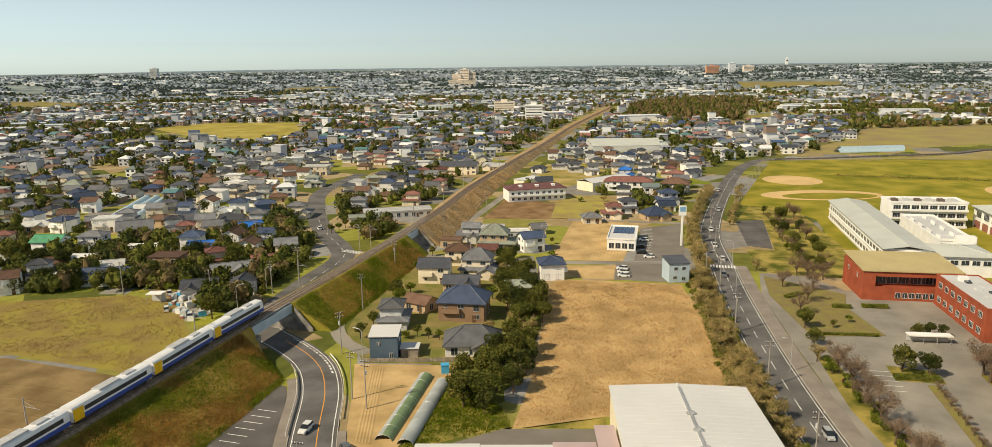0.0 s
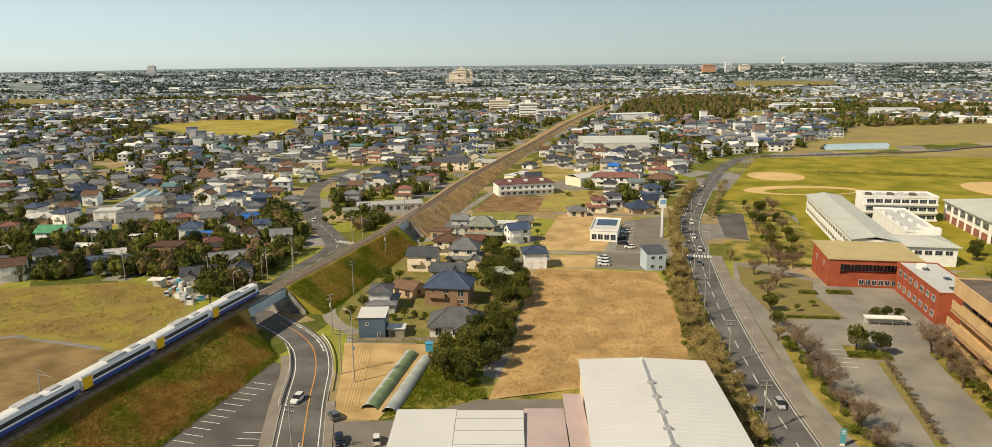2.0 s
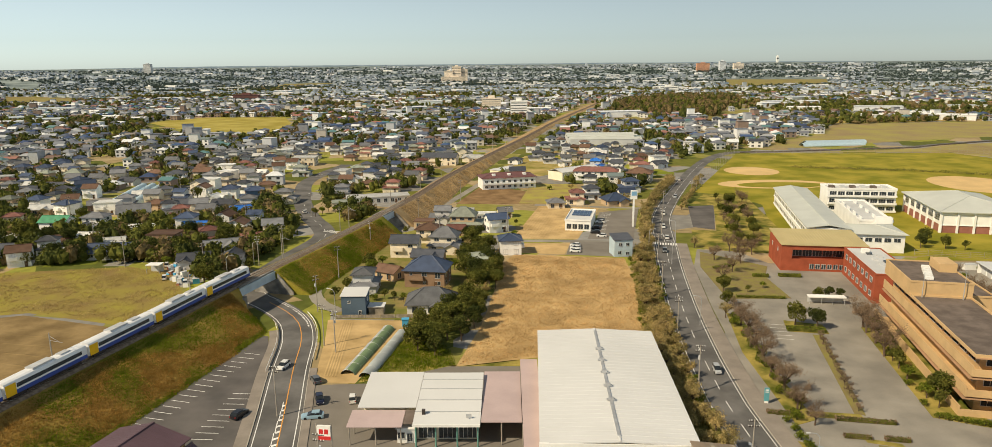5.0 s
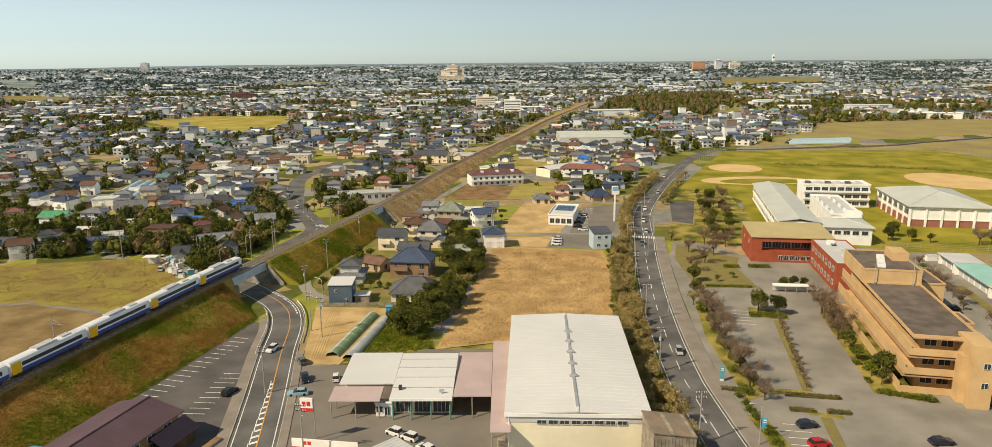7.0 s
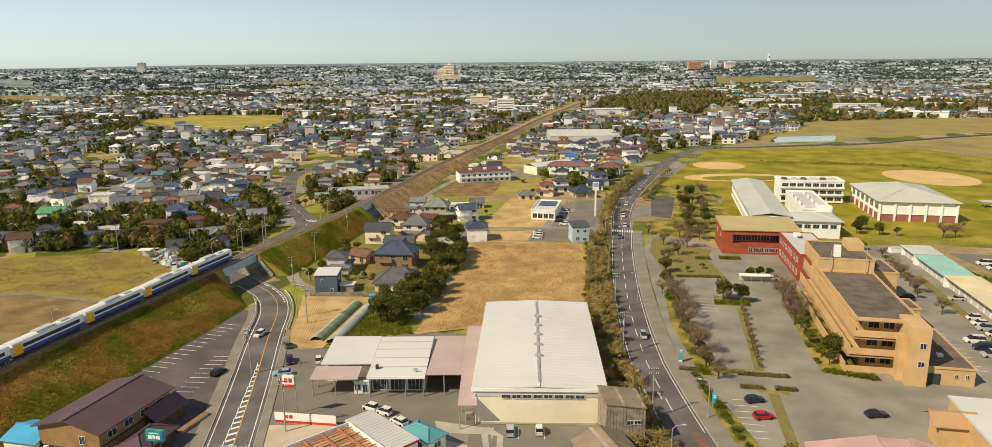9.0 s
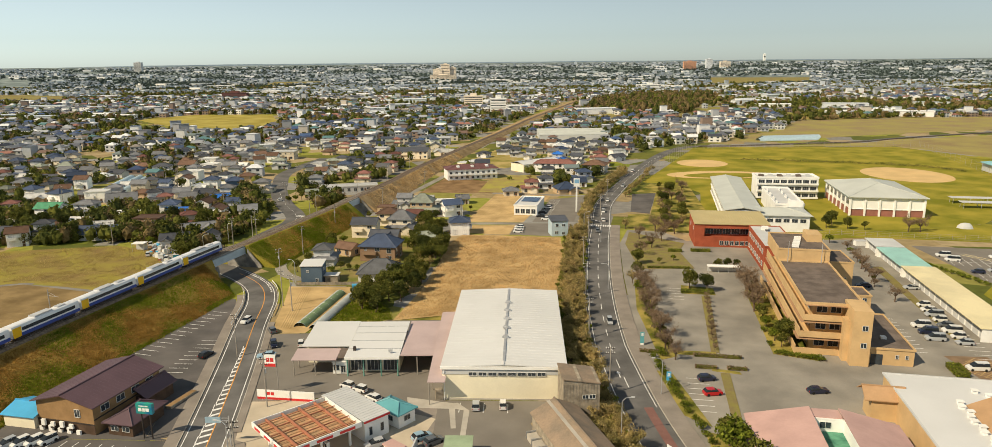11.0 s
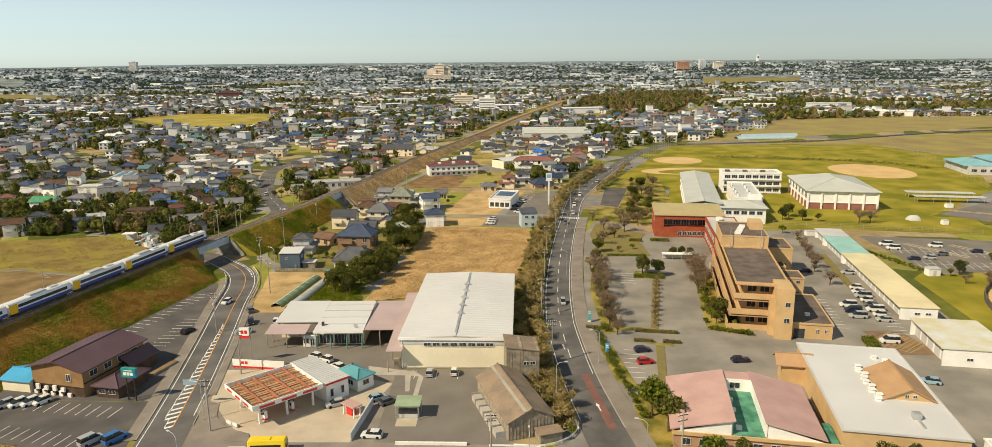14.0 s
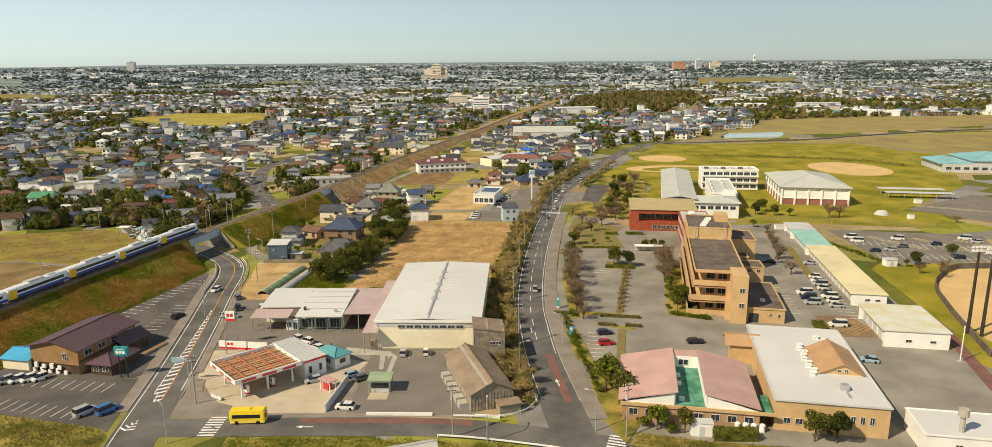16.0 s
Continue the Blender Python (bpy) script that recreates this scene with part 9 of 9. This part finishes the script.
part("arm", boxes((-4.3, 0.08, 0.06, 0.16, 5.2, 5.3), (-4.3, 0.08, 0.06, 0.16, 5.75, 5.85)), STEEL, rs)
part("pole", boxes((-0.09, 0.09, 0.0, 0.18, 0, 6.2)), STEEL, rs)
for x, y in ((-54.8, 142.2), (-50.2, 146.4)):
    fp = thing("fuel_pump", pose(x, y, 0.05, 0, 0, 20), "white and blue fuel pump under the canopy", "fuel pump", "pumps of the filling station")
    part("island", boxes((-1.3, 1.3, -0.6, 0.6, 0, 0.15)), CONCRETE, fp)
    part("body", boxes((-0.5, 0.5, -0.3, 0.3, 0.15, 1.7)), WHITE, fp)
    part("display", boxes((-0.4, 0.4, -0.33, -0.3, 1.15, 1.55)), GLASS, fp)
    part("top", boxes((-0.55, 0.55, -0.34, 0.34, 1.7, 1.95)), BLUEPAINT, fp)
wr = random.Random(8)
for i in range(26):
    t = i / 26
    tree("shrub", 122.5 + 13.5 * t + wr.uniform(-0.3, 0.3), 291 - 54 * t, wr.uniform(0.7, 1.0), wr, group="hedge along the car park")
for i in range(9):
    tree(("bare", "garden", "bare")[i % 3], 99.5 + i * 1.6 + wr.uniform(-0.6, 0.6), 240 + i * 5.6, wr.uniform(0.45, 0.7), wr, group="young trees behind the office")
tree("evergreen", 144.9, 235.5, 0.62, wr, group="trees of the campus")
for x, y, s in ((150, 228, 0.7), (146, 222, 0.6), (141, 226, 0.6)):
    tree("bare", x, y, s, wr, group="trees of the campus")
tk = thing("storage_shed", pose(136, 235.5, 0, 0, 0, 0), "small pale grey storage shed beside the lawn", "shed")
part("wall", boxes((-1.9, 1.9, -1.4, 1.4, 0, 2.5)), WHITE, tk)
part("roof", boxes((-2.05, 2.05, -1.55, 1.55, 2.5, 2.65)), PALEROOF, tk)
part("door", boxes((-0.5, 0.5, -1.46, -1.4, 0.05, 2.0)), PALEROOF, tk)
cv = thing("covered_heap", pose(177.3, 318, 0), "heap under a pale blue-grey sheet on the lawn", "heap")
bm = bmesh.new()
rings = [[bm.verts.new((r * 3.2 * math.cos(a * math.pi / 7) * (1 + 0.12 * math.sin(a * 2.3)), r * 2.6 * math.sin(a * math.pi / 7), z)) for a in range(14)] for r, z in ((1, 0), (0.86, 1.0), (0.55, 1.9), (0.2, 2.2))]
for a, b_ in zip(rings, rings[1:]):
    for i in range(14):
        bm.faces.new((a[i], a[(i + 1) % 14], b_[(i + 1) % 14], b_[i]))
bm.faces.new(rings[-1])
part("sheet", bm, PALEROOF, cv)
for x, y, w in ((185.4, 309, 2.4), (209, 344, 3.2), (120, 291.5, 4.0)):
    ob = thing("storage_box", pose(x, y, 0), "low white metal storage box on the ground", "box")
    part("body", boxes((-w / 2, w / 2, -1.0, 1.0, 0, 1.9)), WHITE, ob)
    part("lid", boxes((-w / 2 - 0.08, w / 2 + 0.08, -1.08, 1.08, 1.9, 2.0)), PALEROOF, ob)
CREAMPAINT = mat("cream_lot_paint", (0.62, 0.52, 0.3), 0.8, vary=0.12, scale=0.8)
for x, y, dx, dy in ((150, 277, 12, -21), (166, 274, 12, -22), (181, 271, 11, -20), (203, 338, 30, -18)):
    bm = bmesh.new()
    n = Vector((-dy, dx)).normalized()
    for k in (-1.1, 1.1):
        q = [(x + n.x * (k + e), y + n.y * (k + e)) for e in (-0.16, 0.16)] + [(x + dx + n.x * (k + e), y + dy + n.y * (k + e)) for e in (0.16, -0.16)]
        prism(bm, q, 0.045, 0.062)
    for j in range(12):
        t = (j + 0.5) / 12
        c = Vector((x + dx * t, y + dy * t))
        d = Vector((dx, dy)).normalized()
        q = [(c.x + n.x * u + d.x * v, c.y + n.y * u + d.y * v) for u, v in ((-1.0, -0.6), (-1.0, -0.4), (1.0, 0.6), (1.0, 0.4))]
        prism(bm, q, 0.045, 0.06)
    tagged(part("lot_marking", bm, CREAMPAINT), "cream hatched marking on the car park", "marking", "", "structure")

# ---------------------------------------------------------------- tall buildings far off
def tower(x, y, w, d, h, wall, label, floors, bays_):
    ob = thing("tower_block", pose(x, y, 0), label, "tower block")
    part("wall", boxes((-w / 2, w / 2, -d / 2, d / 2, 0, h)), wall, ob)
    part("roof", boxes((-w / 2 - 0.5, w / 2 + 0.5, -d / 2 - 0.5, d / 2 + 0.5, h, h + 1.2), (-w / 6, w / 6, -d / 4, d / 4, h + 1.2, h + 5)), wall, ob)
    for f in range(floors):
        z = h * (f + 0.55) / floors
        part("window_row", boxes((-w / 2 + 1, w / 2 - 1, -d / 2 - 0.12, -d / 2, z - h / floors * 0.16, z + h / floors * 0.12)), GLASS, ob)


FARCREAM = mat("far_cream", (0.76, 0.67, 0.56), 0.8, vary=0.05)
for x, y, w, h in ((-262, 2884, 34, 42), (-232, 2890, 34, 60), (-205, 2900, 30, 48), (-240, 2860, 100, 20)):
    tower(x, y, w, 22, h, FARCREAM, "pale cream tower of a distant hospital complex", 10, 8)
tower(-1817, 3633, 36, 22, 82, PALEROOF, "lone grey high-rise near the coast", 16, 6)
tower(-1000, 1990, 14, 10, 17, WHITE, "slim grey tower above the houses", 8, 3)
tower(-560, 1500, 50, 16, 12, mat("far_maroon", (0.15, 0.07, 0.065), 0.8, vary=0.05), "long dark red apartment block", 5, 12)
tower(900, 3540, 60, 20, 60, mat("far_orange", (0.6, 0.32, 0.2), 0.8, vary=0.05), "orange apartment tower on the plain", 12, 6)
tower(1010, 3600, 30, 20, 70, FARWHITE, "pale tower block on the plain", 14, 6)
tower(1120, 3700, 50, 20, 58, FARCREAM, "pale tower block on the plain", 10, 6)
tower(1607, 4500, 12, 12, 98, WHITE, "white incinerator chimney tower", 3, 3)
tower(-20, 1010, 22, 14, 20, WHITE, "white block of flats beside the railway", 6, 5)
tower(-60, 1180, 30, 14, 16, FARCREAM, "cream block of flats by the line", 5, 5)
tower(330, 1700, 40, 16, 14, WHITE, "white distant block of flats", 4, 6)
tower(1800, 2500, 60, 20, 22, FARCREAM, "cream distant block of flats", 6, 8)

# ---------------------------------------------------------------- tufts
def tufts(name, corners, n, h, material, label, seed, dense=5, gaps=-0.25):
    """Dry stalks standing on a field, uneven and in drifts."""
    rng = random.Random(seed)
    V, F = [], []
    for x, y in scatter_inside(corners, n, rng):
        if noise.noise((x / 9, y / 9, seed)) + rng.gauss(0, 0.2) < gaps:
            continue
        for _ in range(dense):
            a = rng.uniform(0, 6.28)
            px, py = x + rng.gauss(0, 0.5), y + rng.gauss(0, 0.5)
            hh = h * rng.uniform(0.5, 1.2)
            dx, dy = math.cos(a) * 0.12, math.sin(a) * 0.12
            k = len(V)
            V.extend(((px - dx, py - dy, 0), (px + dx, py + dy, 0), (px + rng.gauss(0, 0.2), py + rng.gauss(0, 0.2), hh)))
            F.append((k, k + 1, k + 2))
    me = bpy.data.meshes.new(name)
    me.from_pydata(V, [], F)
    me.materials.append(material)
    tagged(new(name, me), label, "dry grass", "", "stuff")


tufts("reeds", [(-47, 215), (-29, 220), (0, 220), (3, 240), (6, 280), (6, 307), (-33, 313), (-38, 300), (-40, 270), (-43, 240)], 9000, 0.34, REED, "standing dry reeds over the fallow field", 3, gaps=-0.6)
tufts("meadow_grass", [(-137, 242), (-135, 262), (-150, 290), (-170, 300), (-215, 292), (-230, 262), (-205, 246), (-175, 254)], 4500, 0.4, leafy(mat("meadow_straw", (0.4, 0.3, 0.12), 0.95, vary=0.2, scale=5, island=0.3, second=(0.44, 0.34, 0.15)), 0.4), "tufts of straw in the meadow", 5, gaps=-0.1)


def bank_grass(y0, y1, wide, n, material, label, seed, sign):
    """Tufts on the slope of the embankment, in drifts of one colour."""
    rng = random.Random(seed)
    line = [q for q in RAIL if y0 <= q.y <= y1]
    ss = sides(line)
    V, F = [], []
    while len(F) < n:
        i = rng.randrange(len(line) - 1)
        t, e = rng.random(), rng.random()
        q, r = line[i].lerp(line[i + 1], t), ss[i]
        o = 2.8 + (wide(q.y) - 2.6) * e
        x, y, z = q.x + r.x * o, q.y + r.y * o, (q.z - 0.55) * (1 - e)
        if noise.noise((x / 11, y / 11, 2.2)) * 1.4 * sign + (0.5 if sign > 0 and e > 0.9 else -0.15 if sign > 0 else 0.2 if e < 0.88 else -0.4) + rng.gauss(0, 0.16) < 0.02:
            continue
        for _ in range(4):
            a = rng.uniform(0, 6.28)
            px, py = x + rng.gauss(0, 0.3), y + rng.gauss(0, 0.3)
            k = len(V)
            V.extend(((px - math.cos(a) * 0.1, py - math.sin(a) * 0.1, z - 0.15), (px + math.cos(a) * 0.1, py + math.sin(a) * 0.1, z - 0.15), (px + rng.gauss(0, 0.15), py + rng.gauss(0, 0.15), z + rng.uniform(0.02, 0.22))))
            F.append((k, k + 1, k + 2))
    me = bpy.data.meshes.new("slope_grass")
    me.from_pydata(V, [], F)
    me.materials.append(material)
    tagged(new("slope_grass", me), label, "grass", "", "stuff")


BROWNTUFT = leafy(mat("brown_slope_grass", (0.35, 0.205, 0.05), 0.95, vary=0.15, scale=3, island=0.2, second=(0.41, 0.25, 0.07), spec=0.1), 0.45)
GREENTUFT = leafy(mat("green_slope_grass", (0.16, 0.22, 0.014), 0.95, vary=0.15, scale=3, island=0.2, second=(0.18, 0.2, 0.02), spec=0.1), 0.45)
W1 = lambda y: 19.2 - max(0, y - 240) * 1.05
W2 = lambda y: 15 - max(0, y - 275) * 0.05
W3 = lambda y: 12.5 - min(6, max(0, y - 380) * 0.02)
bank_grass(150, 252, W1, 60000, BROWNTUFT, "brown dry grass on the embankment slope", 1, -1)
bank_grass(150, 252, W1, 36000, GREENTUFT, "fresh green grass on the embankment slope", 2, 1)
bank_grass(270, 350, W2, 16000, BROWNTUFT, "brown dry grass on the embankment slope", 3, -1)
bank_grass(270, 350, W2, 24000, GREENTUFT, "fresh green grass on the embankment slope", 4, 1)
bank_grass(364, 560, W3, 26000, REED, "dry straw on the far embankment slope", 5, -1)


def thicket(line, y0, y1, o0, o1, n, material, label, seed):
    """Low scrub of thin twigs and leaves, uneven in height and thickness."""
    rng = random.Random(seed)
    pts = [q for q in line if y0 <= q.y <= y1]
    ss = sides(pts)
    V, F = [], []
    while len(F) < n:
        i = rng.randrange(len(pts) - 1)
        q = pts[i].lerp(pts[i + 1], rng.random())
        o = rng.uniform(o0, o1)
        x, y = q.x + ss[i].x * o, q.y + ss[i].y * o
        top = 1.4 + 1.3 * noise.noise((x / 4.0, y / 4.0, seed)) + 0.8 * noise.noise((x / 1.3, y / 1.3, seed))
        if top < 0.3:
            continue
        for _ in range(3):
            c = Vector((x + rng.gauss(0, 0.35), y + rng.gauss(0, 0.35), max(0.05, top * rng.uniform(0.2, 1.0))))
            u = Vector((rng.gauss(0, 1), rng.gauss(0, 1), rng.gauss(0.8, 1))).normalized()
            v = u.orthogonal().normalized()
            a = rng.uniform(0.14, 0.34)
            k = len(V)
            V.extend(tuple(c + p) for p in (u * a, v * a * 0.4, -u * a, -v * a * 0.4))
            F.append((k, k + 1, k + 2, k + 3))
    me = bpy.data.meshes.new("thicket")
    me.from_pydata(V, [], F)
    me.materials.append(material)
    tagged(new("thicket", me), label, "scrub", "", "stuff")


SCRUB = leafy(mat("scrub_twigs", (0.24, 0.225, 0.06), 0.9, vary=0.25, scale=5, island=0.4, second=(0.43, 0.325, 0.14), spec=0.1), 0.3)
thicket(FINE2, 136, 318, -12.6, -5.2, 52000, SCRUB, "tangled olive-brown scrub along the avenue", 6)
thicket(FINE2, 318, 480, -9.5, -5.5, 14000, SCRUB, "tangled olive-brown scrub along the avenue", 7)
HEDGEROW = leafy(mat("hedgerow_leaves", (0.08, 0.095, 0.025), 0.9, vary=0.25, scale=4, island=0.4, second=(0.16, 0.14, 0.05), spec=0.1), 0.25)
thicket(smooth([Vector(p) for p in ((153, 530, 0), (193, 518, 0), (226, 507, 0), (260, 488, 0), (272, 466, 0))], 4), 400, 600, -1.6, 1.6, 6000, HEDGEROW, "dark clipped hedge behind the ball ground", 8)
VERGETUFT = leafy(mat("verge_tufts", (0.33, 0.25, 0.1), 0.95, vary=0.2, scale=4, island=0.35, second=(0.17, 0.17, 0.03), spec=0.1), 0.4)
tufts("verge_grass", [(-122, 113), (-74, 113), (-75.8, 124.3), (-79, 127.2), (-122, 138)], 3200, 0.4, VERGETUFT, "dry and green grass tufts on the verge", 11, gaps=-0.3)
tufts("verge_grass", [(-52, 116), (6, 113), (3, 120.2), (-35, 123.4), (-52, 123.4)], 1800, 0.35, GREENTUFT, "fresh green grass tufts on the verge", 12, gaps=-0.3)
tufts("verge_grass", [(-69, 206), (-50, 214.6), (-48.4, 214.4), (-50, 222), (-60.5, 244), (-61.6, 238)], 1800, 0.5, GREENTUFT, "rough grass tufts beside the grove", 13, gaps=-0.4)
tufts("verge_grass", [(25, 119.8), (40, 116.8), (60, 110), (83, 104), (85, 108.6), (64, 116.4), (40, 120), (27, 123.6)], 1500, 0.4, VERGETUFT, "dry and green grass tufts below the wall", 14, gaps=-0.35)
